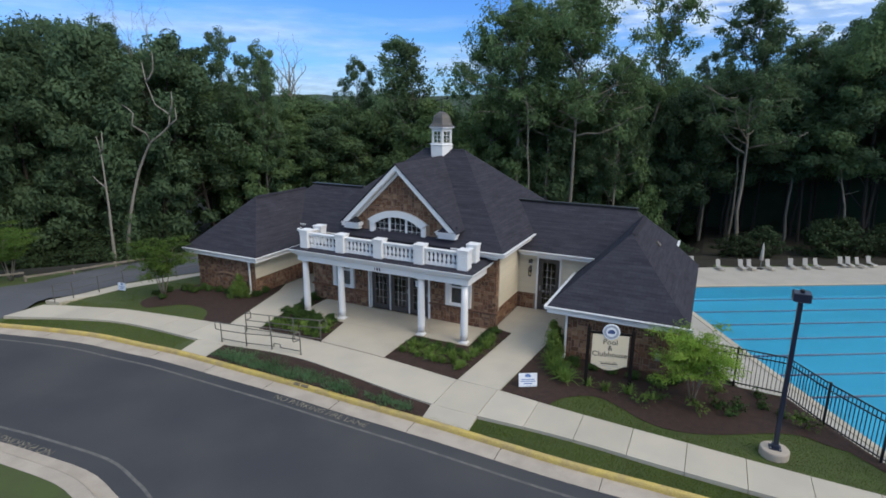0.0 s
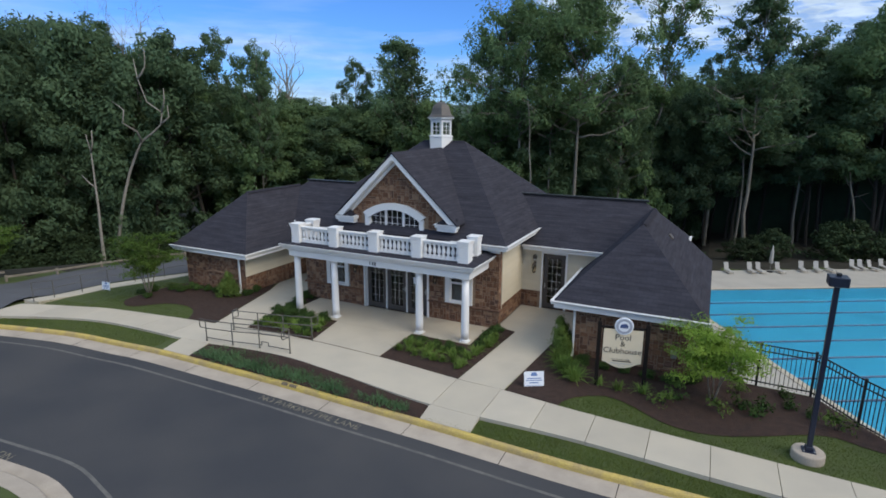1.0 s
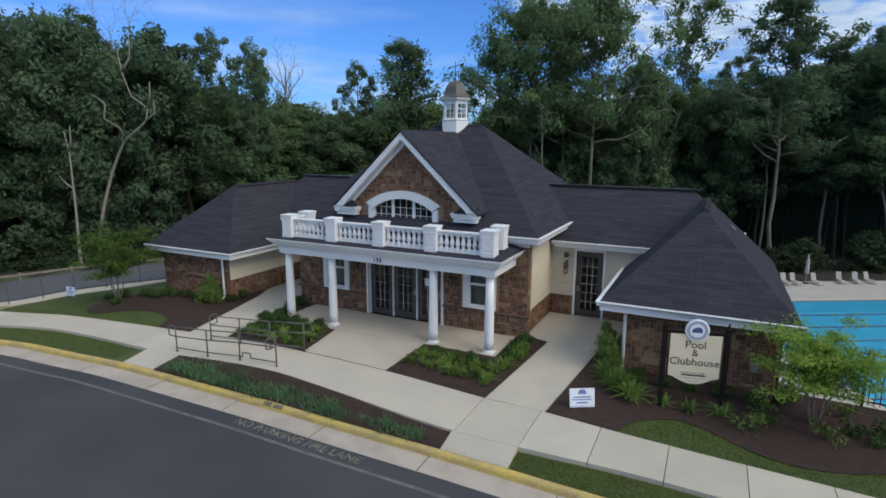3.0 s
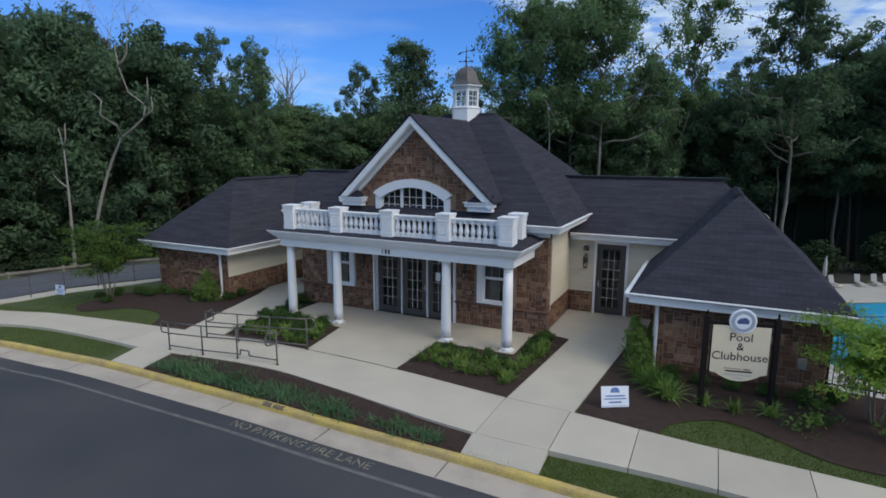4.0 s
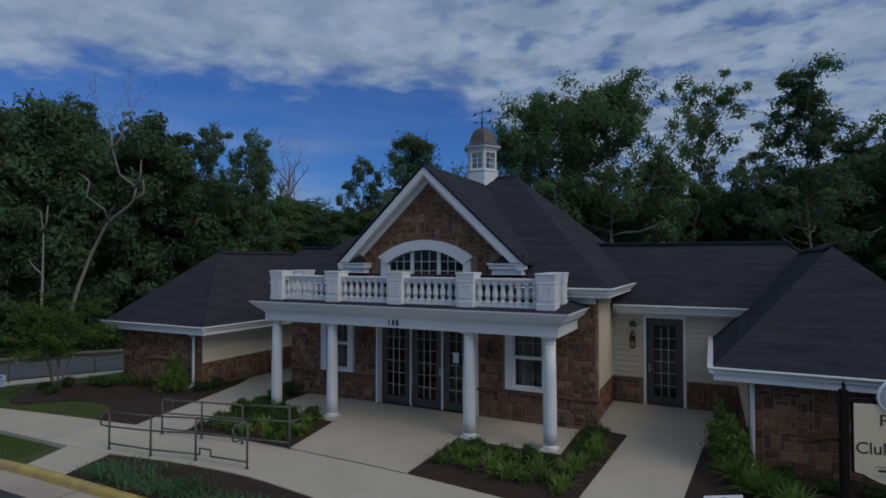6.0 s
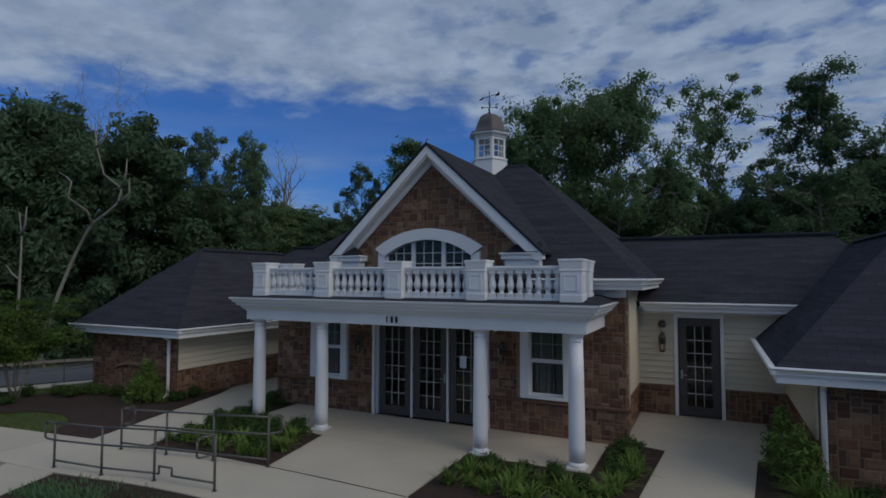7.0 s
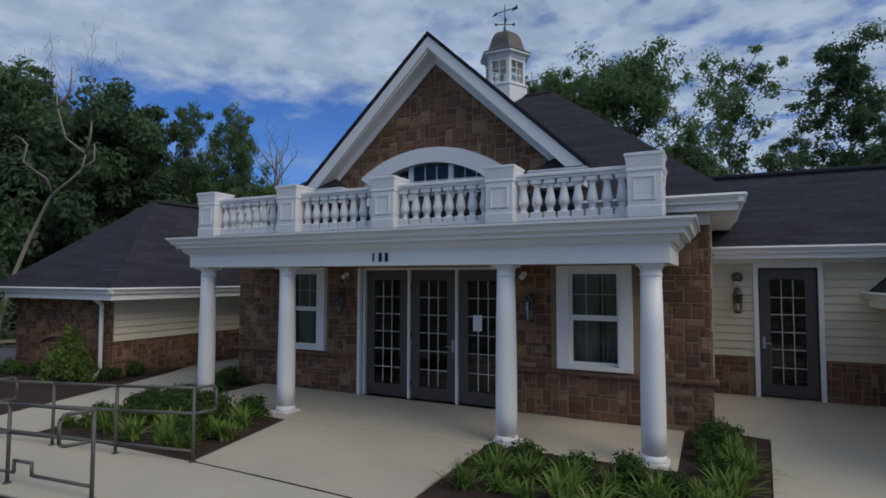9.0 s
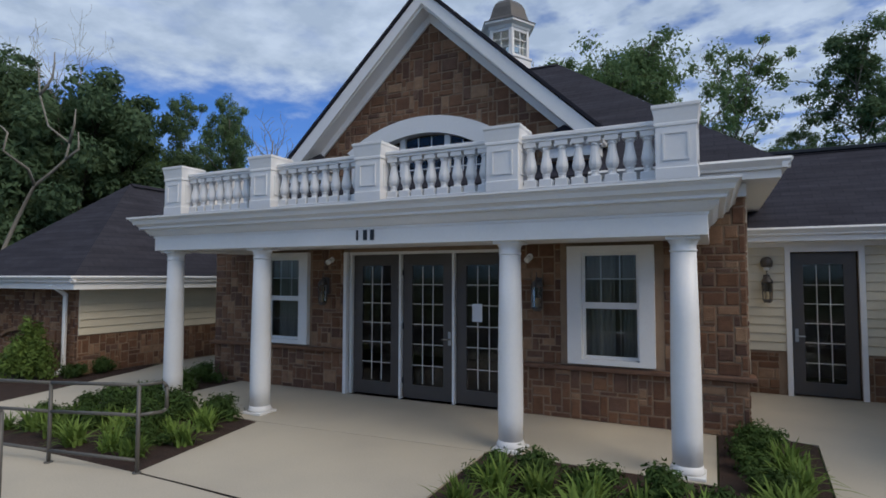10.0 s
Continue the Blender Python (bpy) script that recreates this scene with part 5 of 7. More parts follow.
# a turned baluster between square blocks
BAL = [(0.06, 0.085), (0.046, 0.10), (0.042, 0.125), (0.05, 0.14), (0.044, 0.15), (0.062, 0.18), (0.072, 0.215), (0.072, 0.245), (0.062, 0.30), (0.050, 0.36), (0.044, 0.41), (0.044, 0.43), (0.056, 0.445), (0.048, 0.46), (0.06, 0.475)]
bm = lathe(B(), BAL, 10)
box(bm, -0.076, 0.076, -0.062, 0.062, 0.0, 0.088, 0.006)
box(bm, -0.076, 0.076, -0.062, 0.062, 0.47, 0.535, 0.006)
baluster_mesh = mesh_of(bm, "baluster", M_WHITE)


def bal_bay(p, q, n):
    p, q = Vector(p), Vector(q)
    d = (q - p).normalized()
    m = Matrix(((d.x, -d.y, 0, p.x), (d.y, d.x, 0, p.y), (0, 0, 1, 0), (0, 0, 0, 1)))
    L = (q - p).length
    part("bottom_rail", box(B(), 0, L, -0.07, 0.07, 3.025, 3.085, 0.006, m), M_WHITE, balustrade)
    bm = B()
    box(bm, 0, L, -0.075, 0.075, 3.612, 3.65, 0.006, m)
    box(bm, 0, L, -0.095, 0.095, 3.648, 3.70, 0.008, m)
    part("top_rail", bm, M_WHITE, balustrade)
    for i in range(n):
        ob = new("baluster", baluster_mesh)
        ob.parent = balustrade
        c = p + d * (L * (i + 0.5) / n)
        ob.matrix_basis = Matrix.Translation((c.x, c.y, 3.08)) @ Matrix.Rotation(math.atan2(d.y, d.x), 4, "Z")


for a, b in zip(PX, PX[1:]):
    bal_bay((a + 0.2, PY, 0), (b - 0.2, PY, 0), 8)
for x, (bx, by) in zip((PX[0], PX[-1]), BACK_POSTS):
    bal_bay((x, PY + 0.2, 0), (bx, by - 0.2, 0), 3)
# house number: three plain bars
for i in range(3):
    part("number_bar", box(B(), -0.10 + i * 0.11, -0.10 + i * 0.11 + (0.025, 0.055, 0.055)[i], -1.965, -1.95, 2.51, 2.645), M_BLACK, ent, "black raised numeral bar")

# cupola: six-sided, bell roof and weather vane
CUP_Y, CUP_X = 4.63, -0.28
cup = part("cupola", lathe(B(), [(0.60, 6.2), (0.60, 7.22), (0.63, 7.24), (0.63, 7.28), (0.54, 7.30)], 6, CUP_X, CUP_Y), M_WHITE, house, "white six-sided cupola with a weathered metal bell roof")
for k in range(6):
    a0, a1 = 2 * math.pi * k / 6, 2 * math.pi * (k + 1) / 6
    p, q = [Vector((CUP_X + 0.53 * math.cos(a), CUP_Y + 0.53 * math.sin(a), 0)) for a in (a0, a1)]
    d = (q - p).normalized()
    n = Vector((d.y, -d.x, 0))
    m = Matrix(((d.x, -n.x, 0, p.x), (d.y, -n.y, 0, p.y), (0, 0, 1, 0), (0, 0, 0, 1)))
    L = (q - p).length
    for u0, u1 in ((0.0, 0.065), (L - 0.065, L)):
        part("corner_stile", box(B(), u0, u1, -0.02, 0.05, 7.27, 8.0, 0, m), M_WHITE, cup)
    part("head_rail", box(B(), 0.065, L - 0.065, -0.01, 0.05, 7.9, 8.0, 0, m), M_WHITE, cup)
    part("sill_rail", box(B(), 0.065, L - 0.065, -0.01, 0.05, 7.27, 7.34, 0, m), M_WHITE, cup)
    pn = part("pane", box(B(), 0.065, L - 0.065, 0.02, 0.026, 7.34, 7.9, 0, m), M_GLASS, cup)
    pn.visible_shadow = False
    part("muntin", box(B(), L / 2 - 0.012, L / 2 + 0.012, 0.0, 0.015, 7.34, 7.9, 0, m), M_WHITE, cup)
    for z in (7.53, 7.71):
        part("muntin", box(B(), 0.065, L - 0.065, 0.002, 0.014, z - 0.01, z + 0.01, 0, m), M_WHITE, cup)
part("cornice", lathe(B(), [(0.54, 7.96), (0.57, 7.98), (0.59, 8.03), (0.67, 8.07), (0.70, 8.08), (0.70, 8.13), (0.62, 8.14)], 6, CUP_X, CUP_Y), M_WHITE, cup)
part("bell_roof", lathe(B(), [(0.72, 8.13), (0.72, 8.15), (0.60, 8.20), (0.53, 8.28), (0.49, 8.40), (0.45, 8.54), (0.38, 8.67), (0.27, 8.77), (0.13, 8.83), (0.04, 8.85)], 6, CUP_X, CUP_Y), M_COPPER, cup, "weathered brown metal bell-shaped roof")
bm = B()
tube(bm, [(CUP_X, CUP_Y, 8.78), (CUP_X, CUP_Y, 9.6)], [0.022, 0.012], 6)
lathe(bm, [(0.01, 8.80), (0.05, 8.84), (0.05, 8.88), (0.01, 8.92)], 8, CUP_X, CUP_Y)
lathe(bm, [(0.01, 9.16), (0.04, 9.2), (0.01, 9.24)], 8, CUP_X, CUP_Y)
for a in (0.4, 0.4 + math.pi / 2):
    c, s = 0.24 * math.cos(a), 0.24 * math.sin(a)
    tube(bm, [(CUP_X - c, CUP_Y - s, 9.05), (CUP_X + c, CUP_Y + s, 9.05)], 0.012, 5)
    for t in (1, -1):
        lathe(bm, [(0.03, 9.02), (0.035, 9.05), (0.03, 9.08)], 5, CUP_X + t * c, CUP_Y + t * s)
tube(bm, [(CUP_X - 0.26, CUP_Y - 0.06, 9.36), (CUP_X + 0.24, CUP_Y + 0.06, 9.48)], 0.013, 5)
upright(bm, [(CUP_X + 0.16, 9.40), (CUP_X + 0.32, 9.56), (CUP_X + 0.34, 9.44)], CUP_Y + 0.05, CUP_Y + 0.062)
upright(bm, [(CUP_X - 0.36, 9.30), (CUP_X - 0.2, 9.42), (CUP_X - 0.22, 9.32)], CUP_Y - 0.06, CUP_Y - 0.048)
part("weather_vane", bm, M_BLACK, cup, "dark metal weather vane with an arrow")
bm = box(B(), -0.11, 0.11, -0.14, 0.14, -0.05, 0.07, 0.02, pose(10.3, 3.4, 3.63, 0, 45, 0))
part("roof_vent", bm, M_BRONZE, house, "small dark roof vent")


def wall_lantern(m):
    t = thing("wall_lantern", "dark bronze glass wall lantern on beige siding", "lamp", "wall lanterns", m)
    part("bracket", box(B(), -0.05, 0.05, -0.03, 0, 0.12, 0.42, 0.01), M_BRONZE, t)
    part("arm", tube(B(), [(0, -0.02, 0.34), (0, -0.10, 0.40), (0, -0.13, 0.34)], 0.012, 6), M_BRONZE, t)
    cap = part("cap", lathe(B(), [(0.09, 0.28), (0.088, 0.30), (0.072, 0.34), (0.045, 0.375), (0.02, 0.39)], 12, 0, -0.13), M_BRONZE, t, "domed metal cap", True)
    part("finial", lathe(B(), [(0.012, 0.388), (0.018, 0.41), (0.008, 0.43), (0.006, 0.50)], 8, 0, -0.13), M_BRONZE, cap)
    part("candle_sleeve", lathe(B(), [(0.016, -0.01), (0.016, 0.12), (0.012, 0.125)], 8, 0, -0.13), M_CREAM, t)
    part("foot", lathe(B(), [(0.05, -0.07), (0.075, -0.03), (0.075, -0.01)], 6, 0, -0.13), M_BRONZE, t)
    for k in range(6):
        a = 2 * math.pi * k / 6
        part("cage_bar", tube(B(), [(0.072 * math.cos(a), -0.13 + 0.072 * math.sin(a), -0.02), (0.086 * math.cos(a), -0.13 + 0.086 * math.sin(a), 0.29)], 0.006, 4), M_BRONZE, t)
    g = part("glass", lathe(B(), [(0.068, -0.01), (0.08, 0.28)], 6, 0, -0.13), M_LANTERN, t)
    g.visible_shadow = False


wall_lantern(pose(5.0, 3.22, 1.66))
for x in (-2.05, 1.84):
    wall_lantern(pose(x, -0.05, 1.6))
for x in (-1.95, 1.70):
    t = thing("flood_light", "small white flood light under the porch beam", "lamp", "flood lights", pose(x, -0.05, 2.33))
    part("mount", lathe(B(), [(0.05, 0), (0.05, 0.015), (0.02, 0.02)], 10), M_WHITE, t).matrix_basis = pose(0, 0, 0, 90)
    part("head", tube(B(), [(0, -0.03, 0), (0, -0.06, -0.02), (0, -0.13, -0.05)], [0.02, 0.04, 0.05], 10), M_WHITE, t, "", True)
for x, y, z in ((5.0, 3.24, 2.30),):
    t = thing("security_light", "small dark domed security light above the lantern", "lamp", "", pose(x, y, z))
    part("housing", lathe(B(), [(0.02, -0.09), (0.085, -0.085), (0.1, 0.0), (0.07, 0.07), (0.02, 0.09)], 12, 0, -0.1), M_BRONZE, t, "", True)
    part("mount", box(B(), -0.04, 0.04, -0.04, 0.0, -0.04, 0.04), M_BRONZE, t)
    part("bulb", lathe(B(), [(0.03, -0.09), (0.05, -0.11), (0.04, -0.145), (0.01, -0.155)], 10, 0, -0.1), M_WHITE, t, "white bulb under the dome", True)


# ---- pool ----
PU, PV = Vector((0.87, 0.493, 0)).normalized(), Vector((-0.493, 0.87, 0)).normalized()
FAR0 = Vector((11.62, 23.79, 0))


def build_pool():
    outline = [Vector((x, y, 0)) for x, y in POOL]
    bm = B()
    ring = [bm.verts.new((p.x, p.y, POOL_Z + 0.05)) for p in outline]
    outer = [bm.verts.new((x, y, POOL_Z + 0.05)) for x, y in DECK]
    edges = [bm.edges.new((r[i], r[(i + 1) % len(r)])) for r in (ring, outer) for i in range(len(r))]
    bmesh.ops.triangle_fill(bm, edges=edges, use_beauty=True)
    for f in list(bm.faces):
        c = f.calc_center_median()
        if inside(c.x, c.y, POOL):
            bm.faces.remove(f)
    structure("pool_deck", bm, M_DECK, "pale concrete deck round the swimming pool", "pool deck")
    bm = B()
    top = [bm.verts.new((p.x, p.y, POOL_Z + 0.045)) for p in outline]
    low = [bm.verts.new((p.x, p.y, POOL_Z - 1.3)) for p in outline]
    for i in range(6):
        bm.faces.new((top[i], top[(i + 1) % 6], low[(i + 1) % 6], low[i]))
    bm.faces.new(low)
    structure("pool_basin", bm, M_BASIN, "pale blue plastered pool basin", "pool")
    me = raw_mesh("pool_water", [(p.x, p.y, POOL_Z - 0.07) for p in outline], [tuple(range(6))], M_WATER)
    w = tagged(new("pool_water", me), "clear blue still pool water", "water", kind="structure")
    w.visible_shadow = False
    bm = B()
    for p, q in zip(outline, outline[1:] + outline[:1]):
        d = (q - p).normalized()
        o = Vector((d.y, -d.x, 0)) * 0.35
        prism(bm, [tuple(v.xy) for v in (p, p + o, q + o, q)], POOL_Z, POOL_Z + 0.085)
    structure("pool_coping", bm, M_CONCRETE, "white coping stones round the pool edge", "pool coping")
    for k in range(7):
        dist = 2.72 + 2.24 * k
        a = FAR0 - PV * dist
        for p, q in zip(outline[0:3], outline[1:4]):
            f = (FAR0 - PV * dist - p).dot(PV) / (q - p).dot(PV)
            if 0 <= f <= 1:
                a = p.lerp(q, f)
        a = a + PU * 0.1 + Vector((0, 0, POOL_Z - 0.05))
        t = thing("lane_rope", "dark blue floating lane rope on the water", "lane rope", "lane ropes")
        part("rope", tube(B(), [a, a + PU * 26], 0.06, 6), M_LANE, t)


def sun_lounger():
    t = thing("sun_lounger", "pale reclining sun lounger on the pool deck", "sun lounger", "poolside loungers")
    bm = B()
    for x in (-0.3, 0.3):
        tube(bm, [(x, -0.95, 0.32), (x, 0.45, 0.34)], 0.025, 6)
    for y in (-0.93, 0.43):
        tube(bm, [(-0.3, y, 0.33), (0.3, y, 0.33)], 0.025, 6)
    part("frame", bm, M_ALU, t)
    for x in (-0.28, 0.28):
        for y in (-0.8, 0.3):
            part("leg", tube(B(), [(x, y, 0.33), (x, y, 0.0)], 0.022, 6), M_ALU, t)
    part("seat", box(B(), -0.28, 0.28, -0.92, 0.4, 0.335, 0.375, 0.012), M_LOUNGE, t)
    part("backrest", box(B(), -0.28, 0.28, 0, 0.04, 0, 0.85, 0.012, pose(0, 0.38, 0.36, -20)), M_LOUNGE, t)
    return t


def build_poolside():
    first = sun_lounger()
    spots = [(11.32, 29.13), (13.43, 29.84), (15.12, 30.72), (15.79, 31.06), (17.23, 31.8), (18.96, 33.08), (20.07, 33.66), (20.97, 34.12), (22.92, 35.71), (23.52, 36.02), (24.3, 36.2), (25.22, 37.09), (27.6, 38.3), (29.4, 39.2), (32.0, 40.6)]
    rnd = random.Random(3)
    for i, (x, y) in enumerate(spots):
        m = pose(x, y + 0.2, POOL_Z + 0.05, 0, 0, 24 + rnd.uniform(-12, 12)) @ Matrix.Scale(0.82, 4)
        if i == 0:
            first.matrix_basis = m
        else:
            copy_thing(first, m)
    t = thing("patio_umbrella", "closed pale patio umbrella on a pole", "umbrella", "", pose(16.54, 31.83, POOL_Z + 0.05))
    part("pole", tube(B(), [(0, 0, 0.0), (0, 0, 2.25)], 0.025, 8), M_ALU, t)
    part("canopy", lathe(B(), [(0.14, 0.75), (0.17, 0.8), (0.13, 1.3), (0.12, 1.7), (0.05, 2.15), (0.02, 2.22)], 10), M_LOUNGE, t, "furled pale canopy", True)
    part("base", lathe(B(), [(0.25, 0.0), (0.25, 0.05), (0.05, 0.1)], 14), M_BLACK, t)


build_pool()
build_poolside()


# ---- metal fence by the pool ----
def build_fence():
    line = [(11.6, -0.68), (13.42, -0.80), (14.85, -0.88), (15.75, -2.35), (16.85, -3.75), (17.9, -5.0)]
    fence = thing("pool_fence", "black metal picket fence with flat rails round the pool", "fence")
    H = 1.35
    for x, y in line:
        p = part("post", box(B(), x - 0.032, x + 0.032, y - 0.032, y + 0.032, -0.03, H + 0.04, 0.004), M_BLACK, fence)
        part("cap", box(B(), x - 0.04, x + 0.04, y - 0.04, y + 0.04, H + 0.04, H + 0.065, 0.006), M_BLACK, p)
    picket = mesh_of(box(B(), -0.009, 0.009, -0.009, 0.009, 0.04, H - 0.02), "picket", M_BLACK)
    for (x0, y0), (x1, y1) in zip(line, line[1:]):
        p, q = Vector((x0, y0, 0)), Vector((x1, y1, 0))
        d = (q - p).normalized()
        L = (q - p).length
        m = Matrix(((d.x, -d.y, 0, p.x), (d.y, d.x, 0, p.y), (0, 0, 1, 0), (0, 0, 0, 1)))
        for z in (0.12, H - 0.2, H):
            part("rail", box(B(), 0.02, L - 0.02, -0.014, 0.014, z - 0.018, z + 0.018, 0, m), M_BLACK, fence)
        n = int(L / 0.115)
        for i in range(1, n):
            ob = new("picket", picket)
            ob.parent = fence
            c = p + d * (L * i / n)
            ob.matrix_basis = Matrix.Translation(c) @ pose(0, 0, 0, 0, 0, math.degrees(math.atan2(d.y, d.x)))


build_fence()


# ---- handrails of the ramp ----
def handrail(name, pts, loops, label, kink=None):
    """Pipe rail on posts, falling a little towards its west end. pts: (x, y, top) of the posts; loops: end returns as (index, dx, dy)."""
    t = thing(name, label, "handrail", "ramp handrails")
    for x, y, h in pts:
        part("post", tube(B(), [(x, y, -0.03), (x, y, h)], 0.021, 8), M_RAIL, t, "", True)
        part("flange", lathe(B(), [(0.045, 0.0), (0.045, 0.01), (0.024, 0.014)], 10, x, y), M_RAIL, t)
    for level in ("top", "middle", "low"):
        path = [Vector((x, y, h if level == "top" else h - 0.31 if level == "middle" else 0.13)) for x, y, h in pts]
        if level == "low" and kink:
            a, d = path[kink], path[kink + 1] - path[kink]
            c = [a + d * f for f in (0.08, 0.08, 0.30, 0.30)]
            c[1].z += 0.13; c[2].z += 0.13
            path = path[:kink + 1] + c + path[kink + 1:]
        bm = B()
        for p, q in zip(path, path[1:]):
            tube(bm, [p, q], 0.019, 8)
        part("rail", bm, M_RAIL, t, "", True)
    for i, dx, dy in loops:
        x, y, h = pts[i]
        bm = B()
        c = [(x, y, h), (x + dx * 0.85, y + dy * 0.85, h), (x + dx, y + dy, h - 0.05), (x + dx, y + dy, h - 0.28), (x + dx * 0.85, y + dy * 0.85, h - 0.31), (x, y, h - 0.31)]
        for p, q in zip(c, c[1:]):
            tube(bm, [p, q], 0.019, 8)
        part("end_loop", bm, M_RAIL, t, "", True)
    return t


handrail("handrail", [(-4.70, -5.96, 0.80), (-3.53, -5.83, 0.83), (-2.46, -5.60, 0.86), (-1.17, -5.47, 0.9)], [(0, -0.3, 0.0), (-1, -0.08, -0.29)], "grey-brown pipe handrail on the street edge of the ramp", 2)
handrail("handrail", [(-4.62, -4.74, 0.80), (-3.50, -4.57, 0.83), (-2.39, -4.42, 0.86), (-1.22, -4.21, 0.9)], [(-1, 0.1, 0.25), (0, 0.0, 0.28)], "grey-brown pipe handrail beside the planted bed")


def drive_railing():
    pts = [(-15.3, -6.2), (-15.55, -5.2), (-15.6, -3.9), (-15.4, -2.7), (-14.9, -1.6), (-14.2, -0.4), (-13.5, 0.7), (-12.7, 1.9)]
    pts = [Vector((x, y, dip(x, y))) for x, y in pts]
    t = thing("drive_railing", "thin dark metal railing beside the side drive", "railing")
    for p in pts:
        part("post", tube(B(), [p - Vector((0, 0, 0.03)), p + Vector((0, 0, 0.85))], 0.022, 6), M_RAIL, t)
    for z in (0.85, 0.5):
        for p, q in zip(pts, pts[1:]):
            part("rail", tube(B(), [p + Vector((0, 0, z)), q + Vector((0, 0, z))], 0.012, 6), M_RAIL, t)


drive_railing()


def timber_guardrail():
    t = thing("timber_guardrail", "low weathered timber guard rail along the woods", "guard rail")
    line = smooth_line([(-24.5, -9.0, 0), (-22.2, -6.6, 0), (-20.8, -4.6, 0), (-19.9, -2.6, 0), (-19.2, -0.6, 0), (-18.4, 1.2, 0), (-17, 3.2, 0)], 1.9)
    for p in line:
        g = dip(p.x, p.y)
        part("post", box(B(), p.x - 0.05, p.x + 0.05, p.y - 0.05, p.y + 0.05, g - 0.04, g + 0.34, 0.01), M_TIMBER, t)
    for p, q in zip(line, line[1:]):
        d = (q - p).normalized()
        g = dip(p.x, p.y)
        m = Matrix(((d.x, -d.y, 0, p.x), (d.y, d.x, 0, p.y), (0, 0, 1, 0), (0, 0, 0, 1)))
        part("beam", box(B(), 0.0, (q - p).length, -0.10, -0.05, g + 0.20, g + 0.31, 0.01, m), M_TIMBER, t)


timber_guardrail()


# ---- signs ----
def main_sign():
    t = thing("clubhouse_sign", "cream pool and clubhouse sign between dark wooden posts", "sign", "", pose(9.60, -2.86, 0, 0, 0, 13))
    for x in (-0.70, 0.70):
        p = part("post", box(B(), x - 0.055, x + 0.055, -0.05, 0.06, -0.03, 2.08, 0.008), M_POST, t, "dark stained square post")
        part("finial", tube(B(), [(x, 0, 2.08), (x, 0, 2.12), (x, 0, 2.16), (x, 0, 2.21)], [0.045, 0.02, 0.032, 0.008], 8), M_POST, p)
    part("cross_rail", box(B(), -0.70, 0.70, -0.02, 0.03, 1.90, 1.96), M_POST, t)
    half = [(0.575, 1.88), (0.575, 0.83), (0.54, 0.81), (0.46, 0.80), (0.40, 0.76), (0.28, 0.70), (0.14, 0.65), (0.0, 0.64)]
    out = [(-x, z) for x, z in half] + [(x, z) for x, z in reversed(half[:-1])]
    big = [(-x * 1.03, z - 0.02 if z < 1 else z + 0.02) for x, z in half] + [(x * 1.03, z - 0.02 if z < 1 else z + 0.02) for x, z in reversed(half[:-1])]
    part("backing", upright(B(), big, -0.005, 0.03), M_POST, t, "dark border board")
    panel = part("panel", upright(B(), out, -0.03, -0.005), M_CREAM, t, "cream panel with a curved foot")
    for text, z, s in (("Pool", 1.55, 0.26), ("&", 1.345, 0.24), ("Clubhouse", 1.115, 0.26)):
        words(text, s, M_TEXT, "lettering", panel, pose(0, -0.032, z, 90, 0, 0))
    for x0, x1, z0, z1, mt in ((-0.30, 0.06, 0.915, 0.925, M_TEXT), (0.10, 0.24, 0.905, 0.925, M_TEXT), (-0.26, 0.28, 0.845, 0.88, M_TEXT), (-0.34, 0.34, 0.79, 0.797, M_SIGNGREY), (-0.30, 0.30, 0.765, 0.771, M_SIGNGREY), (-0.10, 0.10, 0.70, 0.712, M_SIGNGREY)):
        part("print_bar", box(B(), x0, x1, -0.034, -0.03, z0, z1), mt, panel)
    e = part("emblem", lathe(B(), [(0.265, 0), (0.275, 0.012), (0.26, 0.03)], 28), M_PLASTIC, t, "round pale emblem")
    e.matrix_basis = pose(0, -0.03, 2.0, 90, 0, 0)
    r = part("emblem_ring", lathe(B(), [(0.235, 0.030), (0.235, 0.034)], 28), M_SIGNGREY, e)
    part("emblem_face", lathe(B(), [(0.165, 0.034), (0.165, 0.037)], 24), M_PLASTIC, e)
    part("emblem_mark", upright(B(), [(-0.11, -0.05), (0.11, -0.05), (0.12, 0.03), (0.05, 0.09), (-0.06, 0.07), (-0.12, 0.01)], 0, 0.004), M_SIGNBLUE, e).matrix_basis = pose(0, 0, 0.041, -90, 0, 0)


def yard_sign(m, label):
    t = thing("yard_sign", label, "sign", "yard signs", m)
    part("board", box(B(), -0.31, 0.31, -0.004, 0.004, 0.10, 0.56), M_PLASTIC, t)
    for x in (-0.2, 0.2):
        part("stake", tube(B(), [(x, 0.008, -0.03), (x, 0.008, 0.4)], 0.005, 5), M_ALU, t)
    part("picture", upright(B(), [(-0.1, 0.42), (0.1, 0.42), (0.1, 0.46), (0.07, 0.52), (0.0, 0.535), (-0.07, 0.52), (-0.1, 0.46)], -0.008, -0.004), M_BLUEPRINT, t)
    for x0, x1, z0, z1 in ((-0.22, 0.22, 0.33, 0.36), (-0.25, 0.25, 0.27, 0.295), (-0.14, 0.14, 0.19, 0.225)):
        part("print_bar", box(B(), x0, x1, -0.007, -0.004, z0, z1), M_BLUEPRINT, t)
    part("border", box(B(), -0.29, 0.29, -0.0065, -0.0042, 0.12, 0.128), M_BLUEPRINT, t)


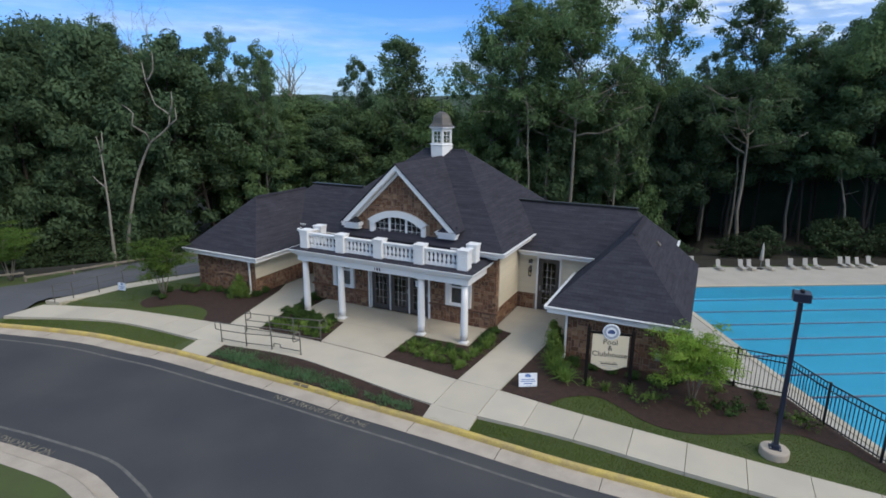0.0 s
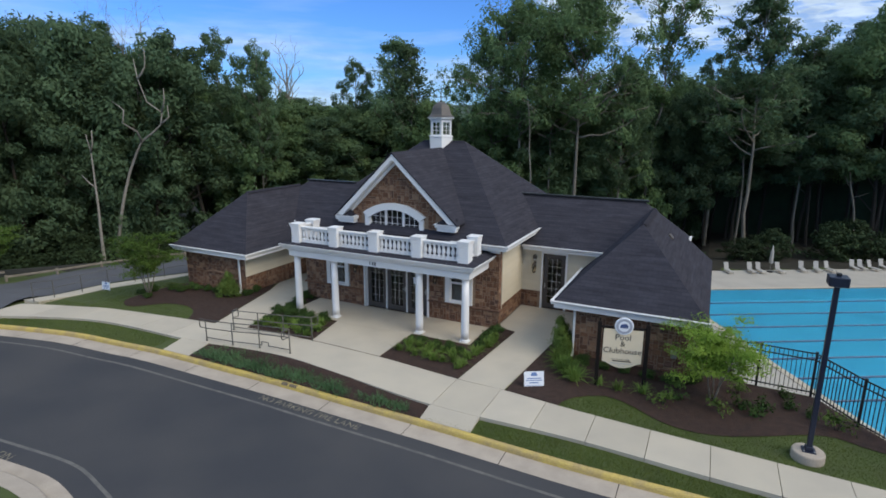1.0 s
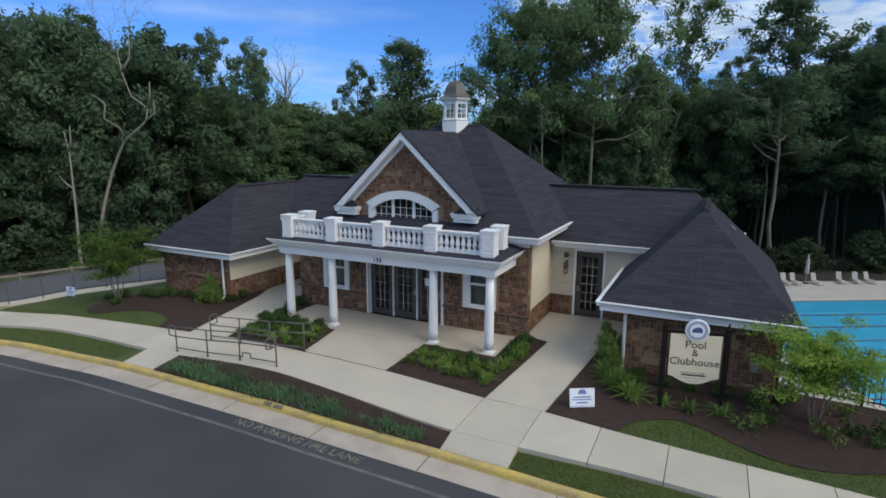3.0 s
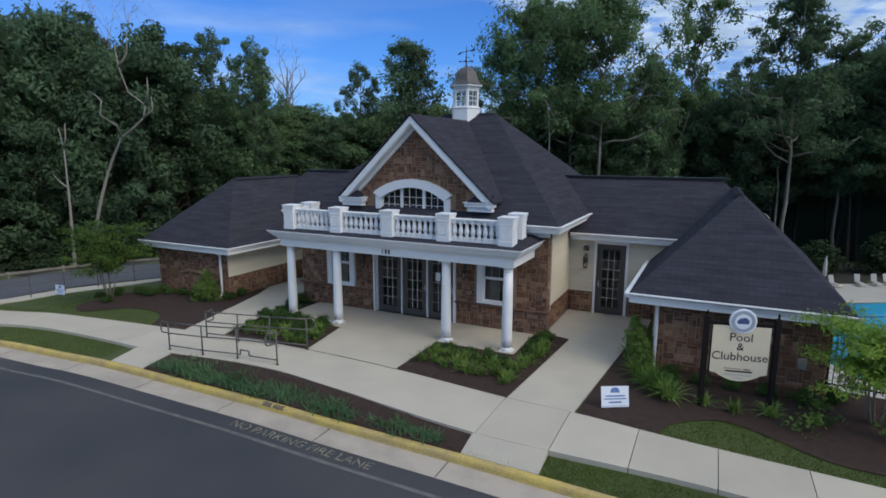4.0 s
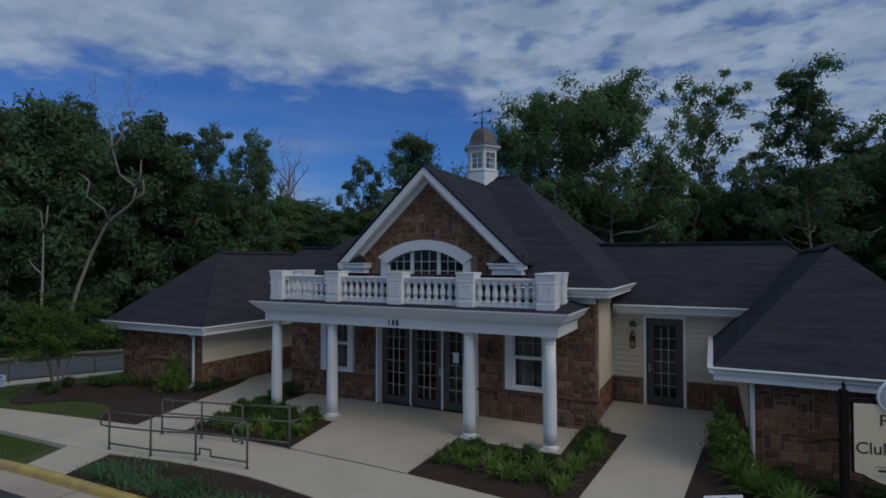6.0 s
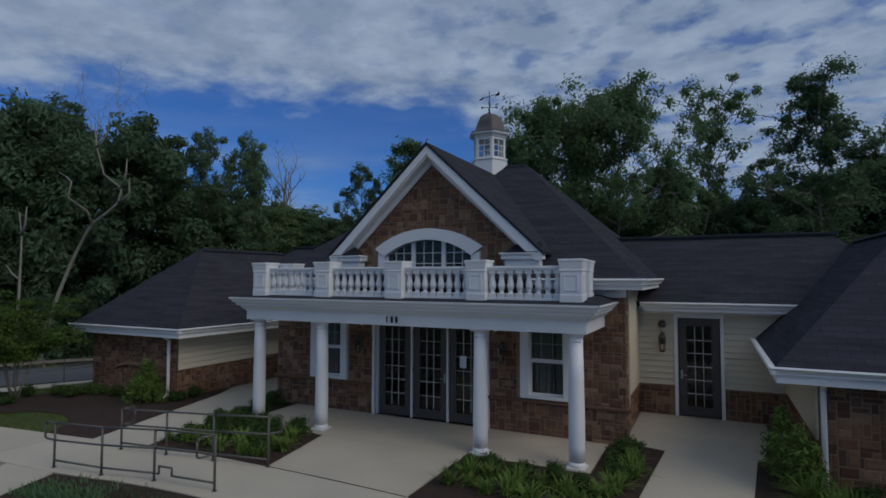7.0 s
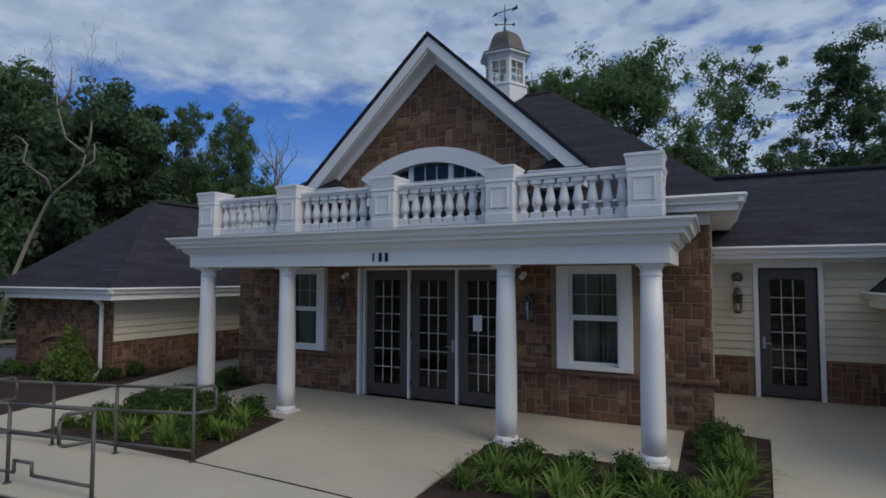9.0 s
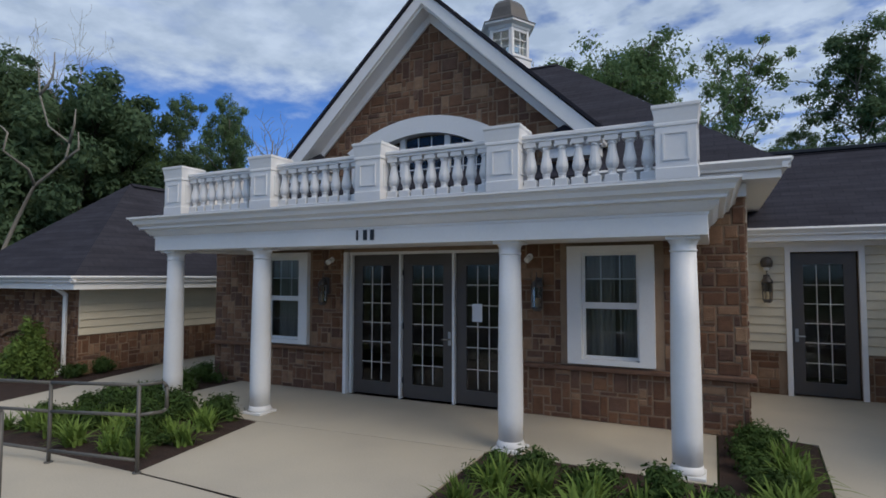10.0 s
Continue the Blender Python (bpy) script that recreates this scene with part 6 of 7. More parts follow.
main_sign()
yard_sign(pose(7.26, -4.08, -0.07, -12, 0, 30), "small white plastic yard sign stuck in dark mulch")
yard_sign(pose(-14.6, -3.36, dip(-14.6, -3.36), -6, 0, 5) @ Matrix.Scale(0.85, 4), "small white plastic yard sign on the lawn")


def street_lamp():
    t = thing("street_lamp", "dark square street lamp with box head on concrete footing", "street lamp", "", pose(14.33, -4.62, 0))
    part("footing", lathe(B(), [(0.36, -0.03), (0.36, 0.17), (0.34, 0.2), (0.1, 0.21)], 28), M_KERB, t, "round pale concrete footing")
    part("base_plate", box(B(), -0.15, 0.15, -0.15, 0.15, 0.2, 0.225, 0.01), M_POLE, t)
    for x in (-0.11, 0.11):
        for y in (-0.11, 0.11):
            part("bolt", lathe(B(), [(0.018, 0.225), (0.018, 0.25), (0.01, 0.255)], 6, x, y), M_ALU, t)
    part("base_cover", box(B(), -0.09, 0.09, -0.09, 0.09, 0.225, 0.33, 0.012), M_POLE, t)
    part("pole", box(B(), -0.055, 0.055, -0.055, 0.055, 0.3, 4.41, 0.008), M_POLE, t)
    h = part("head", box(B(), -0.195, 0.195, -0.195, 0.195, 4.41, 4.63, 0.015), M_POLE, t, "dark square lamp head")
    part("lens", box(B(), -0.15, 0.15, -0.15, 0.15, 4.395, 4.411), M_ALU, h)
    part("top_cap", box(B(), -0.05, 0.05, -0.05, 0.05, 4.63, 4.70, 0.015), M_BLACK, h)


street_lamp()
t = thing("hose_bib_box", "small pale meter box on the wing wall", "meter box", "", pose(11.0, -1.16, 0.55))
part("case", box(B(), -0.09, 0.09, -0.09, 0, 0, 0.26, 0.015), M_ALU, t)
part("lid", box(B(), -0.095, 0.095, -0.1, -0.088, 0.13, 0.26, 0.006), M_KERB, t)


# ---- planting ----
def leaf_cloud(rng, centres, radii, n, size, flat=0.35, aspect=0.5, crisp=False):
    """Vertices and faces of many small pointed leaves scattered in ellipsoid clumps."""
    k = len(centres)
    pick = rng.integers(0, k, n)
    d = rng.normal(size=(n, 3))
    far = np.linalg.norm(d, axis=1, keepdims=True)
    reach = rng.random((n, 1)) ** 0.42 * 1.12 if crisp else far * np.minimum(1.0, 2.5 / far) * 0.6
    d /= far
    pos = centres[pick] + d * reach * radii[pick]
    nrm = d * 0.9 + rng.normal(size=(n, 3)) * 0.45 + np.array([0, 0, flat])
    nrm /= np.linalg.norm(nrm, axis=1, keepdims=True)
    a = np.cross(nrm, rng.normal(size=(n, 3)))
    a /= np.linalg.norm(a, axis=1, keepdims=True)
    b = np.cross(nrm, a)
    s = size * (0.6 + 0.8 * rng.random(n))[:, None]
    v = np.stack([pos - a * s * 0.5 + b * s * aspect * 0.6, pos - a * s * 0.5 - b * s * aspect * 0.6, pos + a * s * 0.7], 1).reshape(-1, 3)
    return v, np.arange(3 * n).reshape(-1, 3)


def leaf_mesh(name, v, f, mat):
    me = bpy.data.meshes.new(name)
    me.vertices.add(len(v))
    me.vertices.foreach_set("co", v.astype(np.float32).ravel())
    me.loops.add(f.size)
    me.loops.foreach_set("vertex_index", f.astype(np.int32).ravel())
    me.polygons.add(len(f))
    me.polygons.foreach_set("loop_start", np.arange(0, f.size, 3, dtype=np.int32))
    me.materials.append(mat)
    me.update()
    me.validate()
    return me


def limb(bm, rng, p, d, length, r0, r1, steps=5, wander=0.25, up=0.1, n=6):
    pts, p, d = [Vector(p)], Vector(p), Vector(d).normalized()
    for i in range(steps):
        d = (d + Vector(rng.normal(size=3)) * wander + Vector((0, 0, up))).normalized()
        p = p + d * (length / steps)
        pts.append(p.copy())
    tube(bm, pts, [r0 + (r1 - r0) * i / steps for i in range(steps + 1)], n)
    return pts


def tree(seed, height, crown_from, spread, leaves, size, leaf_mat, bark, trunk_r=0.22, clumps=46, narrow=1.0, kind="tree", clump_r=(0.16, 0.30), lean=0.06, vase=False, aside=(0, 0), wander=0.045):
    """A tree at the origin: tapered trunk, limbs, crown of leaf clumps round the limb ends."""
    rng = np.random.default_rng(seed)
    t = thing(kind, "", "tree", "woodland trees")
    bm = B()
    trunk = limb(bm, rng, (0, 0, -0.2), (rng.normal() * lean, rng.normal() * lean, 1), height * 0.93, trunk_r, trunk_r * 0.15, 9, wander, 0.05, 8)
    cs, rs = [], []
    for k in range(clumps):
        f = (k + rng.random()) / clumps
        z = crown_from + (0.98 - crown_from) * f
        i = min(8, int(z * 9.2)); base = trunk[i].lerp(trunk[min(i + 1, 9)], 0.5)
        prof = math.sin(math.pi * min(1, max(0.0, (z - crown_from) / (1.02 - crown_from)) ** 0.75 * 0.86 + 0.12)) ** 0.7
        if vase:
            up = (z - crown_from) / (0.98 - crown_from)
            prof = 0.3 + 0.9 * up if up < 0.75 else 0.98 - 1.9 * (up - 0.75)
        a = k * 2.39996 + rng.normal() * 0.35
        reach = spread * prof * (0.25 + 0.95 * rng.random() ** 0.8) * narrow
        tip = Vector((base.x + reach * math.cos(a) + aside[0] * f, base.y + reach * math.sin(a) + aside[1] * f, height * z + rng.normal() * 0.25))
        if (vase or k % 3 == 0) and reach > 0.5:
            root = base - Vector((0, 0, reach * (1.3 if vase else 0.45)))
            mid = root.lerp(tip, 0.5) + Vector(rng.normal(size=3)) * 0.2
            tube(bm, [root, mid, tip], [trunk_r * 0.35 * (1.05 - z * 0.7), trunk_r * 0.2, 0.02], 5)
        cs.append(tip)
        q = spread * (clump_r[0] + (clump_r[1] - clump_r[0]) * rng.random())
        rs.append((q * 1.05, q * 1.05, q * (0.65 + 0.3 * rng.random())))
    part("trunk", bm, bark, t, "", True)
    v, f = leaf_cloud(rng, np.array([list(c) for c in cs]), np.array(rs), leaves, size, crisp=True)
    crown = new("crown", leaf_mesh("crown", v, f, leaf_mat))
    crown.parent = t
    return t


def limbed_tree(seed, height, bare, limbs, reach, rise, clump, leaves, size, leaf_mat, trunk_r, lean=(0.0, 0.0), per=4, flat=0.6):
    """A tall tree with open limbs: reach(u) and rise(u) give a limb's length and steepness at the share u of the crown; leaves sit in sprays along the outer limbs."""
    rng = np.random.default_rng(seed)
    t = thing("tree", "", "tree", "woodland trees")
    top = lambda f: Vector((lean[0] * f ** 1.7, lean[1] * f ** 1.7, height * f))
    bm = B()
    wob = [Vector((*(rng.normal(size=2) * 0.09), 0)) for _ in range(12)]
    line = [top(0.97 * i / 11) + wob[i] * min(1, i) for i in range(12)]
    line[0].z = -0.3
    tube(bm, line, [trunk_r * (1 - 0.88 * i / 11) for i in range(12)], 8)
    cs, rs = [], []
    for k in range(limbs):
        u = (k + 0.2 + 0.6 * rng.random()) / limbs
        f = bare + (0.97 - bare) * u
        root = line[min(11, int(f * 11.3))].lerp(line[min(11, int(f * 11.3) + 1)], (f * 11.3) % 1)
        a = k * 2.39996 + rng.normal() * 0.4
        length = reach(u) * rng.uniform(0.55, 1.15)
        e = rise(u) + rng.normal() * 0.12
        d = Vector((math.cos(a) * math.cos(e), math.sin(a) * math.cos(e), math.sin(e)))
        pts = limb(bm, rng, root, d, length, trunk_r * (0.62 - 0.42 * f), 0.025, 6, 0.13, 0.03, 6)
        for j in range(per):
            g = 0.32 + 0.68 * (j + rng.random()) / per
            q = pts[min(5, int(g * 6))].lerp(pts[min(6, int(g * 6) + 1)], (g * 6) % 1)
            side = Vector((rng.normal(), rng.normal(), 0.5 * rng.normal() + 0.25)) * length * 0.2
            c = q + side
            tube(bm, [q, q.lerp(c, 0.5) + Vector((0, 0, 0.08)), c], [0.04, 0.025, 0.01], 4)
            r = clump * rng.uniform(0.45, 1.35)
            cs.append(c)
            rs.append((r, r, r * flat * rng.uniform(0.8, 1.3)))
    cs.append(line[-1]); rs.append((clump, clump, clump))
    part("trunk", bm, M_BARK, t, "", True)
    r = np.array(rs)
    v, f = leaf_cloud(rng, np.array([list(c) for c in cs]), r, leaves, size)
    crown = new("crown", leaf_mesh("crown", v, f, leaf_mat))
    crown.parent = t
    return t


def bare_tree(seed, m, label, path, r, branches, arms=()):
    """A leafless tree: a trunk along a path, then branches (from point, direction, length), each with twigs."""
    rng = np.random.default_rng(seed)
    t = thing("dead_tree", label, "tree", "bare trees", m)
    line = smooth_line(path, 0.8)
    k = len(line) - 1
    part("trunk", tube(B(), line, [r * (1 - 0.8 * i / k) for i in range(k + 1)], 8), M_DEADWOOD, t, "", True)
    for arm in arms:
        pts = smooth_line(arm, 0.5)
        n = len(pts) - 1
        part("limb", tube(B(), pts, [r * 0.5 * (1 - 0.7 * i / n) for i in range(n + 1)], 7), M_DEADWOOD, t, "", True)
    if arms:
        cs = np.array([list(q) for q in line[1:int(k * 0.36)]])
        v, f = leaf_cloud(rng, cs, np.full((len(cs), 3), 0.55), 80 * len(cs), 0.2)
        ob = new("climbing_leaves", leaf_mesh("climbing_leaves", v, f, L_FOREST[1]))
        ob.parent = t
        tagged(ob, "green vine leaves climbing the trunk")
    for f, d, length in branches:
        bm = B()
        root = line[min(k, int(f * k))]
        r0 = r * (1 - 0.8 * f) * 0.7
        pts = limb(bm, rng, root, d, length, r0, r0 * 0.25, 7, 0.22, 0.10, 6)
        for q in pts[2:]:
            b = rng.random() * 6.28
            limb(bm, rng, q, (math.cos(b), math.sin(b), 0.8), length * 0.28, r0 * 0.35, 0.01, 4, 0.25, 0.1, 4)
        part("limb", bm, M_DEADWOOD, t, "", True)
    return t


def build_woods():
    specs = [  # seed, height, crown from, spread, leaves, leaf size, leaf colour, bark
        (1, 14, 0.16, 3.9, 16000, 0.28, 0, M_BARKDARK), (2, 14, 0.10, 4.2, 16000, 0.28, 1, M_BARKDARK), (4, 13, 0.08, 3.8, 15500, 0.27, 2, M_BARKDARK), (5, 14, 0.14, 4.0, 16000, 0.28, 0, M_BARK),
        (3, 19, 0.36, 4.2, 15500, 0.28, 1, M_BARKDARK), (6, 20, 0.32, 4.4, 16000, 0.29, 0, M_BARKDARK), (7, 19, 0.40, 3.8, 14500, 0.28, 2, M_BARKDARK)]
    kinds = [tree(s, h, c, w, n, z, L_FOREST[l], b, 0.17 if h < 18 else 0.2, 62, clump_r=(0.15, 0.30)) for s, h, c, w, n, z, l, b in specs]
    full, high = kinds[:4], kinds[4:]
    # trees for the dark parts of the woods, shade held in the leaf colour
    tall = [tree(s, 21, 0.42, 4.8, 15000, 0.29, L_SHADED, M_BARKDARK, 0.2, 60, clump_r=(0.16, 0.30)) for s in (11, 12)]
    deep = [tree(s, 15, 0.12, 4.2, 16000, 0.28, L_SHADED, M_BARKDARK, 0.18, 62, clump_r=(0.15, 0.30)) for s in (13, 14)]
    for k in deep:
        tagged(k, "dense woodland tree with layered branches, leaves darkened for shade")
    for k in tall:
        tagged(k, "tall woodland tree with a bare trunk, bark and leaves darkened for shade")
    heights = {k.name: s[1] for k, s in zip(kinds, specs)} | {k.name: 21 for k in tall} | {k.name: 15 for k in deep}
    slim = limbed_tree(21, 22, 0.60, 18, lambda u: 1.7 + 3.2 * math.sin(math.pi * (0.12 + 0.66 * u)), lambda u: 0.85 + 0.25 * u, 0.55, 6000, 0.27, L_FOREST[2], 0.2, (1.75, 0.0), 4, 0.9)
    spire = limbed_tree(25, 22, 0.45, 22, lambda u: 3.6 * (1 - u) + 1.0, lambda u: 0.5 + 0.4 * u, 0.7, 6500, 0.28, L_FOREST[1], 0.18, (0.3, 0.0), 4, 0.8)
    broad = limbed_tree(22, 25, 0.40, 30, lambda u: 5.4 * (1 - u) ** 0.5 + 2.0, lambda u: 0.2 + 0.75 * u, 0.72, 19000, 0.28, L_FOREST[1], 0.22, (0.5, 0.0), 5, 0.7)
    oak = limbed_tree(23, 24, 0.50, 30, lambda u: 8.2 * math.sqrt(max(0.04, 1 - u * u)) + 0.8, lambda u: 0.22 + 0.6 * u, 1.0, 16500, 0.30, L_FOREST[0], 0.28, (0.6, 0.0), 5, 0.75)
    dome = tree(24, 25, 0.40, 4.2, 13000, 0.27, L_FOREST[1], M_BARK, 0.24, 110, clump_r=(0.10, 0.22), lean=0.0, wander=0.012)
    heights.update({slim.name: 22, spire.name: 22, broad.name: 25, oak.name: 24, dome.name: 25})
    for k in full:
        tagged(k, "dense green woodland tree with low branches")
    for k in high:
        tagged(k, "woodland tree with shade-darkened trunk under a leafy crown")
    tagged(slim, "tall slender tree with a bare pale trunk")
    tagged(spire, "tall narrow green tree rising above the woods")
    tagged(broad, "tall tree with spreading upper crown and pale trunk")
    tagged(dome, "tall rounded green tree above the woods")
    tagged(oak, "large spreading oak tree above the woods")
    used = set()
    rnd = random.Random(42)

    def put(proto, x, y, top, w_scale, turn=None):
        """Plants a tree so that its top stands at the height top above the clubhouse floor."""
        z = ground_z(x, y)
        m = Matrix.Translation((x, y, z)) @ Matrix.Rotation(rnd.uniform(0, 6.28) if turn is None else turn, 4, "Z")
        if proto.name in used:
            ob = copy_thing(proto, m)
        else:
            used.add(proto.name)
            ob = proto
            ob.matrix_basis = m
        ob.scale = (w_scale, w_scale, (top - z) / heights[proto.name])

    # single trees that stand out
    put(oak, -1.0, 36.0, 18.6, 0.86, 0.2)
    put(oak, -6.6, 36.0, 18.2, 0.9, 2.6)
    put(oak, -3.8, 37.0, 17.8, 0.7, 1.3)
    put(oak, -10.4, 37.5, 15.6, 0.66, 4.4)
    put(dome, 2.8, 40.0, 14.0, 0.65, 2.0)
    put(slim, 4.9, 44.0, 18.9, 1.05, 0.0)
    put(broad, 14.9, 44.0, 19.6, 1.0, 3.6)
    put(dome, 11.4, 50.0, 15.6, 0.75, 4.0)
    put(broad, 20.0, 51.0, 14.8, 0.85, 3.0)
    put(spire, -18.6, 30.4, 16.0, 1.0, 1.2)
    put(spire, -16.3, 30.8, 15.4, 1.0, 2.9)
    put(dome, -23.4, 31.0, 14.0, 0.6, 2.1)
    put(dome, -25.9, 19.4, 14.5, 0.5, 0.7)
    put(spire, -26.6, 20.6, 13.4, 0.65, 4.1)
    put(dome, -33.0, 21.5, 16.2, 0.66, 0.2)
    put(dome, -34.2, 10.2, 15.7, 0.8, 3.1)
    put(dome, -40.0, 6.0, 15.6, 0.8, 1.1)
    put(high[1], 27.0, 51.0, 19.6, 1.2, 2.4)
    put(high[0], 1.0, 42.0, 13.6, 0.8, 1.4)
    # the woods, rank behind rank: points of the edge with the height of the tree tops
    edge = [(-50, -20, 14.5), (-44, -13, 14.5), (-38, -7, 14.5), (-34, -1.5, 14.6), (-32.5, 4, 14.6), (-31.6, 10, 14.6), (-29.5, 16, 13.6), (-25.5, 21.5, 10.0), (-21, 27, 9.2), (-16, 32, 9.6), (-11, 37, 10.0), (-5, 40, 10.0), (1, 44, 10.6), (7, 48, 11.6), (13, 51, 12), (19, 52, 14.2), (25, 52, 17.4), (31, 52, 18.8), (38, 51, 19), (46, 48, 19)]
    e = [Vector(p) for p in edge]
    for depth, hs, mix, gap in ((0.0, 0.95, 0.55, 4.4), (4.5, 0.97, 0.45, 4.0), (9.0, 0.98, 0.15, 3.6), (14.0, 1.02, 0.0, 3.6), (19.0, 1.0, 0.0, 4.0)):
        for a, b in zip(e, e[1:]):
            d = (b - a)
            n = Vector((-d.y, d.x, 0)).normalized()
            steps = max(1, round(d.xy.length / gap))
            for i in range(steps):
                p = a.lerp(b, (i + rnd.uniform(0.1, 0.9)) / steps) + n * (depth + rnd.uniform(-1.4, 1.4))
                proto = rnd.choice(high if rnd.random() < mix else full)
                if p.x > 7:
                    proto = rnd.choice(tall)
                elif depth > 18:
                    continue
                elif p.x < -28.5 and p.y < 15:
                    proto = rnd.choice(deep)
                put(proto, p.x, p.y, p.z * hs * rnd.uniform(0.88, 1.1), rnd.uniform(0.85, 1.15))
    # undergrowth at the foot of the woods; its dark leaf colour stands for shade
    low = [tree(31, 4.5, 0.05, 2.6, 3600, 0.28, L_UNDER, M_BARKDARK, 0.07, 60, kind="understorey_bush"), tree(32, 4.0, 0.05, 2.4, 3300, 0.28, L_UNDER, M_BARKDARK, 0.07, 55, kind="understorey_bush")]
    for k, h in zip(low, (4.5, 4.0)):
        tagged(k, "dense green bush at the edge of the woods, darkened for shade", "bush", "woodland bushes")
        heights[k.name] = h
    w = [Vector((x, y, 0)) for x, y in WOODS[1:-1]]
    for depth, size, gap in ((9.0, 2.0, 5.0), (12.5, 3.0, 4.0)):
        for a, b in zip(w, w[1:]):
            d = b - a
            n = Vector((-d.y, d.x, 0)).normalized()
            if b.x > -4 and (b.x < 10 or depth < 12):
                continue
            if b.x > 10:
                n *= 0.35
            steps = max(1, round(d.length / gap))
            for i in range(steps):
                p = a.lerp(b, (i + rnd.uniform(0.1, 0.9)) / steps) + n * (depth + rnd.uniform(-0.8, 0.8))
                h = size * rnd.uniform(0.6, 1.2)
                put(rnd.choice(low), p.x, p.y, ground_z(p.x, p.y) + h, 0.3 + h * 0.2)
    # far woods behind the ranks
    bm = B()
    xs, ds = np.linspace(-320, 320, 129), (0, 5, 10, 16, 24, 36, 60, 100, 180, 320)
    rows = []
    for x in xs:
        y0 = 62 + 0.00045 * x * x if x > -30 else 62 - (-30 - x) * 0.62
        rows.append([bm.verts.new((x + 2.0 * noise.noise((x, d, 3)), y0 + d, (-8 if i == 0 else 8.5 + d * 0.02 + 2.6 * noise.noise((x * 0.19, d * 0.13, 0)) + 1.6 * noise.noise((x * 0.55, d * 0.4, 9))))) for i, d in enumerate(ds)])
    for r, q in zip(rows, rows[1:]):
        for i in range(len(ds) - 1):
            bm.faces.new((r[i], q[i], q[i + 1], r[i + 1]))
    tagged(part("distant_woods", bm, M_FARWOODS, None, "", True), "rolling green canopy of far woods", "woods", kind="stuff")
    # bare trees
    bare_tree(91, pose(0, 0, 0), "pale dead tree with an S-shaped trunk and crooked bare limbs", [(-28.1, 5.8, -4.3), (-27.6, 5.9, -1.5), (-27.0, 6.0, 0.8), (-26.6, 6.3, 2.7), (-26.35, 6.7, 4.2), (-25.0, 6.95, 6.4), (-24.07, 7.2, 7.03), (-23.4, 7.4, 7.6), (-23.3, 7.5, 8.4), (-23.8, 6.8, 9.1), (-24.2, 6.6, 10.6), (-24.4, 6.6, 11.9)], 0.15, [], [[(-25.0, 6.95, 6.4), (-24.74, 6.5, 7.1), (-24.5, 5.35, 7.7), (-24.3, 5.4, 8.5), (-25.4, 5.4, 9.1)], [(-23.3, 7.5, 8.4), (-22.8, 7.4, 9.2), (-22.9, 7.5, 10.0)], [(-23.4, 7.4, 7.6), (-22.9, 7.7, 8.1), (-22.8, 7.6, 8.9)], [(-24.2, 6.6, 10.6), (-23.6, 6.8, 11.4), (-23.5, 6.8, 12.6)]])
    bare_tree(92, pose(-27.3, 4.4, -0.1), "pale broken trunk with a short fork", [(0.6, -0.2, -4.2), (0.5, -0.1, 0), (0.45, 0, 2), (0.3, 0.1, 4), (0.3, 0.1, 5.8), (0.0, 0.1, 7.0)], 0.15, [], [[(0.3, 0.1, 5.8), (0.6, 0.1, 6.4), (0.7, 0.1, 7.3)], [(0.35, 0.1, 3.4), (-0.2, 0, 3.7), (-0.9, 0, 4.2)]])
    for k, (x, y, h, r) in enumerate(((-29.3, 27.0, 13.6, 0.24), (-31.5, 12.5, 15.8, 0.09), (-33.0, 12.0, 15.2, 0.09))):
        bare_tree(95 + k, pose(x, y, -0.1, 0, 0, 50 * k), "leafless tree with fine upright twigs", [(0, 0, 0), (0.1, 0, h * 0.4), (0.0, 0.1, h * 0.75), (0.2, 0.1, h)], r, [(0.5 + 0.036 * i, (math.cos(i * 2.4), math.sin(i * 2.4), 1.7), h * 0.3) for i in range(13)])
    # slender trunks before the dark wood: foot (x, z) and top (x, z) of each, radius, y
    TRUNKS = ((-4.1, 1.6, -4.6, 8.6, 0.11, 32.0), (14.48, -6.8, 14.44, 5.5, 0.14, 48.0), (25.3, -5.5, 23.9, 2.6, 0.15, 48.0))
    for k, (x0, z0, x1, z1, r, y) in enumerate(TRUNKS):
        g = ground_z(x0, y)
        t = thing("slender_tree", "slender pale tree trunk before dark woods", "tree", "pale trunks", pose(x0, y, g))
        rng = np.random.default_rng(300 + k)
        lean = (x1 - x0) / (z1 - z0)
        h = z1 - g
        x = lambda z: lean * (z + g - z0)
        line = [Vector((x(h * f) + 0.06 * rng.normal(), 0.05 * rng.normal(), h * f)) for f in (-0.02, 0.15, 0.3, 0.45, 0.6, 0.75, 0.88, 1.0, 1.12)]
        part("trunk", tube(B(), line, [r, r * 0.96, r * 0.9, r * 0.82, r * 0.74, r * 0.66, r * 0.58, r * 0.5, r * 0.2], 7), M_BARK, t, "", True)
        bm = B()
        a = rng.random() * 6.28
        limb(bm, rng, line[5], (math.cos(a), math.sin(a), 0.5), 1.5, 0.045, 0.012, 5, 0.2, 0.1, 5)
        limb(bm, rng, line[6], (-math.cos(a), math.sin(a), 0.7), 1.8, 0.045, 0.012, 5, 0.2, 0.1, 5)
        part("limb", bm, M_BARK, t, "", True)


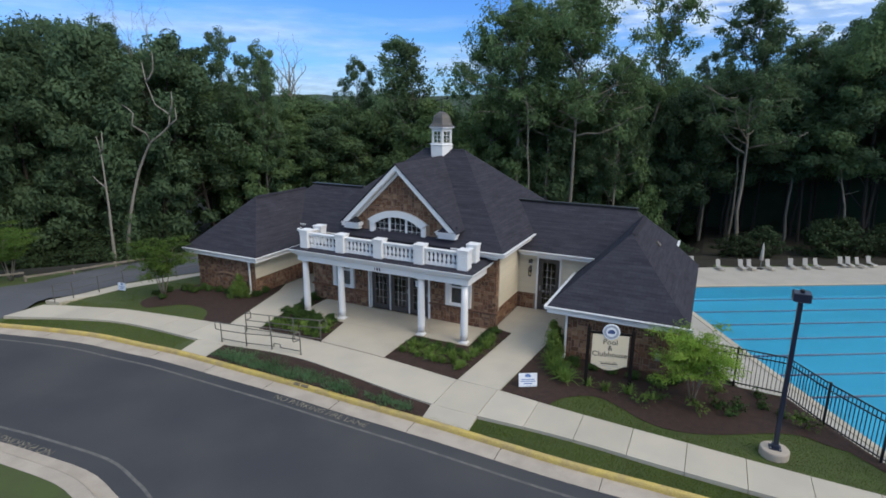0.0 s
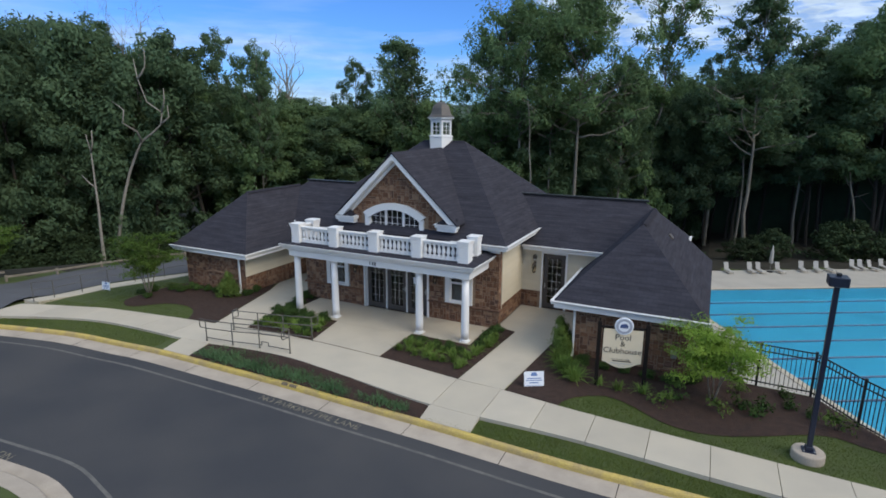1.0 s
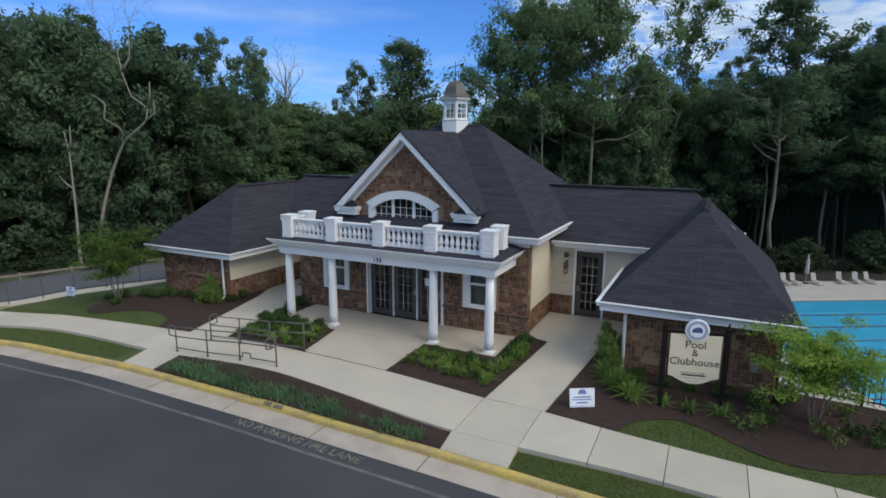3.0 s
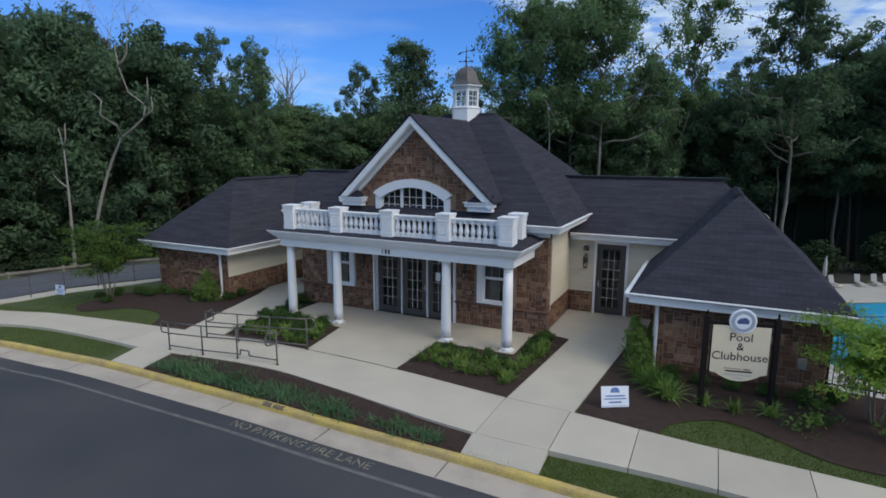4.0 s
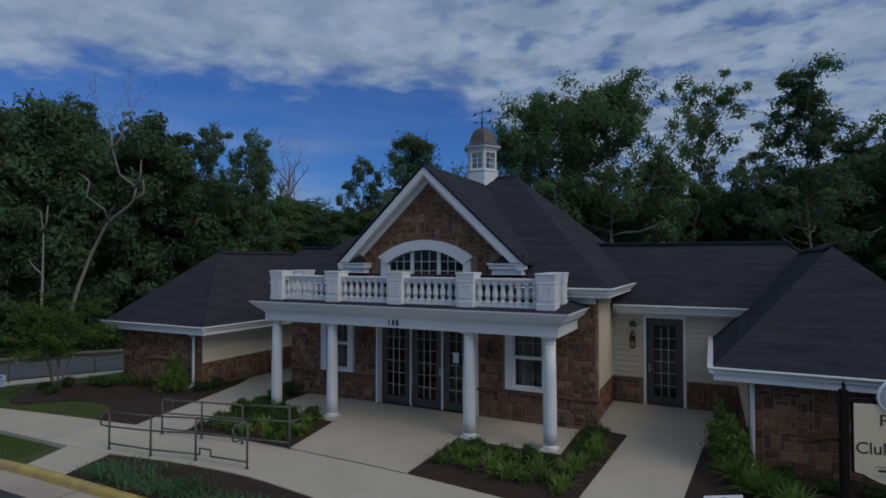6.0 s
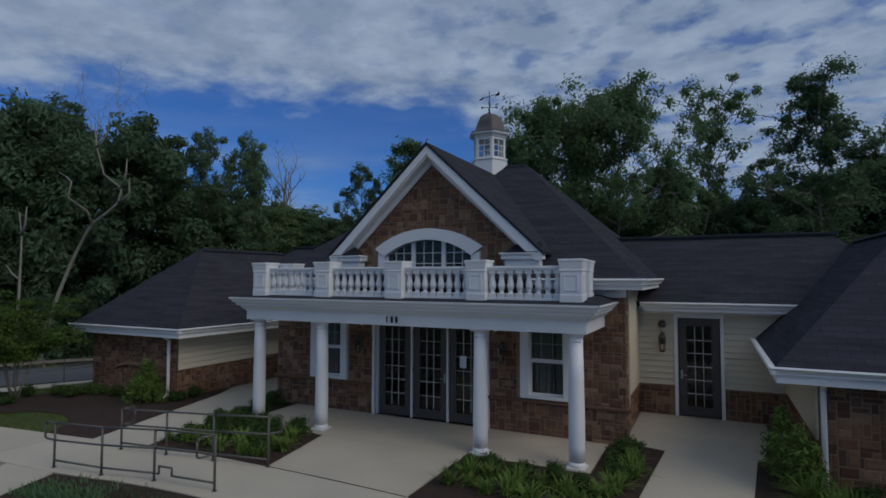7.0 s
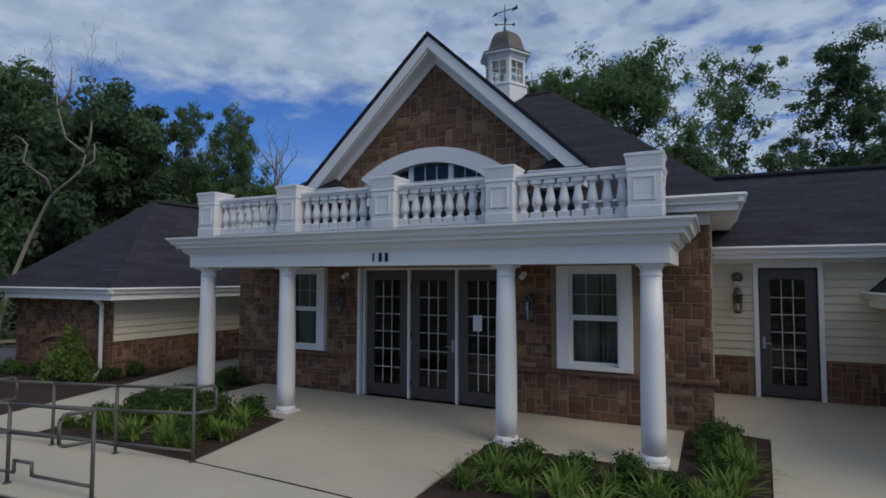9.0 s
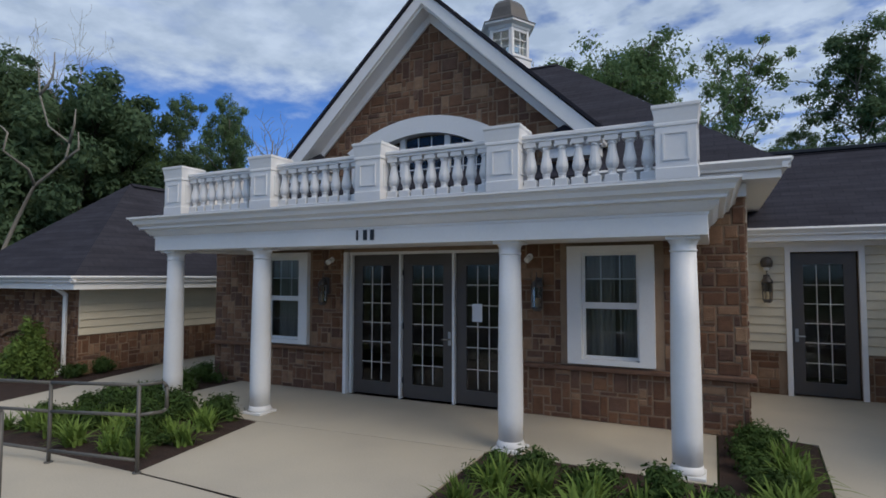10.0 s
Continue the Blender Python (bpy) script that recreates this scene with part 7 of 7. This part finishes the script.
def young_tree(seed, m, label, height=2.3, spread=1.35, leaves=1500, leaf=None):
    rng = np.random.default_rng(seed)
    t = thing("crape_myrtle", label, "tree", "young trees", m)
    cs, rs = [], []
    for k in range(5):
        bm = B()
        a = k * 1.2566 + rng.normal() * 0.2
        pts = limb(bm, rng, (0.06 * math.cos(a), 0.06 * math.sin(a), -0.03), (0.26 * math.cos(a), 0.26 * math.sin(a), 1), height * 0.8, 0.026, 0.012, 6, 0.05, 0.06, 6)
        twigs = []
        for q in pts[3:]:
            for _ in range(3):
                b = rng.random() * 6.28
                twigs.append(B())
                e = limb(twigs[-1], rng, q, (math.cos(b), math.sin(b), 0.35), spread * (0.35 + 0.4 * rng.random()), 0.009, 0.003, 4, 0.15, 0.05, 4)
                cs += [e[2], e[-1]]
                rs += [(0.24, 0.24, 0.1), (0.3, 0.3, 0.11)]
        stem = part("stem", bm, M_TIMBER, t, "", True)
        for e in twigs:
            part("twig", e, M_TIMBER, stem, "", True)
    v, f = leaf_cloud(rng, np.array([list(c) for c in cs]), np.array(rs), leaves * 3, 0.085, 0.9, 0.34)
    crown = new("crown", leaf_mesh("crown", v, f, leaf or L_MYRTLE))
    crown.parent = t


def shrub(seed, w, h, leaves, size, mat, name, label, cat="shrub"):
    rng = np.random.default_rng(seed)
    t = thing(name, label, cat, name + "s")
    k = 9
    cs = np.stack([rng.normal(size=k) * w * 0.24, rng.normal(size=k) * w * 0.24, h * (0.25 + 0.5 * rng.random(k))], 1)
    rs = np.stack([np.full(k, w * 0.26), np.full(k, w * 0.26), np.full(k, h * 0.28)], 1)
    v, f = leaf_cloud(rng, cs, rs, leaves * 2, size, 0.5)
    v[:, 2] = np.maximum(v[:, 2], 0.0)
    ob = new("foliage", leaf_mesh("foliage", v, f, mat))
    ob.parent = t
    bm = B()
    for i in range(4):
        a = i * 1.57
        tube(bm, [(0.02 * math.cos(a), 0.02 * math.sin(a), -0.02), (w * 0.2 * math.cos(a), w * 0.2 * math.sin(a), h * 0.5)], [0.012, 0.004], 5)
    part("stem", bm, M_BARKDARK, t)
    return t


def cone_shrub(seed, h=1.2, w=0.72, leaves=2600):
    """An upright shrub, broad at the foot and narrow at the top."""
    rng = np.random.default_rng(seed)
    t = thing("upright_shrub", "upright feathery green shrub beside the wing corner", "shrub", "upright shrubs")
    k = 30
    f = rng.random(k) ** 1.3
    a = rng.random(k) * 6.283
    r = w * 0.50 * (1 - f * 0.75) * np.sqrt(rng.random(k))
    cs = np.stack([r * np.cos(a), r * np.sin(a), h * (0.08 + 0.84 * f)], 1)
    q = w * 0.24 * (1 - 0.6 * f)
    v, fc = leaf_cloud(rng, cs, np.stack([q, q, q * 1.3], 1), leaves, 0.07, 0.5, 0.35)
    v[:, 2] = np.maximum(v[:, 2], 0.0)
    ob = new("foliage", leaf_mesh("foliage", v, fc, L_LIGHTSHRUB))
    ob.parent = t
    part("stem", tube(B(), [(0, 0, -0.02), (0.01, 0, h * 0.5), (0, 0.01, h * 0.85)], [0.02, 0.012, 0.004], 6), M_BARKDARK, t)
    return t


def grass_blades():
    """Short blades over the lawns and verges."""
    rng = np.random.default_rng(77)
    pts = []
    for x0, x1, lo, hi, n in ((4.95, 17.0, lambda x: kerb_y(x) + 0.15, lambda x: front_y(x) - 0.02, 16000), (-15.2, -6.2, lambda x: kerb_y(x) + 0.15, lambda x: front_y(x) - 0.02, 9000), (8.2, 17.2, lambda x: back_y(x) + 0.02, lambda x: -2.9, 22000), (-15.0, -7.0, lambda x: back_y(x) + 0.03, lambda x: -1.2, 16000)):
        for x, u in zip(rng.uniform(x0, x1, n), rng.random(n)):
            a, b = lo(x), hi(x)
            if b <= a:
                continue
            y = a + (b - a) * u
            if any(inside(x, y, o) for o in beds.values()) or (x > 15 and y > -0.9 - (x - 14.9) * 1.36):
                continue
            k = kerb_y(x)
            z = np.interp(y, (k + 0.14, k + 0.9, -5.2), (KERB_Z - 0.02, -0.10, -0.03)) if y < front_y(x) else -0.03 + dip(x, y)
            pts.append((x, y, z))
    p = np.array(pts)
    n = len(p)
    a = rng.random(n) * 6.283
    w = np.stack([np.cos(a), np.sin(a), np.zeros(n)], 1) * 0.006
    tip = np.stack([rng.normal(size=n) * 0.02, rng.normal(size=n) * 0.02, rng.uniform(0.025, 0.06, n)], 1)
    v = np.stack([p - w, p + w, p + tip], 1).reshape(-1, 3)
    ob = new("lawn_grass", leaf_mesh("lawn_grass", v, np.arange(3 * n).reshape(-1, 3), L_BLADES))
    tagged(ob, "short green grass blades of the mown lawns", "grass", kind="stuff")


def lily(seed, h=0.5, blades=70, mat=L_LILY, width=0.017, spread=0.05, name="daylily", label="clump of arching bright green daylily leaves", group="daylilies"):
    """A clump of arching strap leaves."""
    rng = np.random.default_rng(seed)
    t = thing(name, label, "plant", group)
    verts, faces = [], []
    for i in range(blades):
        a, tilt, L = rng.random() * 6.283, 0.15 + 0.75 * rng.random(), h * (0.8 + 0.6 * rng.random())
        d = np.array([math.cos(a), math.sin(a)])
        s = np.array([-d[1], d[0]])
        base = rng.normal(size=2) * spread
        n0 = len(verts)
        for j in range(5):
            f = j / 4
            out = L * tilt * (f * 0.75 + 0.55 * f * f)
            z = L * (f * (1.15 - 0.25 * tilt) - 0.75 * tilt * f * f)
            w = width * (1 - f) ** 0.6 + 0.001
            for q in (-1, 1):
                verts.append((base[0] + d[0] * out + s[0] * w * q, base[1] + d[1] * out + s[1] * w * q, max(z, 0.01) - 0.01))
        for j in range(4):
            k = n0 + 2 * j
            faces.append((k, k + 1, k + 3, k + 2))
    ob = new("leaves", raw_mesh("leaves", verts, faces, mat))
    ob.parent = t
    bm = B()
    lathe(bm, [(0.06, -0.02), (0.05, 0.03), (0.02, 0.06)], 7)
    part("crown_base", bm, mat, t)
    return t


def scatter(protos, spots, seed, lo=0.8, hi=1.2, z=-0.005):
    rnd = random.Random(seed)
    fresh = list(protos)
    for x, y in spots:
        s = rnd.uniform(lo, hi)
        m = pose(x, y, z + dip(x, y), 0, 0, rnd.uniform(0, 360))
        if fresh:
            ob = fresh.pop(0)
            ob.matrix_basis = m
        else:
            ob = copy_thing(rnd.choice(protos), m)
        ob.scale = (s, s, s)


def build_planting():
    young_tree(61, pose(12.2, -2.4, 0), "young multi-stemmed tree with light green feathery leaves", 2.3, 1.5, 4200)
    young_tree(62, pose(-11.6, -3.2, dip(-11.6, -3.2)), "young multi-stemmed tree with airy green crown", 2.9, 1.5, 4200, L_MYRTLEDARK)
    young_tree(63, pose(-21.6, -4.9, dip(-21.6, -4.9)), "young green tree beside the side drive", 3.2, 1.6, 3600, L_MYRTLEDARK)
    lilies = [lily(71, 0.27), lily(72, 0.24), lily(73, 0.30)]
    spots = []
    rnd = random.Random(8)
    for i in range(8):
        spots.append((2.1 + i * 0.36, -3.45 - i * 0.03 + rnd.uniform(-0.1, 0.1)))
    for i in range(6):
        spots.append((2.25 + i * 0.44, -3.0 + rnd.uniform(-0.1, 0.1)))
    for i in range(8):
        spots.append((4.62 + i * 0.035 + rnd.uniform(-0.06, 0.06), -3.9 + i * 0.42))
    spots += [(-2.2, -2.5), (-2.35, -3.35), (-2.75, -3.3), (-2.7, -2.8), (-3.3, -3.25), (-3.4, -3.8), (-3.9, -3.75), (-3.85, -3.3), (-2.2, -3.85), (-2.8, -3.9), (-1.75, -3.9), (-4.3, -3.9), (-1.62, -3.3)]
    spots += [(-1.9, -2.75), (-2.0, -3.2), (-2.6, -3.6), (-3.0, -3.1)]
    scatter(lilies, spots, 9, 0.8, 1.15)
    big = [lily(74, 0.46, 110), lily(75, 0.42, 100)]
    scatter(big, [(7.5, -2.05), (7.7, -2.4), (7.95, -2.75), (8.25, -3.05), (8.2, -2.6), (7.9, -2.15)], 15, 0.85, 1.1)
    small = [lily(76, 0.34, 46)]
    scatter(small, [(9.0, -3.0), (9.6, -3.1), (10.3, -2.95)], 16, 0.85, 1.1)
    dark = [shrub(81, 0.75, 0.55, 900, 0.075, L_SHRUB, "shrub", "low rounded dark green shrub in mulch"), shrub(82, 0.65, 0.5, 800, 0.075, L_SHRUB, "shrub", "low rounded dark green shrub in mulch")]
    spots = [(2.6, -2.62), (3.1, -2.68), (3.65, -2.72), (4.2, -2.72), (4.6, -1.95), (4.5, -1.35), (4.5, -0.8), (4.62, -0.3), (2.1, -2.68)]
    spots += [(-2.7, -2.45), (-3.2, -2.3), (-3.7, -2.4), (-4.25, -2.3), (-4.4, -1.7), (-4.5, -1.1), (-4.6, -0.5), (-3.6, -2.95), (-4.15, -3.0), (-4.1, -3.6), (-4.75, -2.2), (-3.4, -3.45), (-2.5, -3.1), (-3.0, -2.8), (-2.2, -2.3), (-1.95, -3.6)]
    spots += [(-8.3, -1.6), (-8.9, -1.65), (-9.5, -1.6), (-10.1, -1.7), (-10.7, -1.65), (-11.2, -2.2), (-11.8, -2.7), (-12.0, -3.3), (-11.2, -3.6), (-7.4, -0.6), (-7.45, -1.2), (-10.6, -2.2)]
    spots += [(8.2, -1.7), (8.9, -1.8), (9.6, -1.75), (10.3, -1.8), (11.0, -1.8), (11.7, -1.6)]
    scatter(dark, spots, 10, 0.46, 0.68)
    wisp = [shrub(86, 0.55, 0.42, 75, 0.08, L_LIGHTSHRUB, "wispy_plant", "sparse wispy green plant in the mulch"), shrub(87, 0.45, 0.34, 60, 0.08, L_SHRUB, "wispy_plant", "sparse wispy green plant in the mulch")]
    scatter(wisp, [(12.9, -1.7), (13.5, -2.4), (12.35, -3.15), (13.3, -3.0), (14.2, -2.0), (14.7, -2.3), (15.2, -2.8), (11.3, -2.9), (11.2, -2.3), (12.9, -2.6), (14.1, -1.3), (10.9, -3.4)], 14, 0.8, 1.25)
    light = [cone_shrub(83)]
    scatter(light, [(7.25, -0.55), (7.3, -1.0), (7.45, -1.45), (-7.95, -1.65), (-8.12, -1.8)], 11, 0.95, 1.15)
    cover = [lily(k, 0.17, 85, L_JUNIPER, 0.011, 0.11, "groundcover_plant", "spreading tuft of blue-green grassy groundcover", "groundcover tufts") for k in (84, 85, 88)]
    spots = []
    rnd = random.Random(12)
    for i in range(33):
        x = -4.1 + i * 0.27
        if 2.15 < x < 2.6 or x > 4.3:
            continue
        depth = 4 if x < -2.0 else 3 if x < -1.2 else 2 if x < 1.6 else 1
        for k in range(depth):
            spots.append((x + rnd.uniform(-0.1, 0.1), kerb_y(x) + 0.36 + 0.30 * k + rnd.uniform(-0.08, 0.08)))
    scatter(cover, [p for p in spots if p[1] < front_y(p[0]) - 0.12], 13, 0.7, 1.25, -0.13)


build_planting()
grass_blades()
build_woods()
